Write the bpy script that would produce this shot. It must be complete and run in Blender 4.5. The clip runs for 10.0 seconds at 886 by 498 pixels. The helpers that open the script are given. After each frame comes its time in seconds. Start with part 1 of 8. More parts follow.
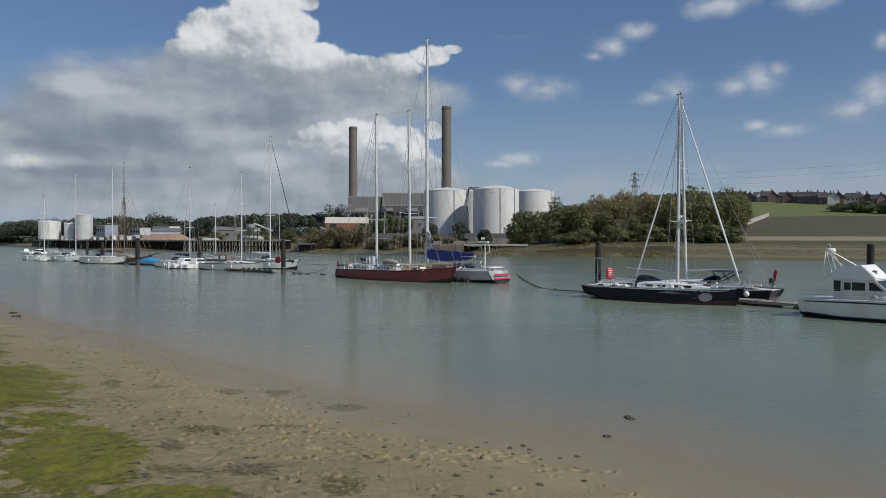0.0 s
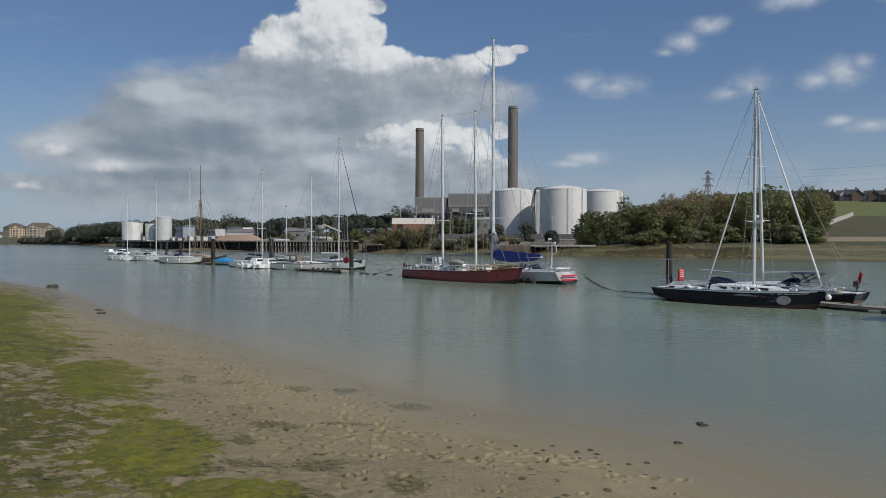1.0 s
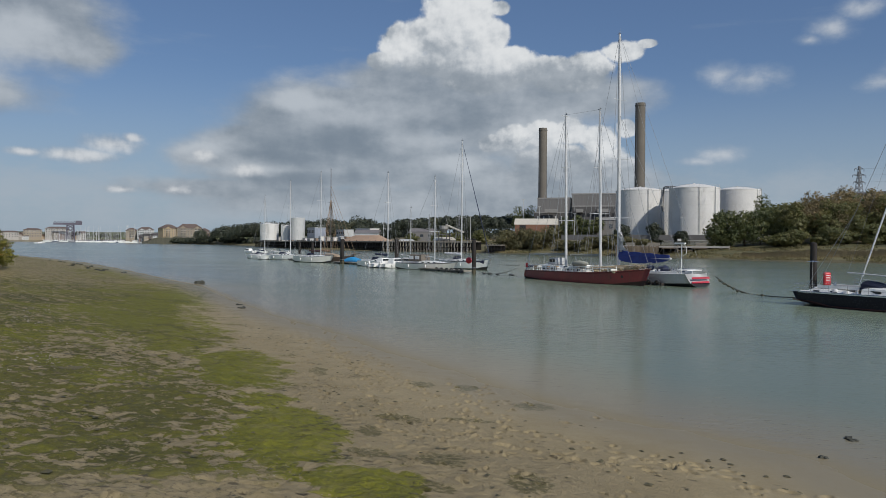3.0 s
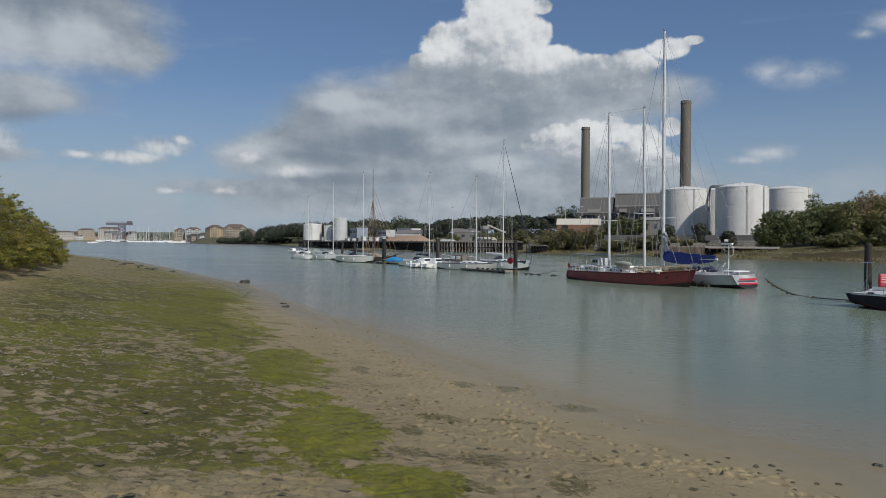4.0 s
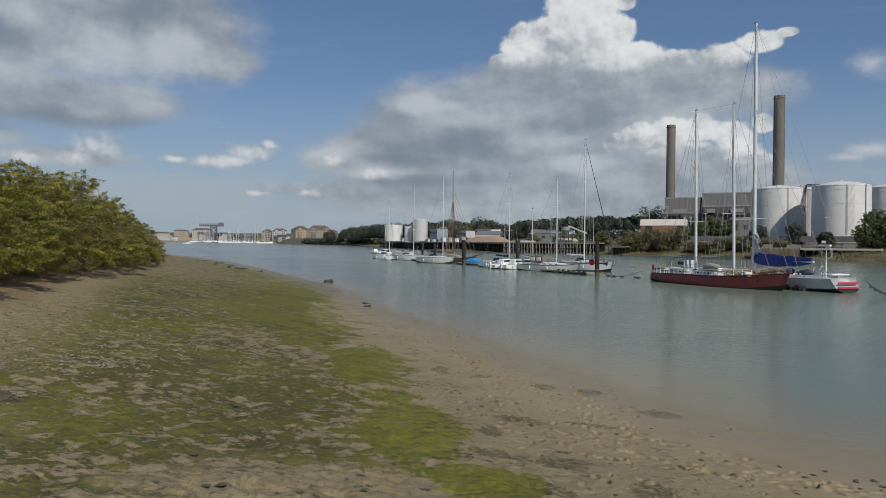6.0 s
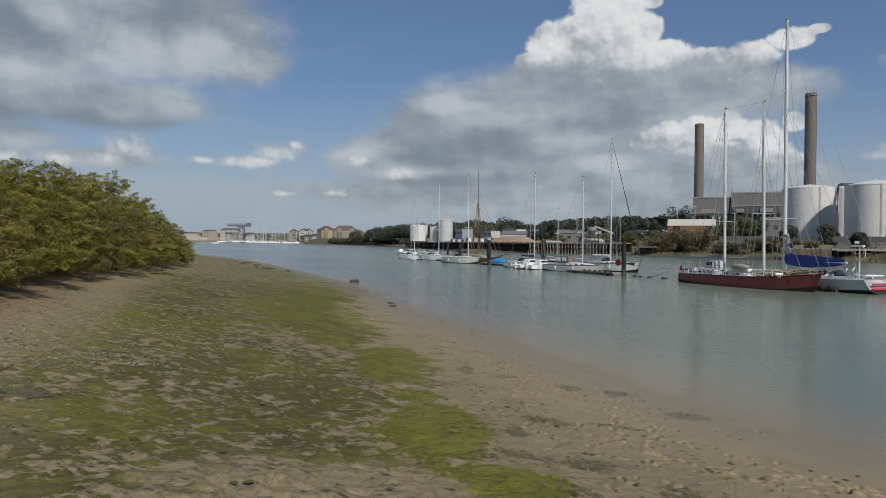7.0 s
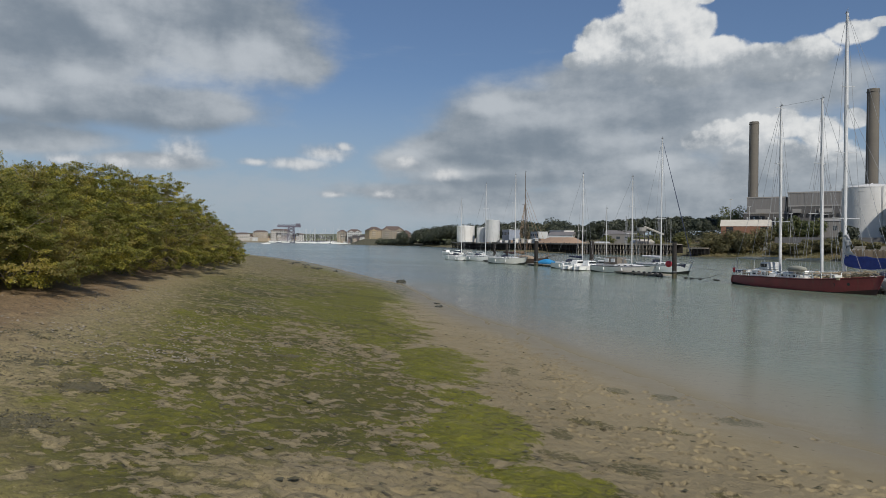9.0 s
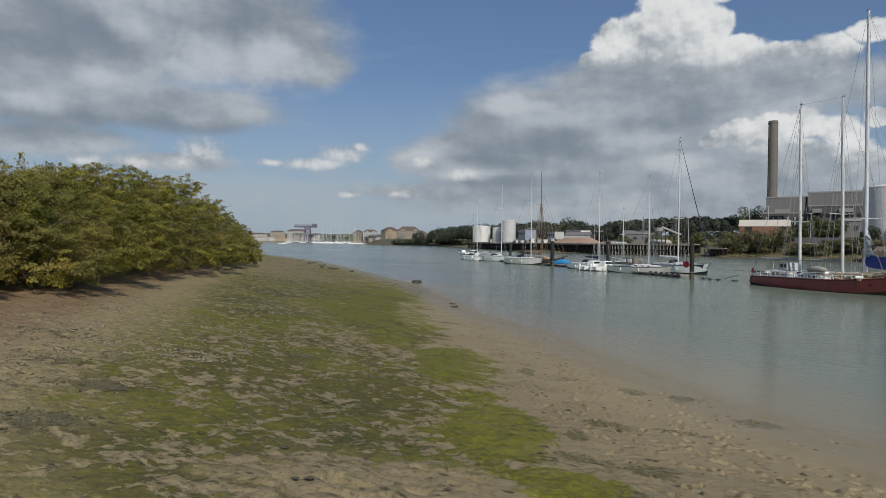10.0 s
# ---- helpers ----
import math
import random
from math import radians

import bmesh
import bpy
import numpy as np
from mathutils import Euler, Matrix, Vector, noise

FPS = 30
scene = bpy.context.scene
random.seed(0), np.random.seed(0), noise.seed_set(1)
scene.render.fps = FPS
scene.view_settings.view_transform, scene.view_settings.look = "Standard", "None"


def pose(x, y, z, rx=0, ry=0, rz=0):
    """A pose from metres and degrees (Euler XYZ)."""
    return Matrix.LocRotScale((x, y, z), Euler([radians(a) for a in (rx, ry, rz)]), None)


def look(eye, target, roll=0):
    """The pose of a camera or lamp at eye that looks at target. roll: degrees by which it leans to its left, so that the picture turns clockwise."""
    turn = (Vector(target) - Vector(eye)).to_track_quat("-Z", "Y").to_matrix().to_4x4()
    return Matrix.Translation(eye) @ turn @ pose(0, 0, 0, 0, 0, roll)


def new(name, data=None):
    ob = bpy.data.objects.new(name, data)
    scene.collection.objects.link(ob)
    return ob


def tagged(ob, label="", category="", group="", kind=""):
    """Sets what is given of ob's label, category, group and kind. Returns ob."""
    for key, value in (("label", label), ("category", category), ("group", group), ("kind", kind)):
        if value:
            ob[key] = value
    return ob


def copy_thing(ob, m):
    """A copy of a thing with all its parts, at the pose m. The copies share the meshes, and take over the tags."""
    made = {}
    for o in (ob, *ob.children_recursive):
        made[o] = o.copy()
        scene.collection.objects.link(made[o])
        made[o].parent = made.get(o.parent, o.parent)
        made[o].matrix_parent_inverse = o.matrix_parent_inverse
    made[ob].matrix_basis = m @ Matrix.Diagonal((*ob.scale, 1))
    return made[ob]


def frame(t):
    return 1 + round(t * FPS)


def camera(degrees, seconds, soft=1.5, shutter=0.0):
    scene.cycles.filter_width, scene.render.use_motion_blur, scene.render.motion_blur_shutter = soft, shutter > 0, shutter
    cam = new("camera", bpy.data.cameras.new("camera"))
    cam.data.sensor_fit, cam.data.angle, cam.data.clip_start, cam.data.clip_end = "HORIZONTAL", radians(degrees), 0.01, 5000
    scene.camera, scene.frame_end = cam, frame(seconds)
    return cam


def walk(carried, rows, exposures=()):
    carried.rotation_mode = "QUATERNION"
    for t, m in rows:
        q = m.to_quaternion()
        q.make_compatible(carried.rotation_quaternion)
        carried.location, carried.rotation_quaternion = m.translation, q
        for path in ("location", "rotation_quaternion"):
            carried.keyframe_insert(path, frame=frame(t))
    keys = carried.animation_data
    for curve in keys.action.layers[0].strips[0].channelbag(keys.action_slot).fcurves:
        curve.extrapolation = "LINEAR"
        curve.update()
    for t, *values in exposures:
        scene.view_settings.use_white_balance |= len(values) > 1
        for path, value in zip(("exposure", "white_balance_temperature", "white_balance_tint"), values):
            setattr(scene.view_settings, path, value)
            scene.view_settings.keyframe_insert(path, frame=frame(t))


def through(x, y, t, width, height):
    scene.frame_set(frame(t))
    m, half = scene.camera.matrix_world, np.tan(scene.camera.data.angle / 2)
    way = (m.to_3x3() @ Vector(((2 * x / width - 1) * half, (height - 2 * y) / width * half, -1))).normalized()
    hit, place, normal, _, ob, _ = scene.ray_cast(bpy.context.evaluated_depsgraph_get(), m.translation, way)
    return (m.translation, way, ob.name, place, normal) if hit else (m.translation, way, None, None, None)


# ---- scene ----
# ---------------------------------------------------------------- camera
cam = camera(64.56, 10.0, 0.7)
EYE = 5.2


def hover(t, x, y, z, pitch, roll, yaw):
    return t, pose(x, y, EYE + z, 90 + pitch, 0, yaw) @ pose(0, 0, 0, 0, 0, roll)


walk(cam, [
    hover(0.0, 0.000, 0.000, 0.000, -0.680, 0.200, 0.000),
    hover(0.5, 0.000, 0.034, -0.005, -0.653, 0.232, 2.817),
    hover(1.0, 0.013, 0.051, -0.005, -0.641, 0.209, 5.397),
    hover(1.5, 0.021, 0.051, -0.024, -0.615, 0.237, 8.139),
    hover(2.0, 0.024, 0.055, -0.056, -0.620, 0.271, 10.516),
    hover(2.5, 0.029, 0.042, -0.074, -0.620, 0.321, 13.113),
    hover(3.0, 0.015, 0.043, -0.073, -0.629, 0.359, 15.369),
    hover(3.2, 0.015, 0.040, -0.074, -0.632, 0.368, 16.120),
    hover(4.3, 0.017, 0.025, -0.075, -0.643, 0.425, 19.240),
    hover(4.5, 0.017, 0.023, -0.075, -0.645, 0.431, 19.472),
    hover(5.0, -0.006, 0.000, -0.073, -0.629, 0.428, 22.056),
    hover(5.5, 0.017, 0.002, -0.073, -0.600, 0.478, 24.713),
    hover(5.7, 0.017, 0.000, -0.073, -0.602, 0.485, 24.930),
    hover(6.8, 0.018, -0.008, -0.072, -0.616, 0.530, 26.840),
    hover(7.0, 0.018, -0.010, -0.072, -0.618, 0.536, 27.298),
    hover(7.5, 0.045, -0.026, -0.079, -0.608, 0.570, 28.198),
    hover(8.0, 0.052, -0.012, -0.078, -0.627, 0.563, 29.118),
    hover(8.5, 0.047, 0.031, -0.078, -0.590, 0.598, 30.280),
    hover(9.0, 0.058, 0.034, -0.079, -0.597, 0.609, 31.128),
    hover(9.5, 0.052, 0.038, -0.073, -0.596, 0.596, 31.802),
    hover(10.0, 0.066, 0.043, -0.076, -0.596, 0.621, 32.423),
], [(0.0, -0.07, 6280, 10), (5.0, -0.08, 6360, 10), (10.0, -0.05, 6450, 10)])


# ---------------------------------------------------------------- node helpers


class Val:
    """A socket of a node tree that takes part in arithmetic."""

    def __init__(self, nt, s):
        self.nt, self.s = nt, s

    def op(self, kind, *others, clamp=False):
        n = self.nt.nodes.new("ShaderNodeMath")
        n.operation, n.use_clamp = kind, clamp
        for i, v in enumerate((self,) + others):
            if isinstance(v, Val):
                self.nt.links.new(v.s, n.inputs[i])
            else:
                n.inputs[i].default_value = v
        return Val(self.nt, n.outputs[0])

    def __add__(self, o): return self.op("ADD", o)
    def __sub__(self, o): return self.op("SUBTRACT", o)
    def __mul__(self, o): return self.op("MULTIPLY", o)
    def __truediv__(self, o): return self.op("DIVIDE", o)

    def step(self, a, b):
        n = self.nt.nodes.new("ShaderNodeMapRange")
        n.interpolation_type = "SMOOTHSTEP"
        self.nt.links.new(self.s, n.inputs[0])
        n.inputs[1].default_value, n.inputs[2].default_value = a, b
        return Val(self.nt, n.outputs[0])


def mix(nt, f, a, b):
    n = nt.nodes.new("ShaderNodeMix")
    n.data_type = "RGBA"
    for i, v in ((0, f), (6, a), (7, b)):
        if isinstance(v, Val):
            nt.links.new(v.s, n.inputs[i])
        else:
            n.inputs[i].default_value = v if i == 0 else (*v, 1)
    return Val(nt, n.outputs[2])


def noise_tex(nt, vec, scale, detail=4, rough=0.55, kind="ShaderNodeTexNoise", out=0):
    n = nt.nodes.new(kind)
    n.inputs["Scale"].default_value = scale
    if kind == "ShaderNodeTexNoise":
        n.inputs["Detail"].default_value, n.inputs["Roughness"].default_value = detail, rough
    if vec is not None:
        nt.links.new(vec.s, n.inputs["Vector"])
    return Val(nt, n.outputs[out])


def stretch(nt, vec, sx, sy, sz, rz=0):
    n = nt.nodes.new("ShaderNodeMapping")
    n.inputs["Scale"].default_value = (sx, sy, sz)
    n.inputs["Rotation"].default_value = (0, 0, rz)
    nt.links.new(vec.s, n.inputs[0])
    return Val(nt, n.outputs[0])


# ---------------------------------------------------------------- sky and sun
SUN_AZ, SUN_EL = 128, 41          # degrees clockwise from +y, degrees above the horizon
world = bpy.data.worlds.new("sky")
scene.world = world
world.use_nodes = True
wt = world.node_tree
wt.nodes.clear()
sky = wt.nodes.new("ShaderNodeTexSky")
sky.sky_type, sky.sun_disc = "NISHITA", False
sky.sun_elevation, sky.sun_rotation = radians(SUN_EL), radians(SUN_AZ)
sky.air_density, sky.dust_density, sky.ozone_density = 1.0, 0.4, 3.5
tc = wt.nodes.new("ShaderNodeTexCoord")
sep = wt.nodes.new("ShaderNodeSeparateXYZ")
wt.links.new(tc.outputs["Generated"], sep.inputs[0])
dx, dy, dz = (Val(wt, sep.outputs[i]) for i in range(3))
azim = dx.op("ARCTAN2", dy) * -57.2958
elev = dz.op("ARCSINE") * 57.2958
comb = wt.nodes.new("ShaderNodeCombineXYZ")
wt.links.new(azim.s, comb.inputs[0])
wt.links.new(elev.s, comb.inputs[1])
angles = Val(wt, comb.outputs[0])


def cloud_field(nt, vec, blobs, melt=0.12):
    """1 in the heart of a cloud, 0 at its rim, negative outside."""
    best = None
    for a, e, ra, re in blobs:
        m = nt.nodes.new("ShaderNodeVectorMath")
        m.operation = "MULTIPLY_ADD"
        nt.links.new(vec.s, m.inputs[0])
        m.inputs[1].default_value = (1 / ra, 1 / re, 0)
        m.inputs[2].default_value = (-a / ra, -e / re, 0)
        ln = nt.nodes.new("ShaderNodeVectorMath")
        ln.operation = "LENGTH"
        nt.links.new(m.outputs[0], ln.inputs[0])
        r = Val(nt, ln.outputs["Value"])
        best = r if best is None else best.op("SMOOTH_MIN", r, melt)
    return best * -1 + 1


def shifted(vec, da, de):
    m = wt.nodes.new("ShaderNodeVectorMath")
    m.operation = "ADD"
    wt.links.new(vec.s, m.inputs[0])
    m.inputs[1].default_value = (da, de, 0)
    return Val(wt, m.outputs[0])


# clouds: heading and height in degrees, half widths in degrees
CUMULUS = [
    (13.9, 18.1, 3.4, 2), (15.7, 16.1, 3.4, 2), (18.7, 15.5, 2.3, 1.7), (20.5, 14.3, 1.4, 0.8), (12.1, 16.3, 2.2, 2),
    (13.9, 14.2, 5.5, 1.4), (9.8, 14.2, 2.3, 1.4), (7, 13.6, 2.5, 1.2), (3.7, 13.6, 2.3, 1.4), (1, 14.7, 1.9, 0.9),
    (-0.7, 15.2, 0.9, 0.4), (12, 12.9, 4.1, 1.2), (5.2, 12.6, 3.7, 0.9), (13.2, 20.5, 2.8, 2.3), (10.9, 18.3, 1, 0.7),
    (7.4, 8.6, 2.1, 1.3), (9.5, 8.4, 1.9, 1.2), (11.4, 8, 1.4, 0.8), (5.2, 8.8, 1.5, 1.1), (2.8, 8.1, 1.7, 1.3),
    (0.8, 8.9, 0.9, 0.8), (6.5, 6.5, 4.1, 1.5), (2.2, 5.8, 2.5, 1.9), (8.4, 5, 2.3, 1)]
SCRAPS = [
    (51.5, 6.7, 1.7, 1.1), (52.9, 5.9, 1.4, 0.6), (56.1, 5.7, 1.2, 0.5), (59.5, 5.6, 1.5, 0.5), (40.7, 7, 2, 0.7),
    (42.9, 6.1, 2.5, 0.5), (39.3, 7.5, 0.8, 0.4), (46.2, 6.1, 1.1, 0.3), (34.4, 6.5, 1.1, 0.5), (31.1, 5.5, 1.3, 0.5),
    (36.1, 3.8, 1.1, 0.4), (40, 3.7, 1.1, 0.3)]
FAIR = [
    (-8.2, 12.1, 2.8, 1.1), (-6.2, 12.5, 1.8, 1), (-18.2, 11.5, 2, 1.3), (-16.8, 11.1, 1.7, 0.7), (-24.2, 11.9, 1.9, 1.3),
    (-22.5, 11.5, 1.6, 0.8), (-25.4, 12.4, 1.1, 0.9), (-13.5, 15, 1.7, 0.9), (-15.3, 16, 1.5, 0.8), (-12, 14.4, 1.1, 0.5),
    (-6, 6.7, 1.9, 0.7), (-4.4, 6.2, 1.8, 0.4), (-30.2, 9.2, 2.1, 1), (-26, 8.2, 2.2, 0.7), (-24.1, 8.6, 1.2, 0.5),
    (-21.2, 17.4, 2.8, 1), (-27.3, 17.2, 2.2, 1), (-31.5, 10.2, 1.5, 1.3), (-31.9, 13.8, 1, 0.9)]
LAYER = [
    (21.7, 10.3, 8.3, 2.3), (14.8, 11.1, 6.8, 2.7), (7.9, 10.8, 6, 1.5), (27.1, 9.3, 4.9, 2), (30, 7.7, 4.3, 1.6),
    (32.8, 6.6, 3.4, 1), (21.3, 7.2, 8.4, 2), (26.7, 5.4, 6.7, 1.4), (15.6, 5.7, 5.9, 2.2), (32.4, 4, 5.8, 0.7),
    (23.4, 3.2, 9.6, 1.2), (13.8, 2.9, 7.3, 1.3), (59.6, 14.5, 9.4, 3.4), (51.4, 15.6, 7.7, 3.4), (45.2, 15.5, 3.8, 3.1),
    (42.8, 13.7, 2.3, 1.3), (61.3, 10, 6.3, 2.1), (53.8, 9.9, 6.9, 1.7), (61.7, 7, 5.5, 1), (70, 10.7, 4.9, 4.5),
    (53.8, 5.9, 3.9, 0.6), (110, 14, 26, 8),
    (12, 12, 7.3, 1.7), (4.7, 11.5, 5, 1.5), (11.1, 8.9, 6, 2.2), (5.6, 4.5, 7.3, 1.8), (18.3, 12.8, 5.3, 1.3)]
LIT = [
    (13.9, 17.5, 5.9, 2.4), (19.2, 15.5, 2.6, 1.5), (9.8, 14.9, 5.1, 1.4), (1.5, 14.5, 3.6, 1.5), (6.5, 8.8, 5.5, 1.6), (1.9, 7.7, 2.3, 1.8), (14.3, 6.4, 2.7, 0.9),
    (26.7, 11, 3.7, 0.8), (34.6, 6.8, 1.8, 0.7), (31.7, 5.5, 1.5, 0.5), (13, 21.1, 5.5, 3.1), (51.4, 13.4, 3.8, 2.4), (58.8, 11.7, 1.7, 0.8),
    (62.7, 9.5, 2.5, 0.8), (46.3, 14.2, 3.1, 2.3), (56.6, 15.3, 1.9, 1.2), (51.8, 9, 2.5, 0.8), (17, 8, 5, 1.1), (30.4, 5.9, 2.8, 0.9)]
DARK = [
    (63.4, 14.3, 6.9, 2.6), (57.7, 8.3, 9.3, 1.1), (48.9, 16.5, 3.4, 1.6), (21.7, 7.9, 8.4, 1.2), (28.7, 6.3, 5.2, 0.8), (15.6, 9.1, 3.2, 1.1), (27.1, 5, 6.3, 0.6)]

# a soft grey bank, towers with crisp sunlit heads, and scraps of fair-weather cloud; all lit from the right and above
flat = stretch(wt, angles, 1.0, 1.9, 1.0)
drift = noise_tex(wt, flat, 0.085, 6, 0.56)
drift_sun = noise_tex(wt, shifted(flat, -1.5, 2.6), 0.085, 6, 0.56)
curl = noise_tex(wt, angles, 0.3, 5, 0.55)
curl_sun = noise_tex(wt, shifted(angles, -0.5, 0.7), 0.3, 5, 0.55)
knob = noise_tex(wt, angles, 0.75, 4, 0.55)
knob_sun = noise_tex(wt, shifted(angles, -0.22, 0.3), 0.75, 4, 0.55)
wisp = noise_tex(wt, flat, 0.2, 7, 0.6)
tower = cloud_field(wt, angles, CUMULUS) + (curl - 0.5) * 0.75 + (knob - 0.5) * 0.6
body = cloud_field(wt, angles, LAYER, 0.4) + (drift - 0.5) * 1.1 + (wisp - 0.5) * 0.9
lit = cloud_field(wt, angles, LIT, 0.3) + (curl - 0.5) * 0.8 + (drift - 0.5) * 0.6
dim = cloud_field(wt, angles, DARK, 0.3) + (drift - 0.5) * 0.8 + (curl - 0.5) * 0.4
scrap = cloud_field(wt, angles, SCRAPS) + (curl - 0.5) * 0.9 + (knob - 0.5) * 0.8
fair = cloud_field(wt, angles, FAIR) + (wisp - 0.5) * 1.9 + (curl - 0.5) * 1.0
streak = noise_tex(wt, stretch(wt, angles, 0.35, 2.2, 1.0, radians(-14)), 0.16, 6, 0.6)
low = elev.step(9, 3) * elev.step(-1.0, 2.0)
veil = ((streak - 0.5) * 3.2 + low * 0.25 - 0.3).step(0.0, 1.2) * 0.55 + ((wisp - 0.5) * 2.6 + low * 0.75 - 0.2).step(0.0, 0.9) * low * 0.6
blue = mix(wt, elev.step(14, -1) * 0.85, mix(wt, 0.3, Val(wt, sky.outputs[0]), (1.5, 2.6, 5.4)), (4.1, 5.1, 6.1))
relief = (curl - curl_sun) * 1.1 + (knob - knob_sun) * 0.8
grey = (drift - drift_sun) * 1.5 + (curl - curl_sun) * 0.6 + (wisp - 0.5) * 0.25 + lit.step(-0.3, 0.9) * 0.36 - dim.step(-0.5, 0.8) * 0.3 + 0.4
c_body = mix(wt, grey.step(-0.1, 0.95), (2.7, 3.25, 3.85), (6.6, 7.05, 7.45))
c_head = mix(wt, (relief * 1.25 + lit.step(-0.5, 0.9) * 0.85).step(0.0, 1.05), c_body, (10.2, 10.3, 10.2))
c_scrap = mix(wt, (relief * 1.3 + scrap * 0.55 + 0.3).step(0.0, 1.0), (4.2, 4.7, 5.3), (9.0, 9.1, 9.1))
c_fair = mix(wt, (relief * 0.9 + fair * 0.6 + 0.15).step(0.0, 1.0), (4.4, 5.2, 6.2), (7.9, 8.2, 8.5))
col = mix(wt, veil, blue, (5.3, 5.9, 6.5))
col = mix(wt, body.step(-0.6, 0.25) * 0.94, col, c_body)
col = mix(wt, fair.step(-0.3, 1.1) * 0.75, col, c_fair)
col = mix(wt, scrap.step(-0.45, 0.75) * 0.85, col, c_scrap)
col = mix(wt, tower.step(0.0, 0.26), col, c_head)
bg = wt.nodes.new("ShaderNodeBackground")
bg.inputs["Strength"].default_value = 0.075
wt.links.new(col.s, bg.inputs["Color"])
wout = wt.nodes.new("ShaderNodeOutputWorld")
wt.links.new(bg.outputs[0], wout.inputs[0])

sun = new("sun", bpy.data.lights.new("sun", "SUN"))
sun.data.energy, sun.data.angle, sun.data.color = 3.9, radians(0.6), (1.0, 0.94, 0.85)
sa, se = radians(SUN_AZ), radians(SUN_EL)
sun.matrix_world = look((300 * math.sin(sa) * math.cos(se), 300 * math.cos(sa) * math.cos(se), 300 * math.sin(se)), (0, 0, 0))

# ---------------------------------------------------------------- materials


def material(name):
    m = bpy.data.materials.new(name)
    m.use_nodes = True
    nt = m.node_tree
    return m, nt, nt.nodes["Principled BSDF"]


def pbr(name, c1, c2=None, scale=3.0, rough=0.6, metal=0.0, bump=0.0, dirt=0.0, per_thing=0.0, aniso=(1, 1, 1)):
    """Two scales of noise between two colours, a little relief, and streaks of dirt."""
    m, nt, b = material(name)
    c2 = c2 or tuple(v * 0.72 for v in c1)
    t = nt.nodes.new("ShaderNodeTexCoord")
    vec = stretch(nt, Val(nt, t.outputs["Object"]), *aniso)
    big, fine = noise_tex(nt, vec, scale, 3), noise_tex(nt, vec, scale * 9, 5, 0.65)
    f = (big * 0.6 + fine * 0.4).step(0.3, 0.7)
    c = mix(nt, f, c1, c2)
    if dirt:
        st = noise_tex(nt, stretch(nt, vec, 1, 1, 0.12), scale * 3, 5, 0.7)
        c = mix(nt, st.step(0.52, 0.75) * dirt, c, (0.12, 0.09, 0.06))
    if per_thing:
        oi = nt.nodes.new("ShaderNodeObjectInfo")
        hs = nt.nodes.new("ShaderNodeHueSaturation")
        r = Val(nt, oi.outputs["Random"])
        nt.links.new((r * per_thing + (1 - per_thing / 2)).s, hs.inputs["Value"])
        nt.links.new(c.s, hs.inputs["Color"])
        c = Val(nt, hs.outputs[0])
    nt.links.new(c.s, b.inputs["Base Color"])
    nt.links.new((fine * 0.25 + (rough - 0.12)).op("MAXIMUM", 0.02).s, b.inputs["Roughness"])
    b.inputs["Metallic"].default_value = metal
    if bump:
        bp = nt.nodes.new("ShaderNodeBump")
        bp.inputs["Strength"].default_value, bp.inputs["Distance"].default_value = 0.6, bump
        nt.links.new(fine.s, bp.inputs["Height"])
        nt.links.new(bp.outputs[0], b.inputs["Normal"])
    return m


def leaf_material(name, dark, mid, bright, through=0.35, scale=0.6, rusty=0.0):
    m, nt, b = material(name)
    g = nt.nodes.new("ShaderNodeNewGeometry")
    r = Val(nt, g.outputs["Random Per Island"])
    t = nt.nodes.new("ShaderNodeTexCoord")
    n = noise_tex(nt, Val(nt, t.outputs["Object"]), scale, 3)
    c = mix(nt, r, dark, mid)
    c = mix(nt, ((n - 0.5) * 2.4 + r * 0.5).step(0.1, 0.75), c, bright)
    if rusty:
        n2 = noise_tex(nt, stretch(nt, Val(nt, t.outputs["Object"]), 1, 1, 0.6), scale * 0.8, 2)
        c = mix(nt, (n2 + (r - 0.5) * 0.15).step(0.5, 0.62) * rusty, c, (0.21, 0.155, 0.06))
    nt.links.new(c.s, b.inputs["Base Color"])
    b.inputs["Roughness"].default_value = 0.55
    tr = nt.nodes.new("ShaderNodeBsdfTranslucent")
    nt.links.new(c.s, tr.inputs[0])
    mx = nt.nodes.new("ShaderNodeMixShader")
    mx.inputs[0].default_value = through
    nt.links.new(b.outputs[0], mx.inputs[1])
    nt.links.new(tr.outputs[0], mx.inputs[2])
    nt.links.new(mx.outputs[0], nt.nodes["Material Output"].inputs[0])
    return m


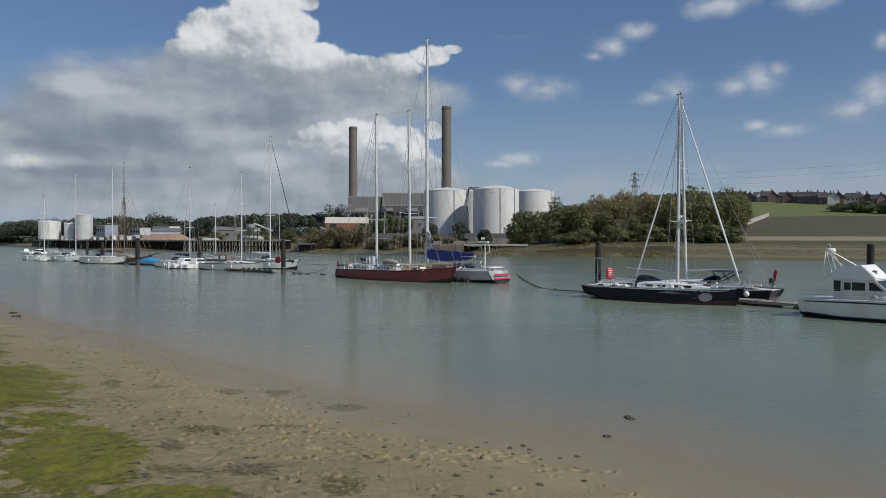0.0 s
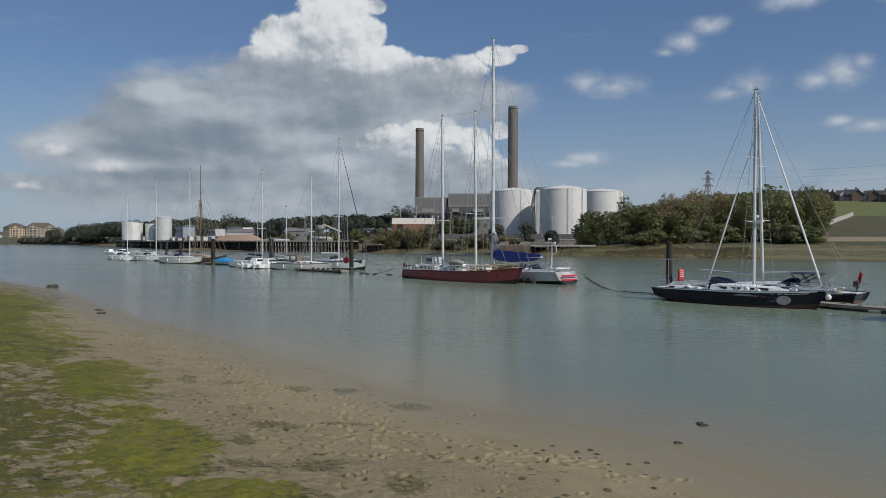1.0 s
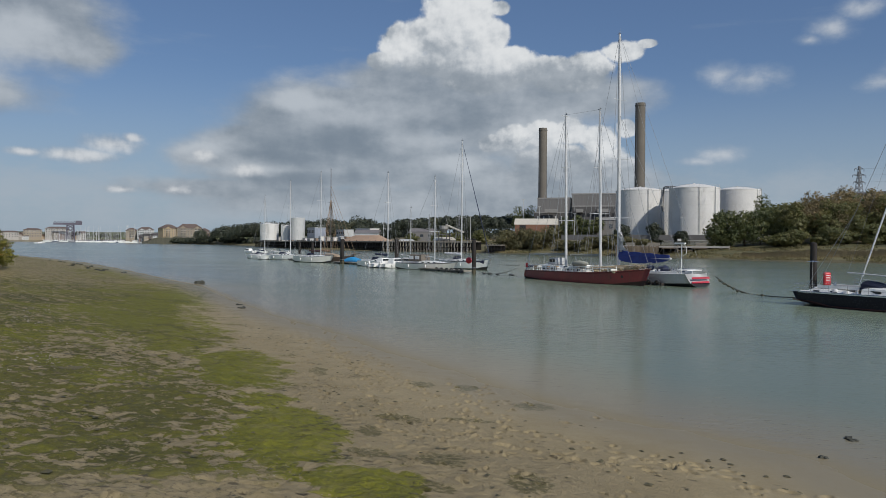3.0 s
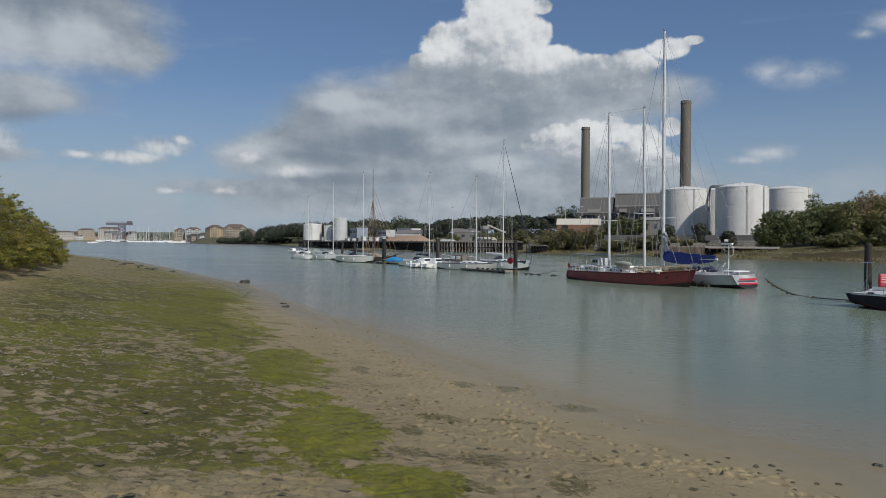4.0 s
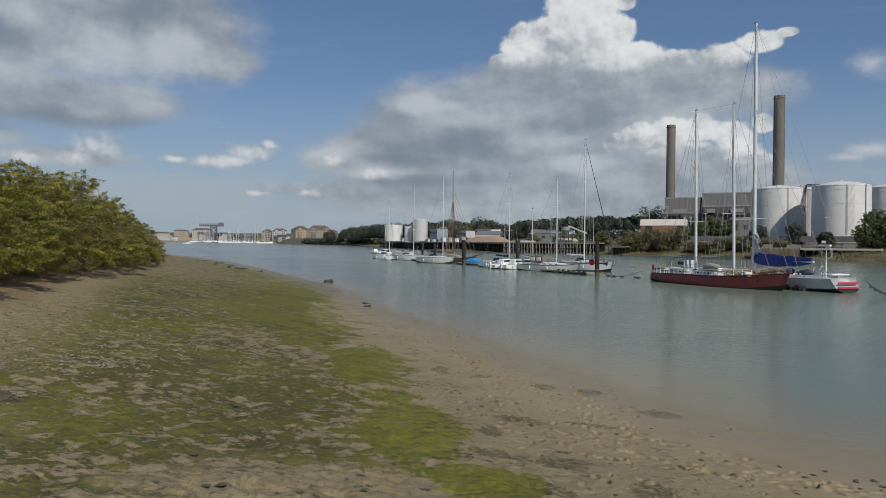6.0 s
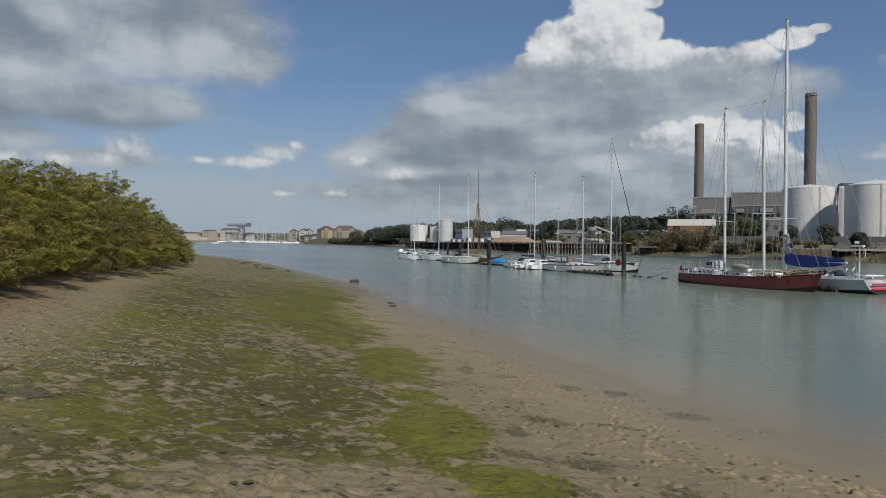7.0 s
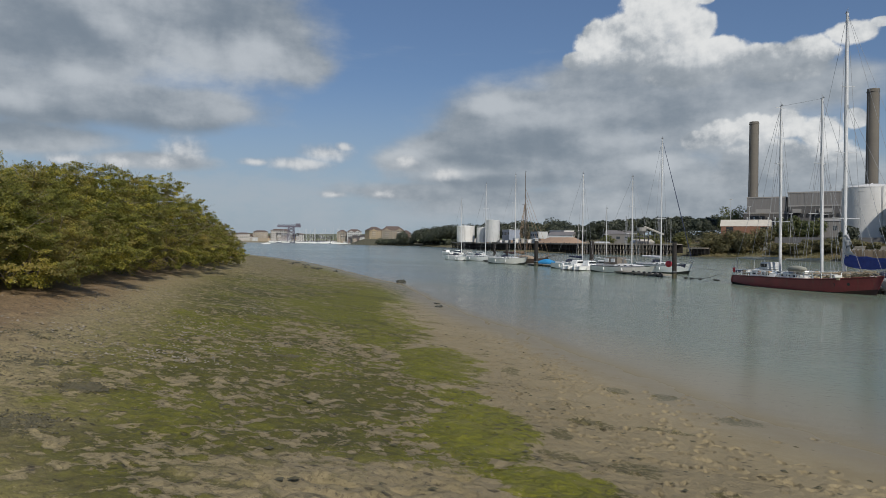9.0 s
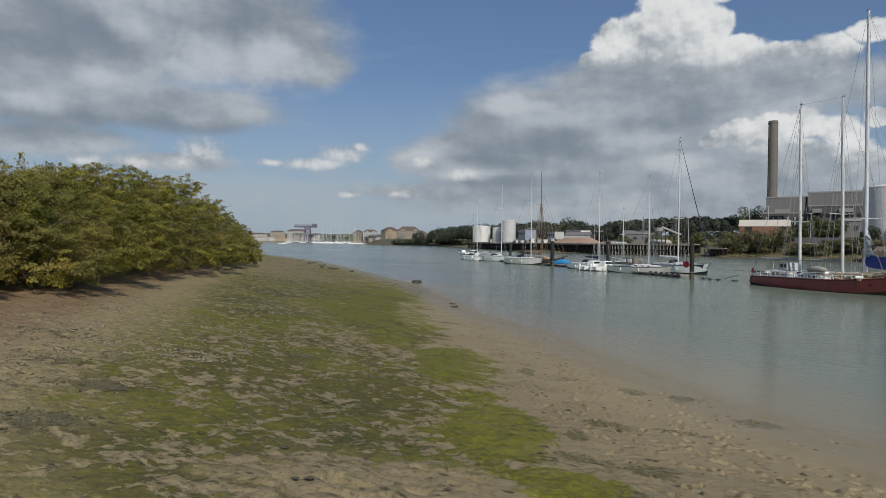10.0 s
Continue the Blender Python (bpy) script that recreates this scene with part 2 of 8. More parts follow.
def mud_material():
    m, nt, b = material("tidal mud with weed")
    g = nt.nodes.new("ShaderNodeNewGeometry")
    p = Val(nt, g.outputs["Position"])
    at = nt.nodes.new("ShaderNodeAttribute")
    at.attribute_name = "inland"
    d = Val(nt, at.outputs["Fac"])
    aw = nt.nodes.new("ShaderNodeAttribute")
    aw.attribute_name = "weed"
    w = Val(nt, aw.outputs["Fac"])
    big = noise_tex(nt, p, 0.22, 4)
    mid = noise_tex(nt, p, 0.9, 6, 0.65)
    fine = noise_tex(nt, p, 7.0, 5, 0.7)
    grit = noise_tex(nt, p, 38.0, 3, 0.7)
    streak = noise_tex(nt, stretch(nt, p, 0.75, 1.7, 1, radians(28)), 1.15, 7, 0.7)
    sand = mix(nt, (mid * 0.5 + fine * 0.5).step(0.32, 0.68), (0.295, 0.24, 0.138), (0.225, 0.182, 0.104))
    sand = mix(nt, big.step(0.42, 0.66) * 0.5, sand, (0.225, 0.182, 0.1))
    wet = mix(nt, (d + (mid - 0.5) * 2.0).step(3.4, 0.3), sand, (0.215, 0.18, 0.112))
    # shingle and grey silt higher up, rust-brown earth at the tide line
    silt = mix(nt, (fine * 0.6 + grit * 0.4).step(0.38, 0.66), (0.34, 0.278, 0.145), (0.21, 0.17, 0.09))
    c = mix(nt, (d + (mid - 0.5) * 7).step(13, 18), wet, silt)
    c = mix(nt, (d + (mid - 0.5) * 3).step(19.5, 22.5), c, mix(nt, (fine * 0.5 + grit * 0.5).step(0.35, 0.65), (0.28, 0.195, 0.105), (0.17, 0.118, 0.065)))
    # weed: bright sheets with ragged edges, and torn olive mats higher up
    def field(name):
        n = nt.nodes.new("ShaderNodeAttribute")
        n.attribute_name = name
        return Val(nt, n.outputs["Fac"])
    edge = (mid - 0.5) * 3.6 + (big - 0.5) * 3.2 + (fine - 0.5) * 1.6
    rag = (mid - 0.5) * 1.5 + (fine - 0.5) * 1.1 + (grit - 0.5) * 0.3
    mats = noise_tex(nt, p, 2.1, 8, 0.62)
    hue = noise_tex(nt, p, 0.2, 3)
    lace = noise_tex(nt, p, 0.62, 6, 0.68)
    drift = noise_tex(nt, stretch(nt, p, 0.6, 1.4, 1, radians(-42)), 0.42, 4, 0.6)
    tone = (fine * 0.6 + grit * 0.4).step(0.32, 0.68)
    bright = mix(nt, tone, (0.185, 0.184, 0.012), (0.098, 0.1, 0.011))
    olive = mix(nt, tone, (0.125, 0.118, 0.016), (0.06, 0.058, 0.011))
    deep = mix(nt, tone, (0.088, 0.086, 0.014), (0.047, 0.047, 0.01))
    moss = mix(nt, (hue * 0.6 + drift * 0.4).step(0.5, 0.56), mix(nt, hue.step(0.47, 0.38), olive, deep), mix(nt, 0.4, bright, olive))
    clothed = field("bare") * -0.92 + 1.0
    sheetw = field("lettuce") + rag * 1.25 + (lace - 0.5) * 1.3
    upper = clothed * (w + edge).step(6.6, 7.6) * (d + edge * 0.8).step(21, 16.5)
    cover = mats * 0.62 + fine * 0.22 + mid * 0.16 + field("olive").step(-0.5, 0.6) * 0.055
    film_ = (mats * 0.3 + streak * 0.4 + fine * 0.3).step(0.47, 0.58)
    c = mix(nt, upper * film_ * 0.28, c, mix(nt, tone, (0.2, 0.165, 0.055), (0.13, 0.11, 0.04)))
    c = mix(nt, upper * cover.step(0.514, 0.526) * 0.95, c, moss)
    tears = (mats * 0.45 + streak * 0.3 + fine * 0.25).step(0.49, 0.525) * (field("torn") * 0.75 + 0.2) * -1.0 + 1.0
    c = mix(nt, tears * (d + edge).step(1.0, 4.0) * sheetw.step(-0.02, 0.12) * (mats * 0.22 + mid * 0.25 + drift * 0.35 + fine * 0.18 + field("lettuce").step(-0.1, 0.45) * 0.11 * ((w + edge * 0.5).step(13, 8.5) * 0.75 + 0.25)).step(0.505, 0.53) * 0.94, c, mix(nt, hue.step(0.36, 0.5), mix(nt, 0.6, bright, olive), bright))
    # dark tufts on the sand and matted weed
    tuft = (field("tuft") + rag * 1.3).step(0.0, 0.25) * (fine * 0.6 + grit * 0.4).step(0.42, 0.52)
    c = mix(nt, tuft * 0.8, c, (0.085, 0.076, 0.028))
    fringe = (mid * 0.4 + fine * 0.6).step(0.57, 0.6) * (w + edge * 0.7).step(2.5, 5.5) * (w + edge * 0.7).step(9.5, 7.5)
    c = mix(nt, fringe * 0.7, c, (0.075, 0.066, 0.03))
    speck = noise_tex(nt, p, 11.0, 2, 0.6)
    lump_ = noise_tex(nt, p, 3.2, 4, 0.7)
    high = (w + edge).step(7.5, 10)
    c = mix(nt, (speck.step(0.6, 0.64) * 0.45 + lump_.step(0.59, 0.64) * 0.4).op("MINIMUM", 0.75) * high, c, (0.065, 0.054, 0.034))
    c = mix(nt, (speck.step(0.38, 0.33) * 0.3 + lump_.step(0.38, 0.34) * 0.3) * high, c, (0.31, 0.255, 0.15))
    clot = (streak * 0.5 + fine * 0.5).step(0.575, 0.61) * (w + edge).step(8.0, 10)
    c = mix(nt, clot * 0.7, c, (0.065, 0.058, 0.05))
    # small scoops and worm casts in the soft sand; wet mud and hollow shade in colour
    vo = nt.nodes.new("ShaderNodeTexVoronoi")
    vo.inputs["Scale"].default_value, vo.inputs["Randomness"].default_value = 2.6, 1.0
    nt.links.new(stretch(nt, p, 0.7, 1.5, 1.0, radians(25)).s, vo.inputs["Vector"])
    sp = nt.nodes.new("ShaderNodeSeparateColor")
    nt.links.new(vo.outputs["Color"], sp.inputs[0])
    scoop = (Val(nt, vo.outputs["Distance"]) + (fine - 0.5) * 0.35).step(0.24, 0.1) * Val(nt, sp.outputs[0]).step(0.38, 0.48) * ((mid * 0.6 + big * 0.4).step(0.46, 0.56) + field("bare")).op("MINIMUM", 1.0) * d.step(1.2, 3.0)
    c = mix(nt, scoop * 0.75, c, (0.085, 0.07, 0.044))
    # footprint pits: wet mud, darkened further for the shade inside the prints
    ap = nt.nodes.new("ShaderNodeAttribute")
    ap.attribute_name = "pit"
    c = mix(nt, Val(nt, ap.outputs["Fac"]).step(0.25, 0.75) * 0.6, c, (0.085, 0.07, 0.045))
    nt.links.new(c.s, b.inputs["Base Color"])
    nt.links.new(((d + (mid - 0.5) * 4).step(0.0, 6.0) * 0.35 + 0.42).s, b.inputs["Roughness"])
    b.inputs["Specular IOR Level"].default_value = 0.25
    bp = nt.nodes.new("ShaderNodeBump")
    bp.inputs["Strength"].default_value, bp.inputs["Distance"].default_value = 1.0, 0.11
    rough_zone = d.step(0.3, 8.0) * 0.98 + 0.02
    nt.links.new(((fine * 0.6 + grit * 0.25 + mid * 0.5 + upper * cover.step(0.48, 0.54) * 0.22 - scoop * 0.6) * rough_zone).s, bp.inputs["Height"])
    nt.links.new(bp.outputs[0], b.inputs["Normal"])
    return m


def water_material():
    m, nt, b = material("silty river water")
    g = nt.nodes.new("ShaderNodeNewGeometry")
    p = Val(nt, g.outputs["Position"])
    at = nt.nodes.new("ShaderNodeAttribute")
    at.attribute_name = "depth"
    depth = Val(nt, at.outputs["Fac"])
    wide = noise_tex(nt, stretch(nt, p, 0.02, 0.05, 1, radians(43)), 1.0, 4)
    silt = mix(nt, depth.step(-0.01, 0.28), (0.215, 0.183, 0.117), (0.145, 0.172, 0.13))
    silt = mix(nt, depth.step(0.35, 2.2), silt, (0.21, 0.262, 0.19))
    silt = mix(nt, ((wide - 0.5) * 1.5 + 0.2) * depth.step(0.3, 1.0), silt, (0.155, 0.205, 0.155))
    r1 = noise_tex(nt, stretch(nt, p, 0.6, 1.7, 1, radians(40)), 1.6, 3, 0.5)
    r2 = noise_tex(nt, stretch(nt, p, 0.5, 1.5, 1, radians(50)), 6.0, 2, 0.5)
    calm = noise_tex(nt, stretch(nt, p, 0.015, 0.06, 1, radians(40)), 1.0, 3).step(0.35, 0.65)
    bp = nt.nodes.new("ShaderNodeBump")
    bp.inputs["Distance"].default_value = 0.1
    nt.links.new((calm * 0.32 + 0.2).s, bp.inputs["Strength"])
    nt.links.new((r1 * 0.7 + r2 * 0.3).s, bp.inputs["Height"])
    # silt in suspension hides the bed; the surface mirrors the sky
    body = nt.nodes.new("ShaderNodeBsdfDiffuse")
    nt.links.new(silt.s, body.inputs[0])
    shine = nt.nodes.new("ShaderNodeBsdfGlossy")
    shine.inputs["Roughness"].default_value = 0.15
    nt.links.new(bp.outputs[0], shine.inputs["Normal"])
    fr = nt.nodes.new("ShaderNodeFresnel")
    fr.inputs["IOR"].default_value = 1.33
    nt.links.new(bp.outputs[0], fr.inputs["Normal"])
    mx = nt.nodes.new("ShaderNodeMixShader")
    nt.links.new((Val(nt, fr.outputs[0]) * depth.step(-0.03, 0.05) * (calm * 0.2 + 0.8)).s, mx.inputs[0])
    nt.links.new(body.outputs[0], mx.inputs[1])
    nt.links.new(shine.outputs[0], mx.inputs[2])
    nt.links.new(mx.outputs[0], nt.nodes["Material Output"].inputs[0])
    return m


def bank_material():
    m, nt, b = material("far bank ground")
    g = nt.nodes.new("ShaderNodeNewGeometry")
    p = Val(nt, g.outputs["Position"])
    at = nt.nodes.new("ShaderNodeAttribute")
    at.attribute_name = "beyond"
    q = Val(nt, at.outputs["Fac"])
    big, mid = noise_tex(nt, p, 0.03, 4), noise_tex(nt, p, 0.35, 5, 0.65)
    mown = noise_tex(nt, stretch(nt, p, 0.05, 0.6, 1, radians(-20)), 1.0, 4)
    mud = mix(nt, mid, (0.12, 0.1, 0.05), (0.06, 0.058, 0.024))
    rough_grass = mix(nt, mid.step(0.35, 0.65), (0.14, 0.118, 0.05), (0.06, 0.064, 0.024))
    field = mix(nt, mown.step(0.3, 0.7), (0.082, 0.073, 0.033), (0.06, 0.054, 0.025))
    lawn = mix(nt, mown.step(0.3, 0.7), (0.125, 0.142, 0.036), (0.1, 0.115, 0.03))
    e = (mid - 0.5) * 5
    c = mix(nt, (q + e * 0.5).step(5, 7), mud, (0.14, 0.122, 0.055))
    c = mix(nt, (q + e).step(9, 12), c, rough_grass)
    c = mix(nt, (q + e * 0.5).step(24, 26) * (q + e * 0.5).step(31, 29) * 0.6, c, (0.19, 0.155, 0.09))
    # dark band before the pale track: hedge shadow painted into the ground colour
    c = mix(nt, (q + e * 0.5).step(38, 40) * (q + e * 0.5).step(50, 48) * 0.75, c, (0.05, 0.052, 0.022))
    c = mix(nt, (q + e * 0.4).step(50, 52), c, (0.23, 0.19, 0.12))
    c = mix(nt, (q + e * 0.6).step(62, 66), c, field)
    c = mix(nt, (q + (big - 0.5) * 8).step(150, 153), c, lawn)
    c = mix(nt, (q + e).step(260, 300), c, (0.09, 0.1, 0.045))
    nt.links.new(c.s, b.inputs["Base Color"])
    b.inputs["Roughness"].default_value = 0.9
    bp = nt.nodes.new("ShaderNodeBump")
    bp.inputs["Strength"].default_value, bp.inputs["Distance"].default_value = 0.7, 0.4
    nt.links.new(mid.s, bp.inputs["Height"])
    nt.links.new(bp.outputs[0], b.inputs["Normal"])
    return m


MUD, WATER, BANK = mud_material(), water_material(), bank_material()
WHITE_GEL = pbr("white gelcoat", (0.8, 0.8, 0.78), (0.7, 0.7, 0.67), 1.2, 0.28, dirt=0.12)
CREAM_GEL = pbr("weathered cream gelcoat", (0.72, 0.71, 0.66), (0.6, 0.58, 0.52), 1.0, 0.35, dirt=0.25)
NAVY_GEL = pbr("dark navy gelcoat", (0.012, 0.012, 0.02), (0.016, 0.016, 0.026), 0.8, 0.25)
NAVY_GEL.node_tree.nodes["Principled BSDF"].inputs["Specular IOR Level"].default_value = 0.2
RED_PAINT = pbr("worn red hull paint", (0.235, 0.037, 0.04), (0.165, 0.03, 0.032), 0.7, 0.5, dirt=0.5)
ANTIFOUL = pbr("dull red antifouling", (0.09, 0.03, 0.028), (0.05, 0.025, 0.022), 2, 0.8)
BLACK_PAINT = pbr("black paint", (0.02, 0.02, 0.022), (0.03, 0.03, 0.03), 2, 0.5)
DECK_WHITE = pbr("non-slip white deck", (0.74, 0.73, 0.7), (0.6, 0.59, 0.56), 2.0, 0.6)
TEAK = pbr("silvered teak", (0.36, 0.28, 0.19), (0.26, 0.2, 0.14), 2.5, 0.7, aniso=(0.4, 4, 4))
VARNISH = pbr("weathered varnished timber", (0.15, 0.13, 0.115), (0.11, 0.095, 0.085), 2.0, 0.35, aniso=(4, 4, 0.4))
ALLOY = pbr("white-grey mast alloy", (0.58, 0.58, 0.575), (0.48, 0.49, 0.49), 1.5, 0.4, 0.1)
STEEL = pbr("stainless steel", (0.6, 0.61, 0.62), (0.48, 0.49, 0.5), 3, 0.25, 0.9)
WIRE = pbr("rigging wire", (0.26, 0.27, 0.28), (0.2, 0.21, 0.22), 3, 0.6)
CANVAS_NAVY = pbr("navy canvas", (0.02, 0.028, 0.06), (0.03, 0.038, 0.075), 3, 0.9)
CANVAS_BLUE = pbr("royal blue sail cover", (0.02, 0.045, 0.22), (0.015, 0.03, 0.15), 2, 0.8)
CANVAS_CYAN = pbr("bright blue boat cover", (0.03, 0.27, 0.55), (0.02, 0.2, 0.42), 2, 0.7)
SAILCLOTH = pbr("white sailcloth", (0.75, 0.75, 0.74), (0.62, 0.63, 0.64), 3, 0.8)
SMOKED = pbr("smoked window", (0.02, 0.025, 0.03), (0.03, 0.035, 0.04), 3, 0.12)
RUBBER = pbr("black rubber", (0.025, 0.025, 0.025), (0.035, 0.035, 0.035), 5, 0.7)
ORANGE_RED = pbr("red safety plastic", (0.55, 0.03, 0.04), (0.45, 0.025, 0.03), 3, 0.45)
FENDER = pbr("white fender vinyl", (0.75, 0.74, 0.72), (0.6, 0.6, 0.58), 5, 0.5)
TIMBER = pbr("tarred weathered timber", (0.03, 0.025, 0.021), (0.016, 0.013, 0.011), 2, 0.85, bump=0.02, per_thing=0.4, aniso=(4, 4, 0.5))
GREY_TIMBER = pbr("grey weathered planks", (0.3, 0.27, 0.22), (0.2, 0.18, 0.15), 2, 0.85, per_thing=0.3)
CONCRETE = pbr("pale concrete", (0.42, 0.4, 0.36), (0.32, 0.3, 0.27), 0.4, 0.85, dirt=0.3)
CHIMNEY = pbr("grey-brown concrete", (0.16, 0.145, 0.12), (0.13, 0.118, 0.1), 0.12, 0.9, dirt=0.2)
TANK = pbr("chalky white tank paint", (0.66, 0.65, 0.62), (0.57, 0.56, 0.53), 0.15, 0.6, dirt=0.3)
TANK_GREY = pbr("pale grey steel", (0.5, 0.51, 0.5), (0.42, 0.43, 0.42), 0.3, 0.6, dirt=0.2)
CLAD = pbr("grey-brown metal cladding", (0.19, 0.182, 0.172), (0.155, 0.15, 0.142), 0.2, 0.7, aniso=(6, 6, 0.3))
CLAD_DARK = pbr("dark steel framing and cladding", (0.1, 0.095, 0.09), (0.075, 0.072, 0.07), 0.2, 0.7)
CLAD_PALE = pbr("mid grey cladding", (0.29, 0.28, 0.26), (0.23, 0.225, 0.21), 0.2, 0.7)
BRICK = pbr("orange-red brick", (0.25, 0.125, 0.08), (0.19, 0.1, 0.065), 1.5, 0.9)
BRICK_BUFF = pbr("buff brick", (0.32, 0.27, 0.2), (0.26, 0.22, 0.165), 1.0, 0.9)
BRICK_BROWN = pbr("brown-grey brick", (0.19, 0.13, 0.105), (0.14, 0.1, 0.085), 1.0, 0.9, per_thing=0.5)
ROOF_WHITE = pbr("off-white sheet roof", (0.52, 0.49, 0.42), (0.44, 0.41, 0.35), 0.6, 0.7)
ROOF_SLATE = pbr("dark slate roof", (0.16, 0.15, 0.148), (0.11, 0.104, 0.104), 1.0, 0.75, per_thing=0.4)
GLASS_DARK = pbr("dark window glass", (0.04, 0.05, 0.06), (0.06, 0.07, 0.08), 1, 0.15)
RENDER_WHITE = pbr("white render", (0.7, 0.68, 0.64), (0.6, 0.58, 0.55), 0.5, 0.85)
LATTICE = pbr("galvanised lattice steel", (0.2, 0.21, 0.22), (0.15, 0.16, 0.17), 1, 0.6, 0.3)
ROCK = pbr("weed-dark rock", (0.06, 0.06, 0.045), (0.03, 0.032, 0.025), 4, 0.8, bump=0.02)
PEBBLE = pbr("grey shingle stone", (0.3, 0.265, 0.21), (0.12, 0.105, 0.085), 6, 0.8, per_thing=0.6)
WEED = pbr("dark bladder weed", (0.1, 0.085, 0.04), (0.055, 0.05, 0.028), 6, 0.6)
BARK = pbr("grey-brown bark", (0.12, 0.095, 0.07), (0.07, 0.055, 0.042), 4, 0.9, bump=0.01)
TWIG = pbr("grey-brown twigs", (0.22, 0.19, 0.14), (0.15, 0.13, 0.1), 4, 0.9)
PALE_BARK = pbr("bleached dead wood", (0.4, 0.36, 0.29), (0.3, 0.27, 0.22), 4, 0.9)
ROPE = pbr("wet dark rope", (0.05, 0.05, 0.045), (0.03, 0.03, 0.03), 5, 0.8)
HEAP = pbr("buff aggregate heap", (0.36, 0.25, 0.17), (0.29, 0.2, 0.14), 0.3, 0.95)
HAWTHORN = leaf_material("hawthorn leaves", (0.115, 0.13, 0.026), (0.26, 0.255, 0.042), (0.47, 0.4, 0.055), 0.48, 0.42, 0.6)
FAR_LEAF = leaf_material("dull dark distant leaves", (0.038, 0.048, 0.032), (0.055, 0.066, 0.04), (0.082, 0.088, 0.048), 0.25, 0.06)
OAK = leaf_material("dark oak leaves", (0.07, 0.092, 0.038), (0.13, 0.152, 0.056), (0.2, 0.205, 0.07), 0.4, 0.25)
ASH = leaf_material("olive autumn leaves", (0.1, 0.112, 0.042), (0.17, 0.175, 0.062), (0.25, 0.225, 0.085), 0.42, 0.25)
SCRUB = leaf_material("olive-brown scrub leaves", (0.1, 0.1, 0.045), (0.165, 0.152, 0.066), (0.23, 0.19, 0.085), 0.38, 0.25)
RUSSET = leaf_material("russet thinning leaves", (0.2, 0.165, 0.09), (0.3, 0.24, 0.125), (0.36, 0.27, 0.13), 0.42, 0.25)
REED = leaf_material("dry reed", (0.17, 0.135, 0.065), (0.24, 0.19, 0.095), (0.27, 0.215, 0.11), 0.1, 0.2)


# ---------------------------------------------------------------- building helpers


def part(name, bm, mat, parent, label="", smooth=False):
    me = bpy.data.meshes.new(name)
    if smooth:
        for f in bm.faces:
            f.smooth = True
    bm.to_mesh(me)
    bm.free()
    me.materials.append(mat)
    ob = new(name, me)
    ob.parent = parent
    return tagged(ob, label)


def thing(name, label, category, m=None, group="", kind=""):
    ob = new(name)
    ob.empty_display_size = 0.5
    if m is not None:
        ob.matrix_basis = m
    return tagged(ob, label, category, group, kind)


def box(bm, c, s, rz=0.0, taper=1.0, bevel=0.0, ry=0.0):
    r = bmesh.ops.create_cube(bm, size=1)
    vs = r["verts"]
    for v in vs:
        k = taper if v.co.z > 0 else 1.0
        v.co = Vector((v.co.x * s[0] * k, v.co.y * s[1] * k, v.co.z * s[2]))
    if bevel:
        es = list({e for v in vs for e in v.link_edges})
        out = bmesh.ops.bevel(bm, geom=es, offset=bevel, segments=2, affect="EDGES", profile=0.5)
        vs = list({v for f in out["faces"] for v in f.verts} | {v for v in vs if v.is_valid})
    m = Matrix.Translation(c) @ Matrix.Rotation(rz, 4, "Z") @ Matrix.Rotation(ry, 4, "Y")
    bmesh.ops.transform(bm, matrix=m, verts=vs)
    return bm


def rod(bm, a, b, r0, r1=None, n=6):
    a, b = Vector(a), Vector(b)
    r1 = r0 if r1 is None else r1
    w = b - a
    m = Matrix.Translation((a + b) / 2) @ w.to_track_quat("Z", "Y").to_matrix().to_4x4()
    bmesh.ops.create_cone(bm, cap_ends=True, segments=n, radius1=max(r0, 1e-4), radius2=max(r1, 1e-4), depth=w.length, matrix=m)
    return bm


def wire(bm, pts, r, n=5):
    """One unbroken tube along a run of points."""
    pts = [Vector(p) for p in pts]
    rings = []
    for i, p in enumerate(pts):
        w = (pts[min(i + 1, len(pts) - 1)] - pts[max(i - 1, 0)]).normalized()
        u = w.cross(Vector((0, 0, 1)) if abs(w.z) < 0.9 else Vector((0, 1, 0))).normalized()
        v = w.cross(u)
        rings.append([bm.verts.new(p + (u * math.cos(2 * math.pi * k / n) + v * math.sin(2 * math.pi * k / n)) * r) for k in range(n)])
    for a, b in zip(rings[:-1], rings[1:]):
        for k in range(n):
            bm.faces.new((a[k], a[(k + 1) % n], b[(k + 1) % n], b[k]))
    bm.faces.new(rings[0][::-1])
    bm.faces.new(rings[-1])
    return bm


def sag(a, b, drop, n=8):
    a, b = Vector(a), Vector(b)
    return [a.lerp(b, i / n) - Vector((0, 0, drop * 4 * (i / n) * (1 - i / n))) for i in range(n + 1)]


def lathe(bm, profile, n=24, centre=(0, 0, 0)):
    rings = []
    for r, z in profile:
        rings.append([bm.verts.new((centre[0] + r * math.cos(2 * math.pi * i / n), centre[1] + r * math.sin(2 * math.pi * i / n), centre[2] + z)) for i in range(n)])
    for a, b in zip(rings[:-1], rings[1:]):
        for i in range(n):
            bm.faces.new((a[i], a[(i + 1) % n], b[(i + 1) % n], b[i]))
    return rings


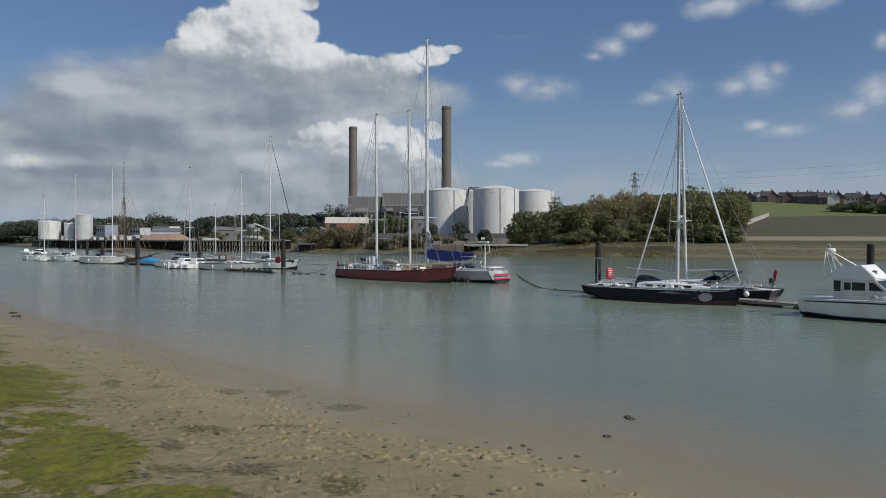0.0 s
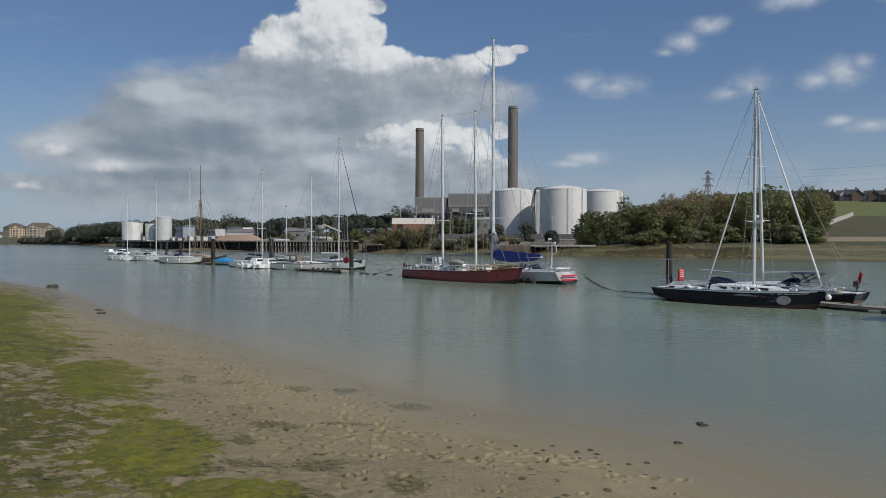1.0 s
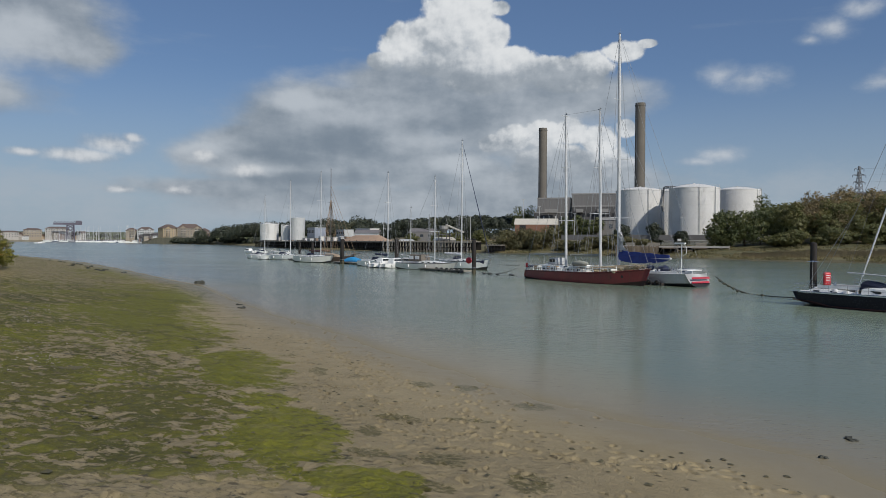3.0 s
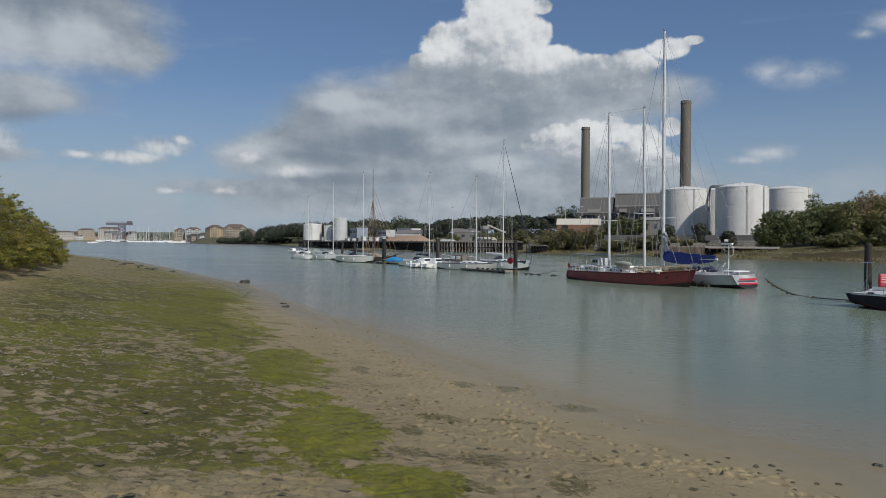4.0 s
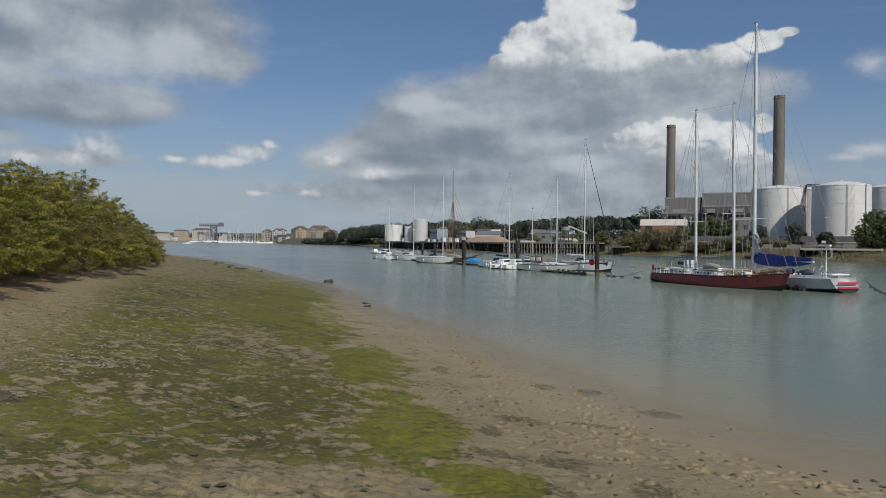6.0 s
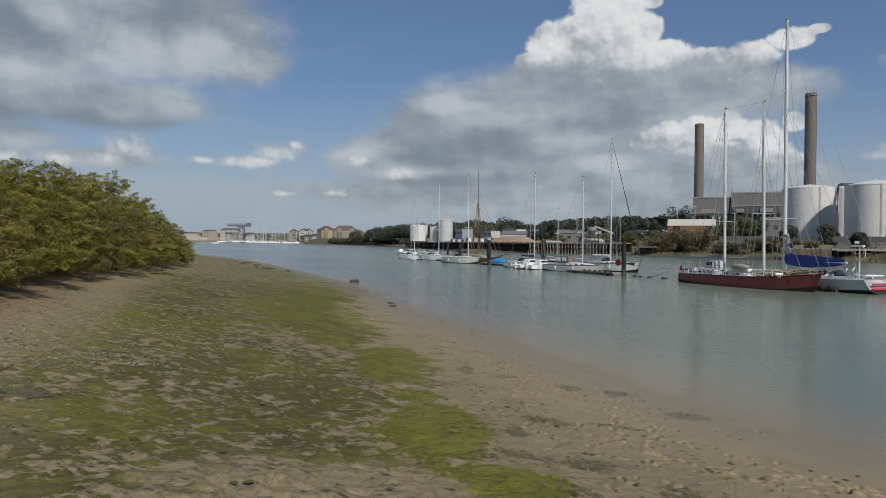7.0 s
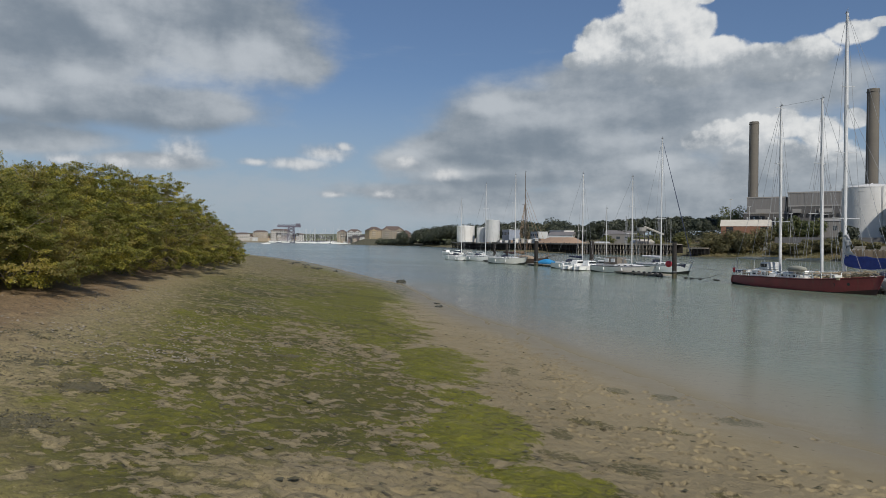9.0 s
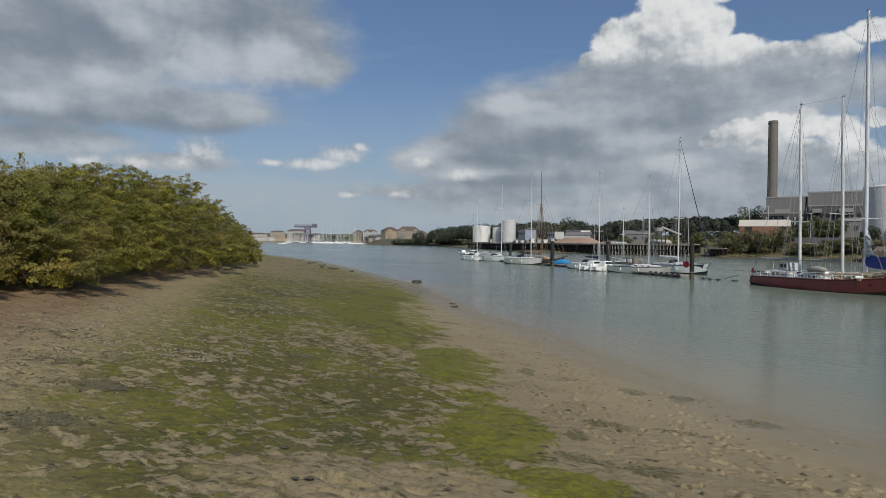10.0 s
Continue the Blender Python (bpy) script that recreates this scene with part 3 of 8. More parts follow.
def blob(bm, c, s, seed, amount=0.25, sub=2):
    r = bmesh.ops.create_icosphere(bm, subdivisions=sub, radius=1)
    for v in r["verts"]:
        k = 1 + amount * noise.noise(v.co * 1.7 + Vector((seed * 3.1, seed * 1.7, 0)))
        v.co = Vector((c[0] + v.co.x * s[0] * k, c[1] + v.co.y * s[1] * k, c[2] + v.co.z * s[2] * k))
    return bm


def B():
    return bmesh.new()


# ---------------------------------------------------------------- lie of the land
NEAR_SHORE = np.array([(-900, 420), (-250, 215), (-150, 150), (-117, 127), (-83, 99), (-54, 73.6), (-46.5, 67.8), (-32.5, 52), (-23.4, 42.6), (-15, 34.8), (-9.3, 28.8),
                       (-5.8, 25.6), (-3.2, 22.9), (-1, 21.2), (1.9, 19.6), (3.8, 18.3), (5.4, 16), (7.1, 14.2), (14, 8), (25, -2), (60, -40), (400, -420)], float)
FAR_SHORE = np.array([(-2600, 300), (-1300, 880), (-1150, 985), (-1020, 1075), (-745, 920), (-655, 838), (-545, 738), (-430, 668), (-329, 548), (-172, 356), (-121, 330), (-68, 312), (-40, 290), (0, 260), (20, 236),
                      (37.5, 219), (69, 206), (98, 198), (118.6, 189.7), (160, 170), (260, 110), (600, -150)], float)


def offset_from(line, x, y, side):
    """Signed distance to a polyline, positive on its given side."""
    best = np.full(x.shape, 1e9)
    sign = np.ones(x.shape)
    for a, b in zip(line[:-1], line[1:]):
        ab = b - a
        t = np.clip(((x - a[0]) * ab[0] + (y - a[1]) * ab[1]) / (ab @ ab), 0, 1)
        ex, ey = x - a[0] - t * ab[0], y - a[1] - t * ab[1]
        e = np.hypot(ex, ey)
        s = np.sign(ex * ab[1] - ey * ab[0])
        sign = np.where(e < best, s, sign)
        best = np.minimum(e, best)
    return best * sign * side


def value_noise(x, y, seed=0):
    xi, yi = np.floor(x).astype(np.int64), np.floor(y).astype(np.int64)
    fx, fy = x - xi, y - yi
    fx, fy = fx * fx * (3 - 2 * fx), fy * fy * (3 - 2 * fy)

    def h(i, j):
        n = (i * 374761393 + j * 668265263 + seed * 974711) & 0x7FFFFFFF
        n = ((n ^ (n >> 13)) * 1274126177) & 0x7FFFFFFF
        return ((n ^ (n >> 16)) & 0xFFFF) / 65535.0
    return (h(xi, yi) * (1 - fx) + h(xi + 1, yi) * fx) * (1 - fy) + (h(xi, yi + 1) * (1 - fx) + h(xi + 1, yi + 1) * fx) * fy - 0.5


def smooth(a, b, x):
    t = np.clip((x - a) / (b - a), 0, 1)
    return t * t * (3 - 2 * t)


def land(x, y):
    """Height, distance inland of the near shore, distance beyond the far shore."""
    x, y = np.asarray(x, float), np.asarray(y, float)
    d = offset_from(NEAR_SHORE, x, y, 1) + 0.35 * value_noise(x / 3.1, y / 3.1, 3) * smooth(120, 20, np.hypot(x, y))
    q = offset_from(FAR_SHORE, x, y, -1) + 2.0 * value_noise(x / 9, y / 9, 5)
    dd = np.clip(d, 0, 28)
    near = 0.06 * dd + 0.0025 * dd * dd + 0.06 * np.clip(d - 28, 0, 300)
    qq = np.clip(q, 0, 4000)
    bank = 2.6 * smooth(0, 22, qq)
    right = bank + 0.115 * np.clip(qq - 24, 0, 240) + 0.05 * np.clip(qq - 260, 0, 500)
    left = bank + 0.11 * np.clip(qq - 24, 0, 62) + 0.02 * np.clip(qq - 90, 0, 600)
    far_left = bank + 0.03 * np.clip(qq - 30, 0, 800)
    k, kl = smooth(55, 120, x), smooth(-120, -260, x)
    far = right * k + (left * (1 - kl) + far_left * kl) * (1 - k)
    bed = -np.minimum(2.5, np.minimum(0.03 * np.abs(d) + 0.0006 * d * d, 0.12 * np.abs(q)))
    z = np.where(d > 0, near, np.where(q > 0, far, bed))
    return z, d, q


def ground_z(x, y):
    return float(land(np.array([x]), np.array([y]))[0][0])


def sheet(name, radii, angles_, height):
    """A round sheet of quads about the origin, finest where the foreshore is."""
    r, a = np.meshgrid(radii, angles_, indexing="ij")
    x, y = -np.sin(a) * r, np.cos(a) * r
    z, attrs = height(x.ravel(), y.ravel())
    co = np.stack([x.ravel(), y.ravel(), z], 1)
    nr, na = len(radii), len(angles_)
    i, j = np.meshgrid(np.arange(nr - 1), np.arange(na), indexing="ij")
    j2 = (j + 1) % na
    quads = np.stack([i * na + j, i * na + j2, (i + 1) * na + j2, (i + 1) * na + j], -1).reshape(-1, 4)
    inner = list(range(na))
    me = bpy.data.meshes.new(name)
    nq = len(quads)
    me.vertices.add(len(co))
    me.vertices.foreach_set("co", co.ravel())
    me.loops.add(nq * 4 + na)
    me.loops.foreach_set("vertex_index", np.concatenate([quads[:, ::-1].ravel(), np.array(inner)]))
    me.polygons.add(nq + 1)
    me.polygons.foreach_set("loop_start", np.append(np.arange(nq) * 4, nq * 4))
    me.polygons.foreach_set("use_smooth", np.ones(nq + 1, bool))
    me.update(calc_edges=True)
    for key, v in attrs.items():
        at = me.attributes.new(key, "FLOAT", "POINT")
        at.data.foreach_set("value", v.astype(np.float32))
    return me, quads


# sea lettuce, thin olive weed and dark tufts on the foreshore: centre, half width across and along the line from the origin
LETTUCE = ((-7.7, 14.5, 1.4, 3.6), (-13.7, 22.4, 1.7, 5.6), (-22.5, 31.2, 2.8, 10.8), (-38.9, 49.4, 5.7, 22), (-71.9, 84.8, 6.6, 30.7),
           (-4.6, 11.6, 1.2, 1.5), (-10, 17.6, 1.1, 1.2), (-26.5, 29.7, 3.6, 6.6), (-24.9, 22.4, 2.6, 3.8), (-17.9, 18.9, 1.4, 1.9),
           (-14, 7.5, 0.61, 0.71), (-16.3, 10.1, 0.84, 1.1), (-30.6, 31.7, 6.3, 5.8))
OLIVE = ((-16, 15.8, 4.1, 4.2), (-11.3, 9.8, 1.7, 2.1), (-11.8, 15, 2.1, 3.1), (-26.5, 21.2, 4.7, 9.3), (-8.8, 7.2, 0.65, 0.85),
         (-8.3, 10.1, 1.8, 0.57), (-38.1, 39.2, 12.8, 18.1), (-10.2, 11.3, 1.6, 2), (-12.5, 6.6, 1.1, 2.4), (-12.6, 8.7, 2.4, 3),
         (-9, 5, 1.3, 1.2), (-10, 6.5, 1.2, 1.4), (-18.4, 11.2, 1.6, 2.4), (-20.5, 14.5, 2.2, 3))
TUFTS = ((-11, 23.3, 0.38, 1.1), (-7.1, 23.2, 0.45, 0.7), (-5.5, 23.5, 0.44, 0.8), (-3, 21.5, 0.59, 0.73), (-6, 15.6, 0.33, 0.6),
         (-1.9, 13.1, 0.53, 0.62), (-3.8, 13.9, 0.5, 0.69), (-5.4, 13.8, 0.49, 0.47), (-6.1, 17.6, 0.62, 0.58), (2.3, 21.4, 0.23, 0.19),
         (-14.8, 18.9, 0.35, 0.74), (-12, 6.3, 0.25, 0.52), (-4.3, 18.4, 0.73, 0.3), (-3.4, 11.9, 0.41, 0.37))


def patches(x, y, spots):
    """1 in the heart of a patch, 0 at its rim, falling to -1 outside."""
    best = np.full(x.shape, -1.0)
    for cx, cy, across, along in spots:
        h = math.atan2(cy, cx)
        u = ((x - cx) * math.cos(h) + (y - cy) * math.sin(h)) / along
        v = (-(x - cx) * math.sin(h) + (y - cy) * math.cos(h)) / across
        best = np.maximum(best, 1 - np.sqrt(u * u + v * v))
    return best


rng = np.random.default_rng(7)


def footprints():
    """Trails of footprints on the soft sand: x, y, heading, length."""
    out = []
    for x, y, h, n in ((2.6, 16.4, 200, 16), (3.6, 15.0, 170, 12), (-0.5, 15.2, 160, 18), (1.0, 17.2, 230, 10), (-6.0, 21.0, 130, 26), (-10, 25.5, 128, 30), (-15, 31, 130, 24), (-3.0, 17.5, 110, 16), (-2.6, 14.6, 150, 14), (-5.0, 16.6, 120, 22)):
        a = radians(h)
        for i in range(n):
            a += rng.normal(0, 0.16)
            side = 0.11 if i % 2 else -0.11
            x, y = x + math.cos(a) * 0.62, y + math.sin(a) * 0.62
            out.append((x - math.sin(a) * side + rng.normal(0, 0.07), y + math.cos(a) * side + rng.normal(0, 0.07), a + rng.normal(0, 0.2), rng.uniform(0.1, 0.16)))
    for i in range(520):
        s = rng.uniform(0, 1)
        cx, cy = 5 - 36 * s + rng.normal(0, 1.5), 13.5 + 36 * s + rng.normal(0, 1.5)
        out.append((cx - rng.uniform(0, 7) * 0.7, cy - rng.uniform(0, 7) * 0.7, rng.uniform(0, 6.3), rng.uniform(0.05, 0.13)))
    return out


def ground_height(x, y):
    z, d, q = land(x, y)
    r = np.hypot(x, y)
    near = smooth(70, 25, r) * (d > -1)
    lump = smooth(4, 11, d)
    z = z + near * (0.02 + 0.06 * lump) * value_noise(x / 1.3, y / 1.3, 11) + near * (0.008 + 0.06 * lump) * value_noise(x / 0.42, y / 0.42, 12) + near * (0.004 + 0.06 * lump) * value_noise(x / 0.17, y / 0.17, 13)
    idx = np.where((r < 60) & (d > 0) & (d < 16))[0]
    order = idx[np.argsort(x[idx])]
    xs = x[order]
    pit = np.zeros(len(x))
    for fx, fy, h, ln in footprints():
        lo, hi = np.searchsorted(xs, fx - 0.5), np.searchsorted(xs, fx + 0.5)
        k = order[lo:hi]
        k = k[np.abs(y[k] - fy) < 0.5]
        if not len(k):
            continue
        u = ((x[k] - fx) * math.cos(h) + (y[k] - fy) * math.sin(h)) / ln
        v = (-(x[k] - fx) * math.sin(h) + (y[k] - fy) * math.cos(h)) / (ln * 0.5)
        e = u * u + v * v
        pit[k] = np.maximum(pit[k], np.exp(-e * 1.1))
        z[k] += -0.15 * np.exp(-e * 1.5) + 0.035 * np.exp(-((np.sqrt(e) - 1.7) ** 2) * 4)
    bare = smooth(13.2, 11.4, r + 1.2 * value_noise(x / 1.5, y / 1.5, 31)) * smooth(-9.5, -8.0, x + 0.8 * value_noise(x / 1.2, y / 1.2, 33)) * smooth(-3.4, -4.6, x) * smooth(6.4, 7.9, y + 0.9 * value_noise(x / 0.8, y / 0.8, 35))
    z = z + bare * (0.04 * value_noise(x / 0.3, y / 0.3, 41) - 0.1 * np.maximum(0, value_noise((x + 0.5 * y) / 0.5, (y - 0.5 * x) / 0.22, 42) - 0.18) * 4)
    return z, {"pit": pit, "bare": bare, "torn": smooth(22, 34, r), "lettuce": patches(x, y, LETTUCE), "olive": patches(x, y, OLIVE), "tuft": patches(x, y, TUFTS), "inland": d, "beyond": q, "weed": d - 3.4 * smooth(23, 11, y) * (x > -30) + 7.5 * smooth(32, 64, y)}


radii = np.concatenate([np.linspace(2.5, 8, 12, endpoint=False), np.geomspace(8, 36, 360, endpoint=False), np.geomspace(36, 180, 90, endpoint=False), np.geomspace(180, 4600, 80)])
turns = np.radians(np.concatenate([np.arange(-38, 68, 0.15), np.arange(68, 322, 2.5)]))
me, quads = sheet("ground", radii, turns, ground_height)
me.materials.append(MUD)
me.materials.append(BANK)
far_face = (np.array([v.value for v in me.attributes["beyond"].data])[quads[:, 0]] > -25).astype(np.int32)
me.polygons.foreach_set("material_index", np.append(far_face, 0))
ground = tagged(new("ground", me), "brown tidal mud with green weed, grassy far bank", "ground", kind="structure")


def water_height(x, y):
    z, d, q = land(x, y)
    return np.zeros(len(x)), {"depth": -z}


me, quads = sheet("water", np.concatenate([np.geomspace(6, 60, 130, endpoint=False), np.geomspace(60, 4600, 120)]),
                  np.radians(np.concatenate([np.arange(-40, 70, 1.0), np.arange(70, 320, 5)])), water_height)
me.materials.append(WATER)
tagged(new("water", me), "calm grey-green silty river water", "water", kind="structure")


# ---------------------------------------------------------------- storage tanks and power station


def tank(x, y, r, h, z, rise=1.6, mat=TANK, stairs=True, label="large chalky white oil storage tank with shallow domed roof", turn=200):
    t = thing("storage_tank", label, "tank", pose(x, y, z), "oil storage tanks")
    bm = B()
    lathe(bm, [(r, -3), (r, h)], 72)
    part("shell", bm, mat, t, smooth=True)
    bm = B()
    lathe(bm, [(r, h - 0.4), (r + 0.07, h - 0.38), (r + 0.07, h - 0.1), (r, h)], 72)
    part("rim", bm, mat, t)
    bm = B()
    rings = lathe(bm, [(r * 1.004, h + 0.003), (r * 0.98, h + 0.12), (r * 0.6, h + rise * 0.62), (r * 0.25, h + rise * 0.93), (0.4, h + rise), (0.39, h + rise + 0.35)], 72)
    bm.faces.new(rings[-1])
    part("roof", bm, mat, t, smooth=True)
    for k in (0.62, 0.9):
        bm = B()
        lathe(bm, [(r, h * k), (r + 0.05, h * k + 0.01), (r + 0.05, h * k + 0.1), (r, h * k + 0.11)], 72)
        part("wind_girder", bm, mat, t)

    def on_shell(deg, z0, out=0.2):
        return Vector(((r + out) * math.cos(radians(deg)), (r + out) * math.sin(radians(deg)), z0))
    if stairs:
        # a caged ladder up the shell, with short flights beside it
        bm = B()
        for k in (-0.35, 0.35):
            wire(bm, [on_shell(turn + k * 3, h * i / 8) for i in range(9)], 0.07, 4)
        for i in range(40):
            rod(bm, on_shell(turn - 1.05, h * (i + 0.5) / 40), on_shell(turn + 1.05, h * (i + 0.5) / 40), 0.04, 0.04, 4)
        part("caged_ladder", bm, TANK_GREY, t)
        for i in range(4):
            z0, z1 = h * (0.08 + 0.23 * i), h * (0.08 + 0.23 * (i + 1))
            bm = B()
            for lift in (0.0, 1.0):
                wire(bm, [on_shell(turn + 3 + 12 * (j / 6), z0 + (z1 - z0) * j / 6 + lift, 0.14) for j in range(7)], 0.05, 4)
            part("stair_flight", bm, mat, t)
    a = radians(turn + 40)
    bm = B()
    rod(bm, ((r + 0.3) * math.cos(a), (r + 0.3) * math.sin(a), 0), ((r + 0.3) * math.cos(a), (r + 0.3) * math.sin(a), h + 0.6), 0.16, 0.16, 8)
    part("riser_pipe", bm, TANK_GREY, t)
    bm = B()
    for i in range(48):
        a = 2 * math.pi * i / 48
        p = Vector((r * 0.985 * math.cos(a), r * 0.985 * math.sin(a), h + 0.1))
        rod(bm, p, p + Vector((0, 0, 1.0)), 0.03, 0.03, 4)
    wire(bm, [(r * 0.985 * math.cos(2 * math.pi * i / 48), r * 0.985 * math.sin(2 * math.pi * i / 48), h + 1.1) for i in range(49)], 0.03, 4)
    part("guard_rail", bm, TANK_GREY, t)
    return t


tank(1.6, 330, 10.6, 19.0, 9.5, turn=289)
tank(23.45, 312, 10.2, 19.0, 8.93, 1.95, turn=277)
tank(44.5, 345, 10.0, 19.8, 9.4, 1.6, turn=318)
tank(15.5, 352, 7.0, 20.0, 9.6, 1.2, stairs=False, label="white oil tank half hidden between larger tanks")
bridge = thing("pipe_bridge", "dark steel pipe bridge between the roofs of two tanks", "pipework", pose(0, 0, 0))
for k in (0, 0.7):
    bm = B()
    wire(bm, [(11.4, 326.5 - k, 19), (11.8, 326.3 - k, 29.6), (12.4, 325 - k, 29.8), (18.0, 317 - k, 29.0)], 0.3, 8)
    part("pipe", bm, CLAD, bridge)
bm = B()
box(bm, (15.0, 321, 29.1), (9.8, 1.2, 0.25), -0.96)
part("walkway", bm, CLAD, bridge)


def chimney(x, y, r, z0, z1):
    t = thing("chimney", "tall plain grey-brown concrete power station chimney", "chimney", pose(x, y, z0), "power station chimneys")
    h = z1 - z0
    bm = B()
    lathe(bm, [(r * 1.08, -2), (r * 1.06, 6), (r * 1.0, h * 0.5), (r * 0.97, h)], 40)
    part("shaft", bm, CHIMNEY, t, smooth=True)
    bm = B()
    lathe(bm, [(r * 0.97, h), (r * 0.8, h + 0.01), (r * 0.8, h - 4)], 40)
    part("rim", bm, BLACK_PAINT, t)
    for k in (0.985,):
        bm = B()
        lathe(bm, [(r * 0.97, h * k - 0.5), (r * 1.06, h * k - 0.4), (r * 1.06, h * k - 0.15), (r * 0.97, h * k)], 40)
        part("collar", bm, CHIMNEY, t)
    for k in (0.3, 2.3):
        bm = B()
        rod(bm, (r * 1.06 * math.cos(k), -r * 1.06 * abs(math.sin(k)), 4), (r * math.cos(k), -r * abs(math.sin(k)), h), 0.08, 0.08, 5)
        part("lightning_conductor", bm, LATTICE, t)
    return t


chimney(-54.8, 426.5, 2.55, 10, 74)
chimney(1.9, 430.5, 2.95, 10, 87.3)

power = thing("power_station", "grey-brown clad power station hall with stepped blocks", "power station", pose(0, 0, 0))
for cx, cy, sx, sy, z0, z1, mt in ((-46.5, 424, 19, 22, 6, 30.6, CLAD), (-23, 425, 26, 26, 6, 32.8, CLAD), (-5, 428, 16, 22, 6, 30.4, CLAD), (-46, 411, 22, 6, 6, 22, CLAD_DARK), (-22, 410, 26, 8, 6, 25.5, CLAD_DARK), (-3, 412, 14, 8, 6, 21, CLAD_DARK), (-14, 401, 13, 8, 6, 18.5, CONCRETE)):
    bm = B()
    box(bm, (cx, cy, (z0 + z1) / 2), (sx, sy, z1 - z0))
    part("block", bm, mt, power)
    bm = B()
    for dx_, dy_, lx, ly in ((0, -sy / 2, sx + 0.5, 0.3), (0, sy / 2, sx + 0.5, 0.3), (-sx / 2, 0, 0.3, sy), (sx / 2, 0, 0.3, sy)):
        box(bm, (cx + dx_, cy + dy_, z1 + 0.15), (lx, ly, 0.7))
    part("parapet", bm, CLAD_PALE, power)
for cx, cy, sx, z0, z1 in ((-46.5, 413, 19, 22, 30.6), (-23, 412, 26, 25.5, 32.8), (-5, 417, 16, 21, 30.4)):
    for i in range(int(sx / 3.2)):
        bm = B()
        box(bm, (cx - sx / 2 + 1.6 + i * 3.2, cy - 0.03, (z0 + z1) / 2), (0.16, 0.08, z1 - z0))
        part("cladding_rib", bm, CLAD, power)
for x_, z_, w_ in ((-51, 16, 5), (-44, 16, 5), (-38, 13, 4)):
    bm = B()
    box(bm, (x_, 407.9, z_), (w_, 0.3, 3.0))
    part("opening", bm, BLACK_PAINT, power, "dark bay opening")
for i in range(9):
    bm = B()
    box(bm, (-34.2 + i * 2.75, 411.0 - 5.2, 20.8), (1.5, 0.3, 1.6))
    part("louvre", bm, BLACK_PAINT, power)
for i in range(6):
    bm = B()
    rod(bm, (-55 + i * 3.4, 407.4, 8), (-55 + i * 3.4, 407.4, 20), 0.4, 0.4, 8)
    part("duct", bm, TANK_GREY, power)
for x_, w_ in ((-47, 7), (-31, 4), (-18, 6)):
    bm = B()
    box(bm, (x_, 404.5, 23), (w_, 2.4, 2.0))
    part("roof_housing", bm, CLAD_PALE, power)

shed = thing("brick_shed", "orange brick shed with two white pitched sheet roofs", "building", pose(-50, 366, 10.2, 0, 0, 3))
bm = B()
box(bm, (0, 0, 1.0), (21, 13, 5.7))
part("wall", bm, BRICK, shed)
for k in (-1, 1):
    bm = B()
    y0 = k * 3.3
    vs = [bm.verts.new(p) for p in ((-11, y0 - 3.3, 3.8), (11, y0 - 3.3, 3.8), (11, y0 + 3.3, 3.8), (-11, y0 + 3.3, 3.8), (-11, y0, 7.0), (11, y0, 7.0))]
    for f in ((0, 1, 5, 4), (2, 3, 4, 5), (1, 2, 5), (3, 0, 4), (0, 3, 2, 1)):
        bm.faces.new([vs[q] for q in f])
    part("roof", bm, ROOF_WHITE, shed)
for i in range(2):
    bm = B()
    box(bm, (8.4 - i * 15, -6.53, 1.4), (3.2, 0.1, 4.2))
    part("shutter_door", bm, BLACK_PAINT, shed)


# ---------------------------------------------------------------- boats


def hull_shape(L, beam, fb_bow, fb_mid, fb_stern, transom=0.75, rake=0.9, stern_rake=0.4, depth=0.55, n=28, full=2.2, tuck=0.0):
    """Stations from stern to bow. Each is a list of points from the keel to the sheer on one side."""
    out = []
    for i in range(n + 1):
        s = i / n
        w = (transom + (1 - transom) * math.sin(min(1, s / 0.42) * math.pi / 2)) if s < 0.42 else (1 - ((s - 0.42) / 0.58) ** full)
        w = max(w, 0.012) * beam / 2
        z = fb_stern + (fb_mid - fb_stern) * math.sin(min(1, s / 0.5) * math.pi / 2) if s < 0.5 else fb_mid + (fb_bow - fb_mid) * ((s - 0.5) / 0.5) ** 2
        x0 = -L / 2 + s * L
        pts = []
        keel = -depth * min(1.0, 0.25 + 3.0 * s) * min(1.0, 0.2 + 4 * (1 - s))
        if tuck and s < 0.2:
            keel = keel * (s / 0.2) + tuck * (1 - s / 0.2)
        for k, wy in ((0.0, 0.05), (0.14, 0.62), (0.27, 0.84), (0.36, 0.91), (0.68, 0.98), (1.0, 1.0)):
            zz = keel + (z - keel) * k
            flare = wy if s < 0.7 else wy * (1 - (s - 0.7) * 0.9 * (1 - k))
            hgt = max(0.0, zz / z)
            x = x0 - rake * (1 - hgt) * smooth(0.72, 1.0, s) + stern_rake * (hgt - 0.5) * smooth(0.2, 0.0, s)
            pts.append((float(x), w * flare, zz))
        out.append(pts)
    return out


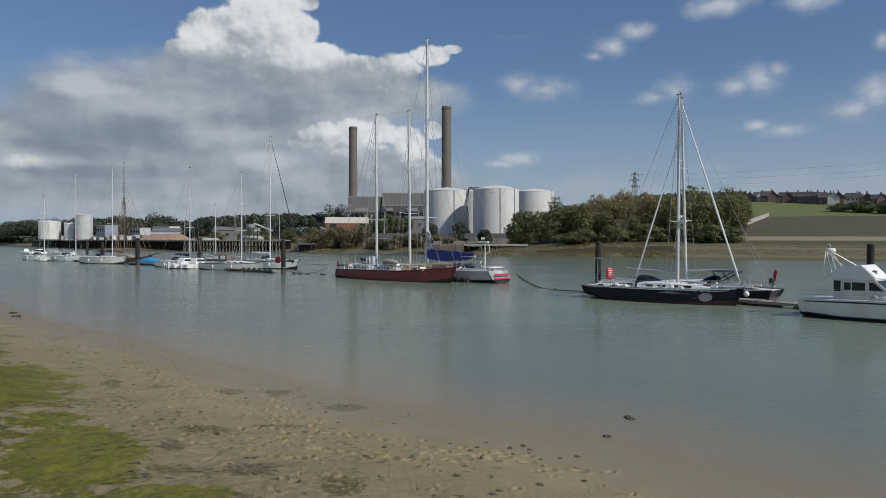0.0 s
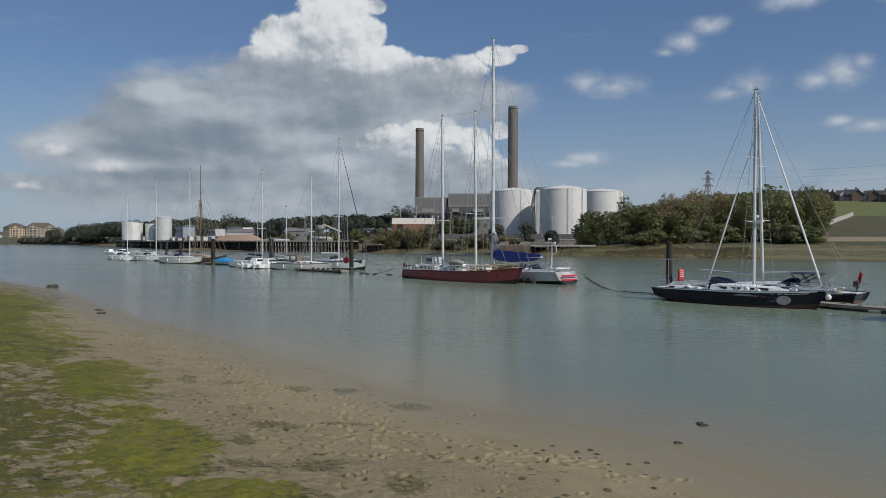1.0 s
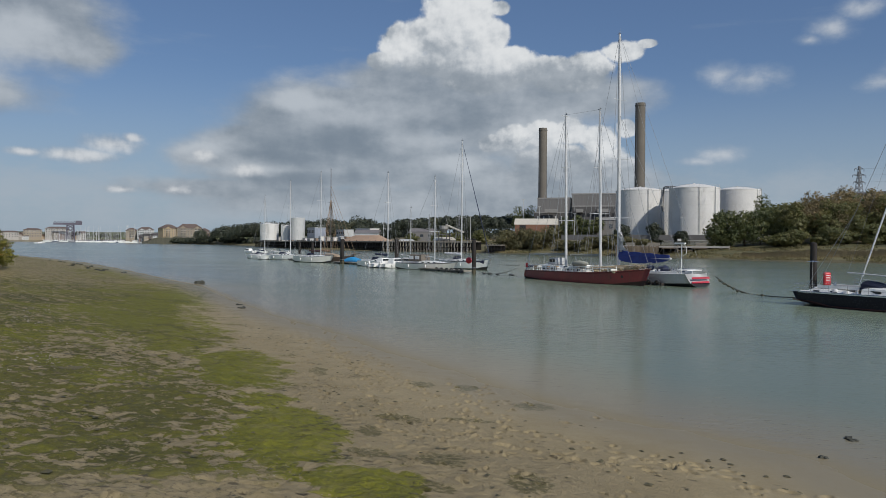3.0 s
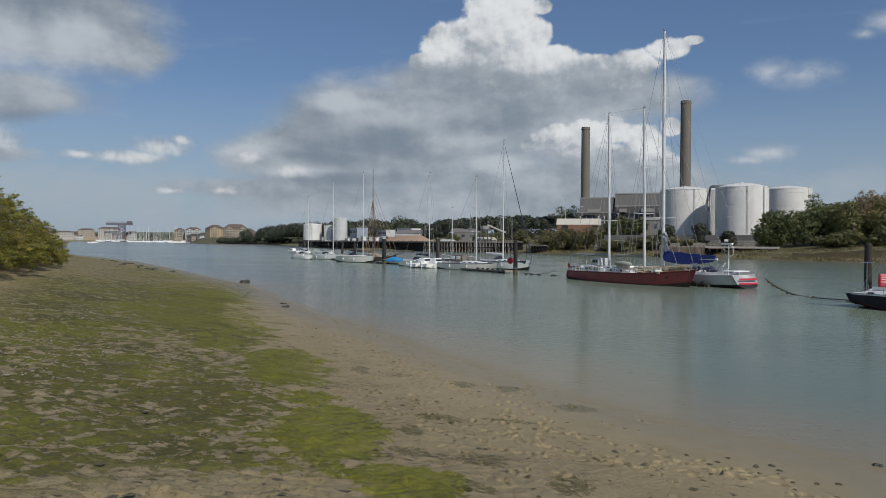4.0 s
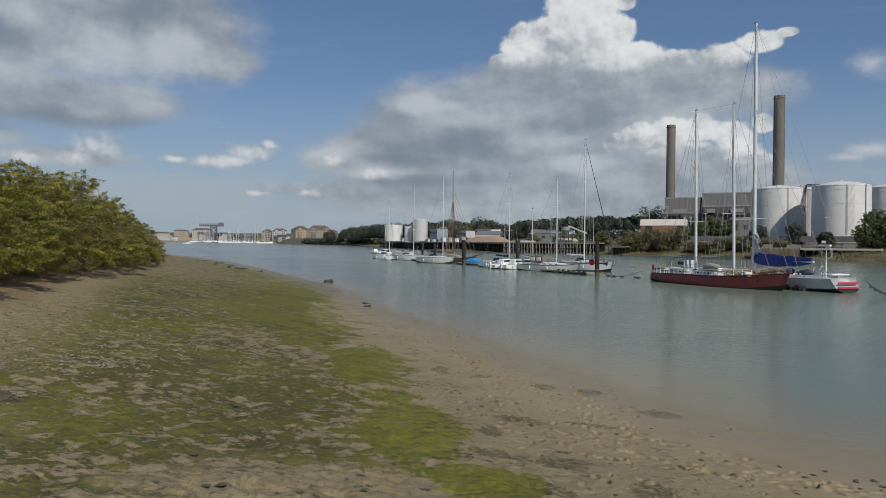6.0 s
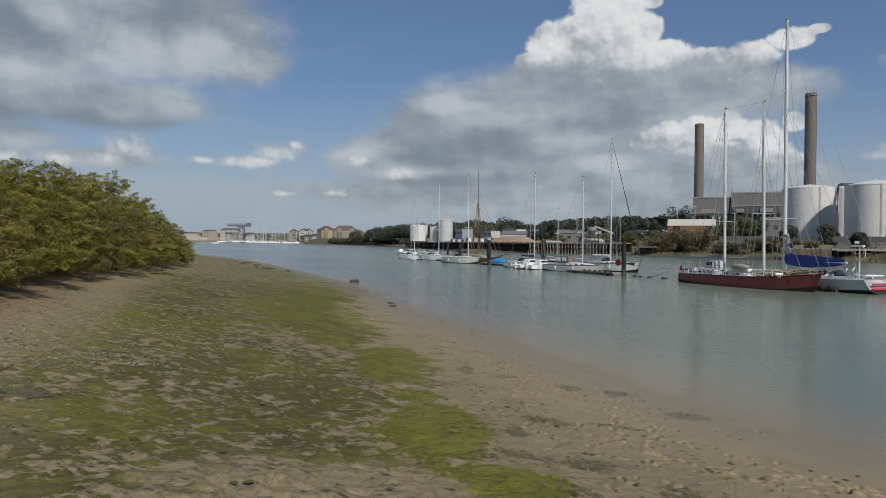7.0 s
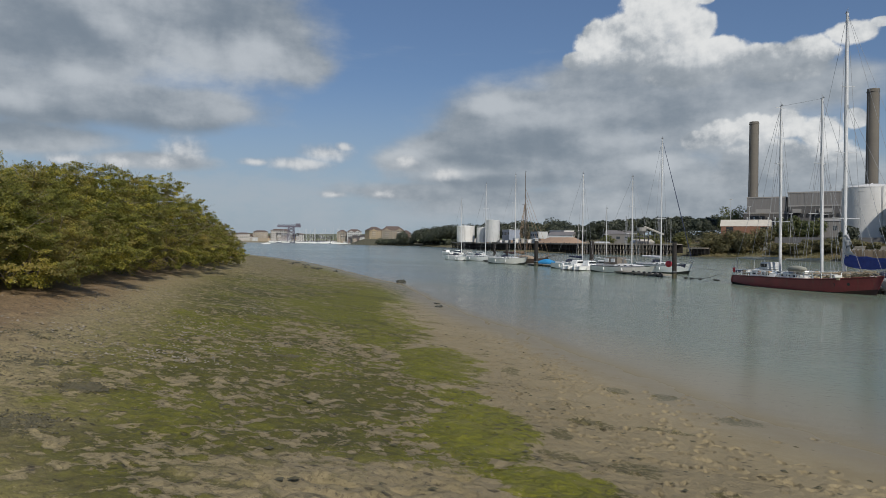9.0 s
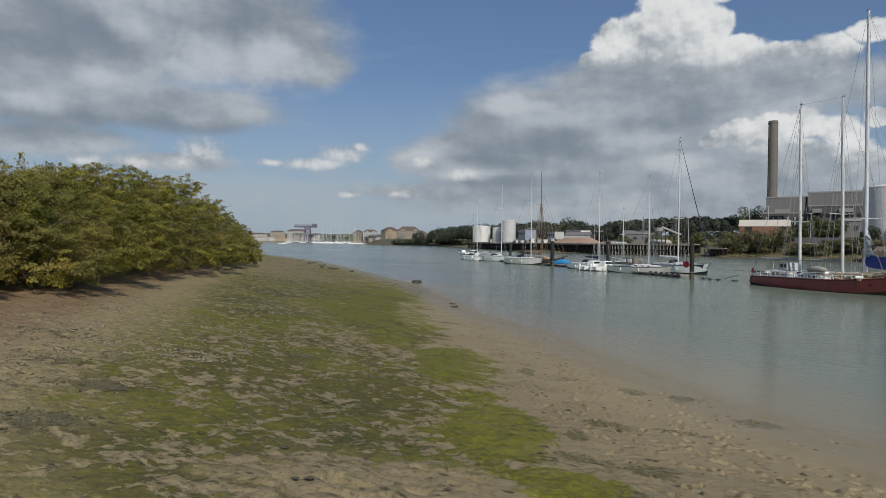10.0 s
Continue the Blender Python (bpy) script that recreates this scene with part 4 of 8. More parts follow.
def hull_parts(st, parent, paint, under, deck_mat, rail_mat=STEEL, split=3, label=""):
    for name, rows, mt, lab in (("hull", range(split, len(st[0])), paint, label), ("antifouling", range(0, split + 1), under, "")):
        bm = B()
        rows = list(rows)
        grid = {}
        for side in (1, -1):
            for i, pts in enumerate(st):
                for k in rows:
                    x, y, z = pts[k]
                    grid[side, i, k] = bm.verts.new((x, y * side, z))
            for i in range(len(st) - 1):
                for k in rows[:-1]:
                    q = [grid[side, i, k], grid[side, i + 1, k], grid[side, i + 1, k + 1], grid[side, i, k + 1]]
                    bm.faces.new(q if side == -1 else q[::-1])
        a = [grid[1, 0, k] for k in rows] + [grid[-1, 0, k] for k in rows[::-1]]
        bm.faces.new(a)
        a = [grid[-1, len(st) - 1, k] for k in rows] + [grid[1, len(st) - 1, k] for k in rows[::-1]]
        bm.faces.new(a)
        part(name, bm, mt, parent, lab, smooth=True)
    bm = B()
    prev = None
    for pts in st:
        x, y, z = pts[-1]
        row = [bm.verts.new((x, y * k, z - 0.05 + 0.06 * (1 - k * k))) for k in (-0.98, -0.5, 0, 0.5, 0.98)]
        if prev:
            for a in range(4):
                bm.faces.new((prev[a], row[a], row[a + 1], prev[a + 1]))
        prev = row
    part("deck", bm, deck_mat, parent, smooth=True)
    for side in (1, -1):
        bm = B()
        wire(bm, [(p[-1][0], p[-1][1] * side, p[-1][2] + 0.02) for p in st[::2]], 0.035, 4)
        part("toe_rail", bm, rail_mat, parent)


def sheer_at(st, x):
    for a, b in zip(st[:-1], st[1:]):
        if a[-1][0] <= x <= b[-1][0]:
            t = (x - a[-1][0]) / max(1e-6, b[-1][0] - a[-1][0])
            return a[-1][1] + t * (b[-1][1] - a[-1][1]), a[-1][2] + t * (b[-1][2] - a[-1][2])
    e = st[0] if x < 0 else st[-1]
    return e[-1][1], e[-1][2]


def stripe(st, parent, k0, k1, mat, x0, x1, name="stripe", proud=0.012, label=""):
    """A painted band on both sides of a hull, between two fractions of its topsides."""
    for side in (1, -1):
        bm = B()
        prev = None
        for pts in st:
            if not x0 <= pts[-1][0] <= x1:
                continue
            a, b = Vector(pts[3]), Vector(pts[-1])
            lo, hi = a.lerp(b, k0), a.lerp(b, k1)
            row = [bm.verts.new((lo.x, (lo.y + proud) * side, lo.z)), bm.verts.new((hi.x, (hi.y + proud) * side, hi.z))]
            if prev:
                bm.faces.new((prev[0], row[0], row[1], prev[1]))
            prev = row
        part(name, bm, mat, parent, label)


def coachroof(parent, st, x0, x1, w0, w1, h, mat=WHITE_GEL, ports=3, port_mat=SMOKED, name="coachroof"):
    bm = B()
    rows = []
    n = 10
    for i in range(n + 1):
        s = i / n
        x = x0 + (x1 - x0) * s
        zb = sheer_at(st, x)[1] - 0.04
        w = w0 + (w1 - w0) * s
        hh = h * (1 - 0.75 * s ** 3) * (0.86 if i == 0 else 1)
        rows.append([bm.verts.new(p) for p in ((x, -w, zb), (x, -w * 0.9, zb + hh * 0.8), (x, -w * 0.55, zb + hh), (x, w * 0.55, zb + hh), (x, w * 0.9, zb + hh * 0.8), (x, w, zb))])
    for a, b in zip(rows[:-1], rows[1:]):
        for k in range(5):
            bm.faces.new((a[k], b[k], b[k + 1], a[k + 1]))
    bm.faces.new(rows[0])
    bm.faces.new(rows[-1][::-1])
    part(name, bm, mat, parent, smooth=False)
    for side in (1, -1):
        for i in range(ports):
            s = 0.08 + 0.72 * i / max(1, ports)
            x = x0 + (x1 - x0) * (s + 0.09)
            w = w0 + (w1 - w0) * (s + 0.09)
            zb = sheer_at(st, x)[1] - 0.04
            bm = B()
            box(bm, (x, side * (w * 0.958), zb + h * 0.42 * (1 - 0.6 * s ** 3)), (abs(x1 - x0) * 0.13, 0.03, h * 0.3))
            part("porthole", bm, port_mat, parent)


def mast(parent, x, z0, z1, r=0.1, mat=ALLOY, spreaders=((0.35, 1.3), (0.65, 1.0)), lean=0.0, radar=0.0, name="mast", roll=0.0):
    top = Vector((x - lean, roll, z1))
    base = Vector((x, 0, z0))
    bm = B()
    rod(bm, base, base.lerp(top, 0.72), r, r, 10)
    rod(bm, base.lerp(top, 0.72), top, r, r * 0.65, 10)
    m = part(name, bm, mat, parent)
    bm = B()
    rod(bm, top + Vector((-0.25, 0, 0.05)), top + Vector((0.35, 0, 0.05)), 0.03, 0.03, 5)
    rod(bm, top, top + Vector((0, 0, 0.45)), 0.025, 0.015, 5)
    rod(bm, top + Vector((-0.2, 0.05, 0)), top + Vector((-0.2, 0.05, 0.7)), 0.012, 0.008, 4)
    blob(bm, top + Vector((0.15, 0, 0.16)), (0.07, 0.07, 0.09), 1, 0, 1)
    part("masthead", bm, WIRE, m)
    for k, w in spreaders:
        p = base.lerp(top, k)
        for s in (1, -1):
            bm = B()
            rod(bm, p, p + Vector((-0.15, w * s, 0.06)), 0.045, 0.03, 6)
            part("spreader", bm, mat, m)
    if radar:
        p = base.lerp(top, radar)
        bm = B()
        box(bm, p + Vector((0.3, 0, -0.1)), (0.5, 0.08, 0.06))
        lathe(bm, [(0.02, 0.0), (0.26, 0.01), (0.31, 0.08), (0.31, 0.18), (0.26, 0.25), (0.02, 0.26)], 16, p + Vector((0.45, 0, -0.08)))
        part("radar_dome", bm, WHITE_GEL, m, "white radar dome")
    return top


def stay(parent, a, b, r=0.018, mat=WIRE, name="stay"):
    bm = B()
    rod(bm, a, b, r, r, 5)
    return part(name, bm, mat, parent)


def furler(parent, a, b, r=0.075, mat=SAILCLOTH):
    a, b = Vector(a), Vector(b)
    bm = B()
    p, q = a.lerp(b, 0.05), a.lerp(b, 0.95)
    rod(bm, a, p, 0.03, 0.03, 6)
    rod(bm, p, p.lerp(q, 0.4), r * 0.9, r, 8)
    rod(bm, p.lerp(q, 0.4), q, r, r * 0.5, 8)
    rod(bm, q, b, 0.02, 0.02, 6)
    o = part("furled_headsail", bm, mat, parent, "rolled white headsail on its stay")
    bm = B()
    lathe(bm, [(0.02, 0), (0.14, 0.01), (0.14, 0.05), (0.06, 0.09), (0.14, 0.13), (0.14, 0.17), (0.02, 0.18)], 12, a + Vector((0, 0, 0.1)))
    part("furling_drum", bm, STEEL, o)


def rails(parent, st, x0, x1, h=0.62, gap=1.7, mat=STEEL, pulpit=True, pushpit=True):
    n = max(2, round((x1 - x0) / gap))
    for side in (1, -1):
        tops = []
        for i in range(n + 1):
            x = x0 + (x1 - x0) * i / n
            y, z = sheer_at(st, x)
            p = Vector((x, side * max(0.02, y - 0.08), z))
            bm = B()
            rod(bm, p, p + Vector((0, 0, h)), 0.016, 0.014, 5)
            part("stanchion", bm, mat, parent)
            tops.append(p)
        for k in (0.5, 1.0):
            bm = B()
            wire(bm, [p + Vector((0, 0, h * k)) for p in tops], 0.008, 4)
            part("lifeline", bm, WIRE, parent)
    L0, L1 = st[0][-1][0], st[-1][-1][0]
    for on, xa, xb in ((pulpit, x1, L1 + 0.05), (pushpit, x0, L0 + 0.1)):
        if not on:
            continue
        bm = B()
        ya, za = sheer_at(st, xa)
        yb, zb = sheer_at(st, min(max(xb, L0), L1))
        for k in (0.5, 1.0):
            pts = [(xa, ya - 0.08, za + h * k), ((xa + xb) / 2, (ya + yb) / 2, (za + zb) / 2 + h * k), (xb, max(0.12, yb - 0.1), zb + h * k), (xb, -max(0.12, yb - 0.1), zb + h * k), ((xa + xb) / 2, -(ya + yb) / 2, (za + zb) / 2 + h * k), (xa, -ya + 0.08, za + h * k)]
            wire(bm, pts, 0.018, 5)
        for s in (1, -1):
            rod(bm, (xb, s * max(0.12, yb - 0.1), zb), (xb, s * max(0.12, yb - 0.1), zb + h), 0.018, 0.018, 5)
        part("pulpit" if xb > xa else "pushpit", bm, mat, parent)


def boom(parent, x, z, length, cover=None, r=0.06, rise=0.25, droop=0.3, label="", swing=0.0, belly=0.0):
    """Boom running aft from the mast, with the flaked sail in its cover."""
    end = Vector((x - length * math.cos(swing), length * math.sin(swing), z + rise))
    bm = B()
    rod(bm, (x - 0.1, 0, z), end, r, r, 8)
    o = part("boom", bm, ALLOY, parent)
    if cover:
        bm = B()
        rows = []
        n = 14
        for i in range(n + 1):
            s = i / n
            c = Vector((x - 0.1, 0, z)).lerp(end, s * 0.97)
            top = droop * (1.25 - 0.75 * s) * (1 + 0.06 * math.sin(s * 22))
            w = 0.17 * (1.2 - 0.5 * s)
            low = -0.12 - belly * math.sin(s * math.pi) ** 0.6
            rows.append([bm.verts.new(c + Vector(p)) for p in ((0, -w * 0.6, low), (0, -w, top * 0.35), (0, -w * 0.35, top), (0, w * 0.35, top), (0, w, top * 0.35), (0, w * 0.6, low))])
        for a, b in zip(rows[:-1], rows[1:]):
            for k in range(6):
                bm.faces.new((a[k], b[k], b[(k + 1) % 6], a[(k + 1) % 6]))
        bm.faces.new(rows[0])
        bm.faces.new(rows[-1][::-1])
        part("sail_cover", bm, cover, o, label)
    return end


def sprayhood(parent, x, z, w=1.5, h=0.6, l=1.1, mat=CANVAS_NAVY):
    bm = B()
    rows = []
    for i in range(7):
        s = i / 6
        xx, hh, ww = x + l * s, h * (1 - s ** 2.2), w * (1 - 0.12 * s)
        rows.append([bm.verts.new((xx, ww / 2 * math.cos(a), z + max(0.01, hh) * math.sin(a) ** 0.6)) for a in (0.001, 0.45, 0.9, 1.571, 2.24, 2.69, 3.1406)])
    for a, b in zip(rows[:-1], rows[1:]):
        for k in range(6):
            bm.faces.new((a[k], b[k], b[k + 1], a[k + 1]))
    bmesh.ops.solidify(bm, geom=bm.faces[:], thickness=0.02)
    o = part("sprayhood", bm, mat, parent, "navy canvas sprayhood")
    bm = B()
    box(bm, (x + l * 0.72, 0, z + h * 0.44), (0.03, w * 0.5, h * 0.3), ry=-0.8)
    part("hood_window", bm, SMOKED, o)


def bimini(parent, x, z, l=1.9, w=2.2, h=0.9, mat=CANVAS_NAVY):
    bm = B()
    for s in (1, -1):
        y = s * w / 2
        wire(bm, [(x + l * 0.45, y, z), (x - l / 2, y, z + h)], 0.05, 5)
        wire(bm, [(x + l * 0.1, y, z), (x + l / 2, y, z + h)], 0.05, 5)
        wire(bm, [(x - l * 0.3, y, z), (x + l * 0.05, y, z + h)], 0.03, 5)
    o = part("bimini_frame", bm, mat, parent)
    bm = B()
    box(bm, (x, 0, z + h), (l * 1.05, w, 0.07), bevel=0.03)
    part("bimini_top", bm, mat, o, "folded navy canvas awning")


def wheel(parent, x, z, r=0.5):
    bm = B()
    pts = [(x, r * math.cos(a * math.pi / 8), z + r * math.sin(a * math.pi / 8)) for a in range(17)]
    wire(bm, pts, 0.022, 5)
    for a in range(5):
        rod(bm, (x, 0, z), (x, r * math.cos(a * 1.2566), z + r * math.sin(a * 1.2566)), 0.012, 0.012, 4)
    rod(bm, (x + 0.25, 0, z - 0.9), (x + 0.15, 0, z + 0.1), 0.13, 0.09, 8)
    part("steering_wheel", bm, STEEL, parent)


def cockpit(parent, x0, x1, z, w, mat=TEAK):
    for s in (1, -1):
        bm = B()
        box(bm, ((x0 + x1) / 2, s * w / 2, z + 0.12), (x1 - x0, 0.14, 0.26), bevel=0.03)
        part("cockpit_coaming", bm, WHITE_GEL, parent)
    bm = B()
    box(bm, ((x0 + x1) / 2, 0, z + 0.012), (x1 - x0, w * 0.9, 0.03))
    part("cockpit_sole", bm, mat, parent)


def fender(parent, x, y, z, r=0.12, l=0.6, mat=FENDER):
    bm = B()
    lathe(bm, [(0.01, -l / 2), (r * 0.7, -l / 2 + 0.04), (r, -l / 2 + 0.12), (r, l / 2 - 0.12), (r * 0.7, l / 2 - 0.04), (0.01, l / 2)], 10, (x, y, z))
    rod(bm, (x, y, z + l / 2), (x, y * 0.97, z + l / 2 + 0.6), 0.012, 0.012, 4)
    part("fender", bm, mat, parent, smooth=True)


def at_mooring(x, y, deg, heel=0.0):
    return pose(x, y, 0, heel, 0, deg)


# dark navy sloop nearest the camera, bow to the right of the pontoon
dark = thing("sailing_yacht", "dark navy sloop with white deck moored at a pontoon", "sailing yacht", at_mooring(19.1, 61.0, -43.4), "yachts on the river moorings")
st = hull_shape(14.0, 4.2, 1.5, 1.2, 1.12, 0.72, 0.7, -0.5, tuck=0.12)
hull_parts(st, dark, NAVY_GEL, ANTIFOUL, DECK_WHITE, STEEL)
stripe(st, dark, 0.8, 0.86, pbr("silver cove line", (0.5, 0.5, 0.52), None, 2, 0.3), -6.4, 6.2, "cove_line")
stripe(st, dark, 0.0, 0.07, ANTIFOUL, -6.6, 6.0, "boot_top", 0.008, "dull red waterline band")
bm = B()
box(bm, (-7.0, 0, 0.42), (0.7, 2.6, 0.12), bevel=0.03)
part("swim_platform", bm, TEAK, dark)
for s in (1, -1):
    bm = B()
    rod(bm, (-7.25, s * 0.25, -0.2), (-7.25, s * 0.25, 1.3), 0.022, 0.022, 5)
    part("boarding_ladder", bm, STEEL, dark)
SILVER = pbr("silver hull graphic", (0.3, 0.28, 0.3), (0.2, 0.19, 0.2), 3, 0.35)
MAROON = pbr("maroon hull graphic", (0.14, 0.03, 0.045), None, 3, 0.4)


def hull_patch(st, parent, x, k, w, h, mat, name, tilt=0.0, disc=False):
    """A flat shape applied to the starboard side of a hull."""
    for side in (-1,):
        bm = B()
        ring = []
        n = 20
        for i in range(n):
            a = 2 * math.pi * i / n
            dx, dz = (w / 2 * math.cos(a), h / 2 * math.sin(a))
            dx, dz = dx * math.cos(tilt) - dz * math.sin(tilt), dx * math.sin(tilt) + dz * math.cos(tilt)
            xx = x + dx
            lo = min(st, key=lambda p: abs(p[-1][0] - xx))
            i0 = st.index(lo)
            nb = st[min(len(st) - 1, i0 + 1)] if xx >= lo[-1][0] else st[max(0, i0 - 1)]
            t = abs(xx - lo[-1][0]) / max(1e-4, abs(nb[-1][0] - lo[-1][0]))
            q = min(1, max(0, k + dz))
            a3, b3 = Vector(lo[3]).lerp(Vector(lo[-1]), q), Vector(nb[3]).lerp(Vector(nb[-1]), q)
            p = a3.lerp(b3, t)
            ring.append(bm.verts.new((xx, side * (p.y + 0.02), p.z)))
        bm.faces.new(ring)
        part(name, bm, mat, parent)


hull_patch(st, dark, 4.3, 0.44, 1.0, 0.62, SILVER, "bow_emblem")


def hull_point(st, x, q):
    for a, b in zip(st[:-1], st[1:]):
        if a[-1][0] <= x <= b[-1][0]:
            t = (x - a[-1][0]) / max(1e-6, b[-1][0] - a[-1][0])
            return Vector(a[3]).lerp(Vector(a[-1]), q).lerp(Vector(b[3]).lerp(Vector(b[-1]), q), t)


def ribbon(st, parent, x0, x1, k0, wave, thick, mat):
    """A flowing band of colour along the starboard bow."""
    bm = B()
    prev = None
    for i in range(25):
        s = i / 24
        x = x0 + (x1 - x0) * s
        k = k0 + wave * math.sin(s * 5.5)
        h = thick * (0.15 + 0.85 * math.sin(min(1, s * 1.1) * math.pi) ** 0.8)
        row = [bm.verts.new((p.x, -p.y - 0.03, p.z)) for p in (hull_point(st, x, k - h), hull_point(st, x, k + h))]
        if prev:
            bm.faces.new((prev[0], row[0], row[1], prev[1]))
        prev = row
    part("bow_emblem", bm, mat, parent)


ribbon(st, dark, 1.6, 4.3, 0.56, 0.1, 0.13, MAROON)
ribbon(st, dark, 0.4, 3.9, 0.66, 0.09, 0.09, SILVER)
ribbon(st, dark, 1.0, 4.0, 0.48, 0.08, 0.07, SILVER)
for i, w in enumerate((0.35, 0.2, 0.28, 0.22, 0.3)):
    hull_patch(st, dark, -4.9 + i * 0.36, 0.55, w * 0.7, 0.1, SILVER, "name_bar")
stripe(st, dark, 0.92, 1.0, WHITE_GEL, -6.9, 6.9, "gunwale", 0.02, "white gunwale band")
coachroof(dark, st, -1.6, 4.4, 1.6, 0.85, 0.62, ports=4)
coachroof(dark, st, -5.8, -1.9, 1.65, 1.6, 0.36, ports=2, name="cockpit_moulding")
cockpit(dark, -5.4, -2.0, 1.5, 2.0)
wheel(dark, -4.7, 1.9, 0.55)
sprayhood(dark, -1.9, 1.55, 2.3, 0.7, 2.0)
top = mast(dark, 1.4, 1.3, 17.7, 0.12, spreaders=((0.34, 1.35), (0.66, 1.05)), radar=0.34)
end = boom(dark, 1.4, 2.55, 4.9, None)
furler(dark, (6.75, 0, 1.6), top + Vector((0.05, 0, -0.15)), 0.085)
for s in (1, -1):
    stay(dark, (1.2, s * 1.95, 1.2), top + Vector((0, 0, -0.1)), name="shroud")
    stay(dark, (1.5, s * 1.9, 1.2), (1.4, s * 0.05, 7.0), name="shroud")
    stay(dark, (-6.6, s * 0.9, 1.2), (-3.0, 0, 7.5), name="backstay")
stay(dark, (-3.0, 0, 7.5), top, name="backstay")
stay(dark, end, top + Vector((0, 0, -0.1)), 0.008, name="topping_lift")
rails(dark, st, -5.6, 5.6)
for x, s in ((-3.6, 1), (0.6, 1), (3.0, 1)):
    fender(dark, x, s * 2.15, 0.75)
bm = B()
rod(bm, (-5.7, -1.2, 1.2), (-5.7, -1.2, 3.6), 0.03, 0.03, 5)
lathe(bm, [(0.02, 0), (0.5, 0.05), (0.02, 0.12)], 12, (-5.7, -1.2, 3.6))
part("antenna_pole", bm, STEEL, dark)
for x in (4.0, 2.4, 0.2):
    bm = B()
    box(bm, (x, 0, 1.68 if x < 4 else 1.6), (0.6, 0.6, 0.07), bevel=0.02)
    part("deck_hatch", bm, SMOKED, dark)

for i in range(14):
    a = random.Random(300 + i)
    x = -6.2 + i * 0.85
    y, z = sheer_at(st, x)
    bm = B()
    if i % 3 == 0:
        blob(bm, (x, a.uniform(-0.8, 0.8) * y, z + 0.2), (0.22, 0.2, 0.16), i, 0.4)
    elif i % 3 == 1:
        box(bm, (x, a.choice((-0.75, 0.75)) * y, z + 0.12), (a.uniform(0.3, 0.6), 0.25, a.uniform(0.15, 0.3)), bevel=0.04)
    else:
        lathe(bm, [(0.14, 0), (0.12, 0.08), (0.09, 0.2), (0.12, 0.26), (0.02, 0.27)], 10, (x, a.choice((-0.7, 0.7)) * y, z + 0.05))
    part(("coiled_rope", "deck_box", "winch")[i % 3], bm, (SAILCLOTH, WHITE_GEL, STEEL)[i % 3], dark, smooth=i % 3 != 1)

# second dark sloop on the far side of the pontoon, bow the other way
second = thing("sailing_yacht", "dark-hulled sloop with canvas awning and red ensign behind a pontoon", "sailing yacht", at_mooring(23.6, 64.6, 136.6), "yachts on the river moorings")
st = hull_shape(13.4, 4.0, 1.45, 1.15, 1.1, 0.78, 0.6, -0.5, tuck=0.12)
hull_parts(st, second, NAVY_GEL, ANTIFOUL, DECK_WHITE, STEEL)
stripe(st, second, 0.86, 0.92, WHITE_GEL, -6.3, 6.0, "cove_line")
stripe(st, second, 0.94, 1.0, WHITE_GEL, -6.6, 6.6, "gunwale", 0.02, "white gunwale band")
coachroof(second, st, -1.2, 4.2, 1.5, 0.8, 0.6, ports=4)
cockpit(second, -5.2, -1.6, 1.2, 2.0)
wheel(second, -4.6, 1.85)
sprayhood(second, -1.6, 1.45, 2.2, 0.7, 1.3)
bimini(second, -2.6, 1.6, 1.9, 2.2, 0.95)
top = mast(second, 1.2, 1.2, 18.6, 0.12, spreaders=((0.34, 1.3), (0.62, 1.0)), radar=0.36, lean=-0.6)
boom(second, 1.2, 2.5, 4.7, None)
p85 = Vector((1.2, 0, 1.2)).lerp(top, 0.84)
furler(second, (6.4, 0, 1.55), p85, 0.075)
for s in (1, -1):
    stay(second, (1.0, s * 1.9, 1.15), top, name="shroud")
    stay(second, (-6.4, s * 1.0, 1.15), (-3.6, 0, 7.0), name="backstay")
stay(second, (-3.6, 0, 7.0), top, name="backstay")
rails(second, st, -5.2, 5.4)
bm = B()
for s in (1, -1):
    wire(bm, [(-4.9, s * 1.5, 1.2), (-5.3, s * 1.4, 2.5), (-5.3, 0, 2.7)], 0.03, 5)
part("stern_arch", bm, STEEL, second)
bm = B()
box(bm, (-6.1, -0.9, 1.75), (0.45, 0.34, 0.55), bevel=0.1)
rod(bm, (-6.15, -0.9, 1.5), (-6.15, -0.9, 0.9), 0.07, 0.06, 6)
part("outboard_motor", bm, RUBBER, second, "black outboard motor clamped to the stern rail")
bm = B()
rod(bm, (-6.5, 0.9, 1.2), (-7.0, 0.9, 3.0), 0.015, 0.012, 5)
o = part("flag_staff", bm, VARNISH, second)
bm = B()
rows = []
for i in range(9):
    s = i / 8
    c = Vector((-6.8, 0.9, 2.25)).lerp(Vector((-6.97, 0.9, 2.9)), s)
    rows.append([bm.verts.new(c + Vector((-0.2 * k - 0.04 * math.sin(k * 6), 0.06 * math.sin(6 * s + 5 * k), -0.35 * k * (1 - 0.4 * s)))) for k in (0, 0.25, 0.5, 0.75, 1)])
for a, b in zip(rows[:-1], rows[1:]):
    for k in range(4):
        bm.faces.new((a[k], a[k + 1], b[k + 1], b[k]))
bmesh.ops.solidify(bm, geom=bm.faces[:], thickness=0.008)
part("flag", bm, ORANGE_RED, o, "drooping red ensign")
for x in (-5.0, -3.2):
    bm = B()
    blob(bm, (x, 2.0, 0.75), (0.24, 0.24, 0.26), 2, 0.02, 2)
    part("buoy_fender", bm, FENDER, second, smooth=True)

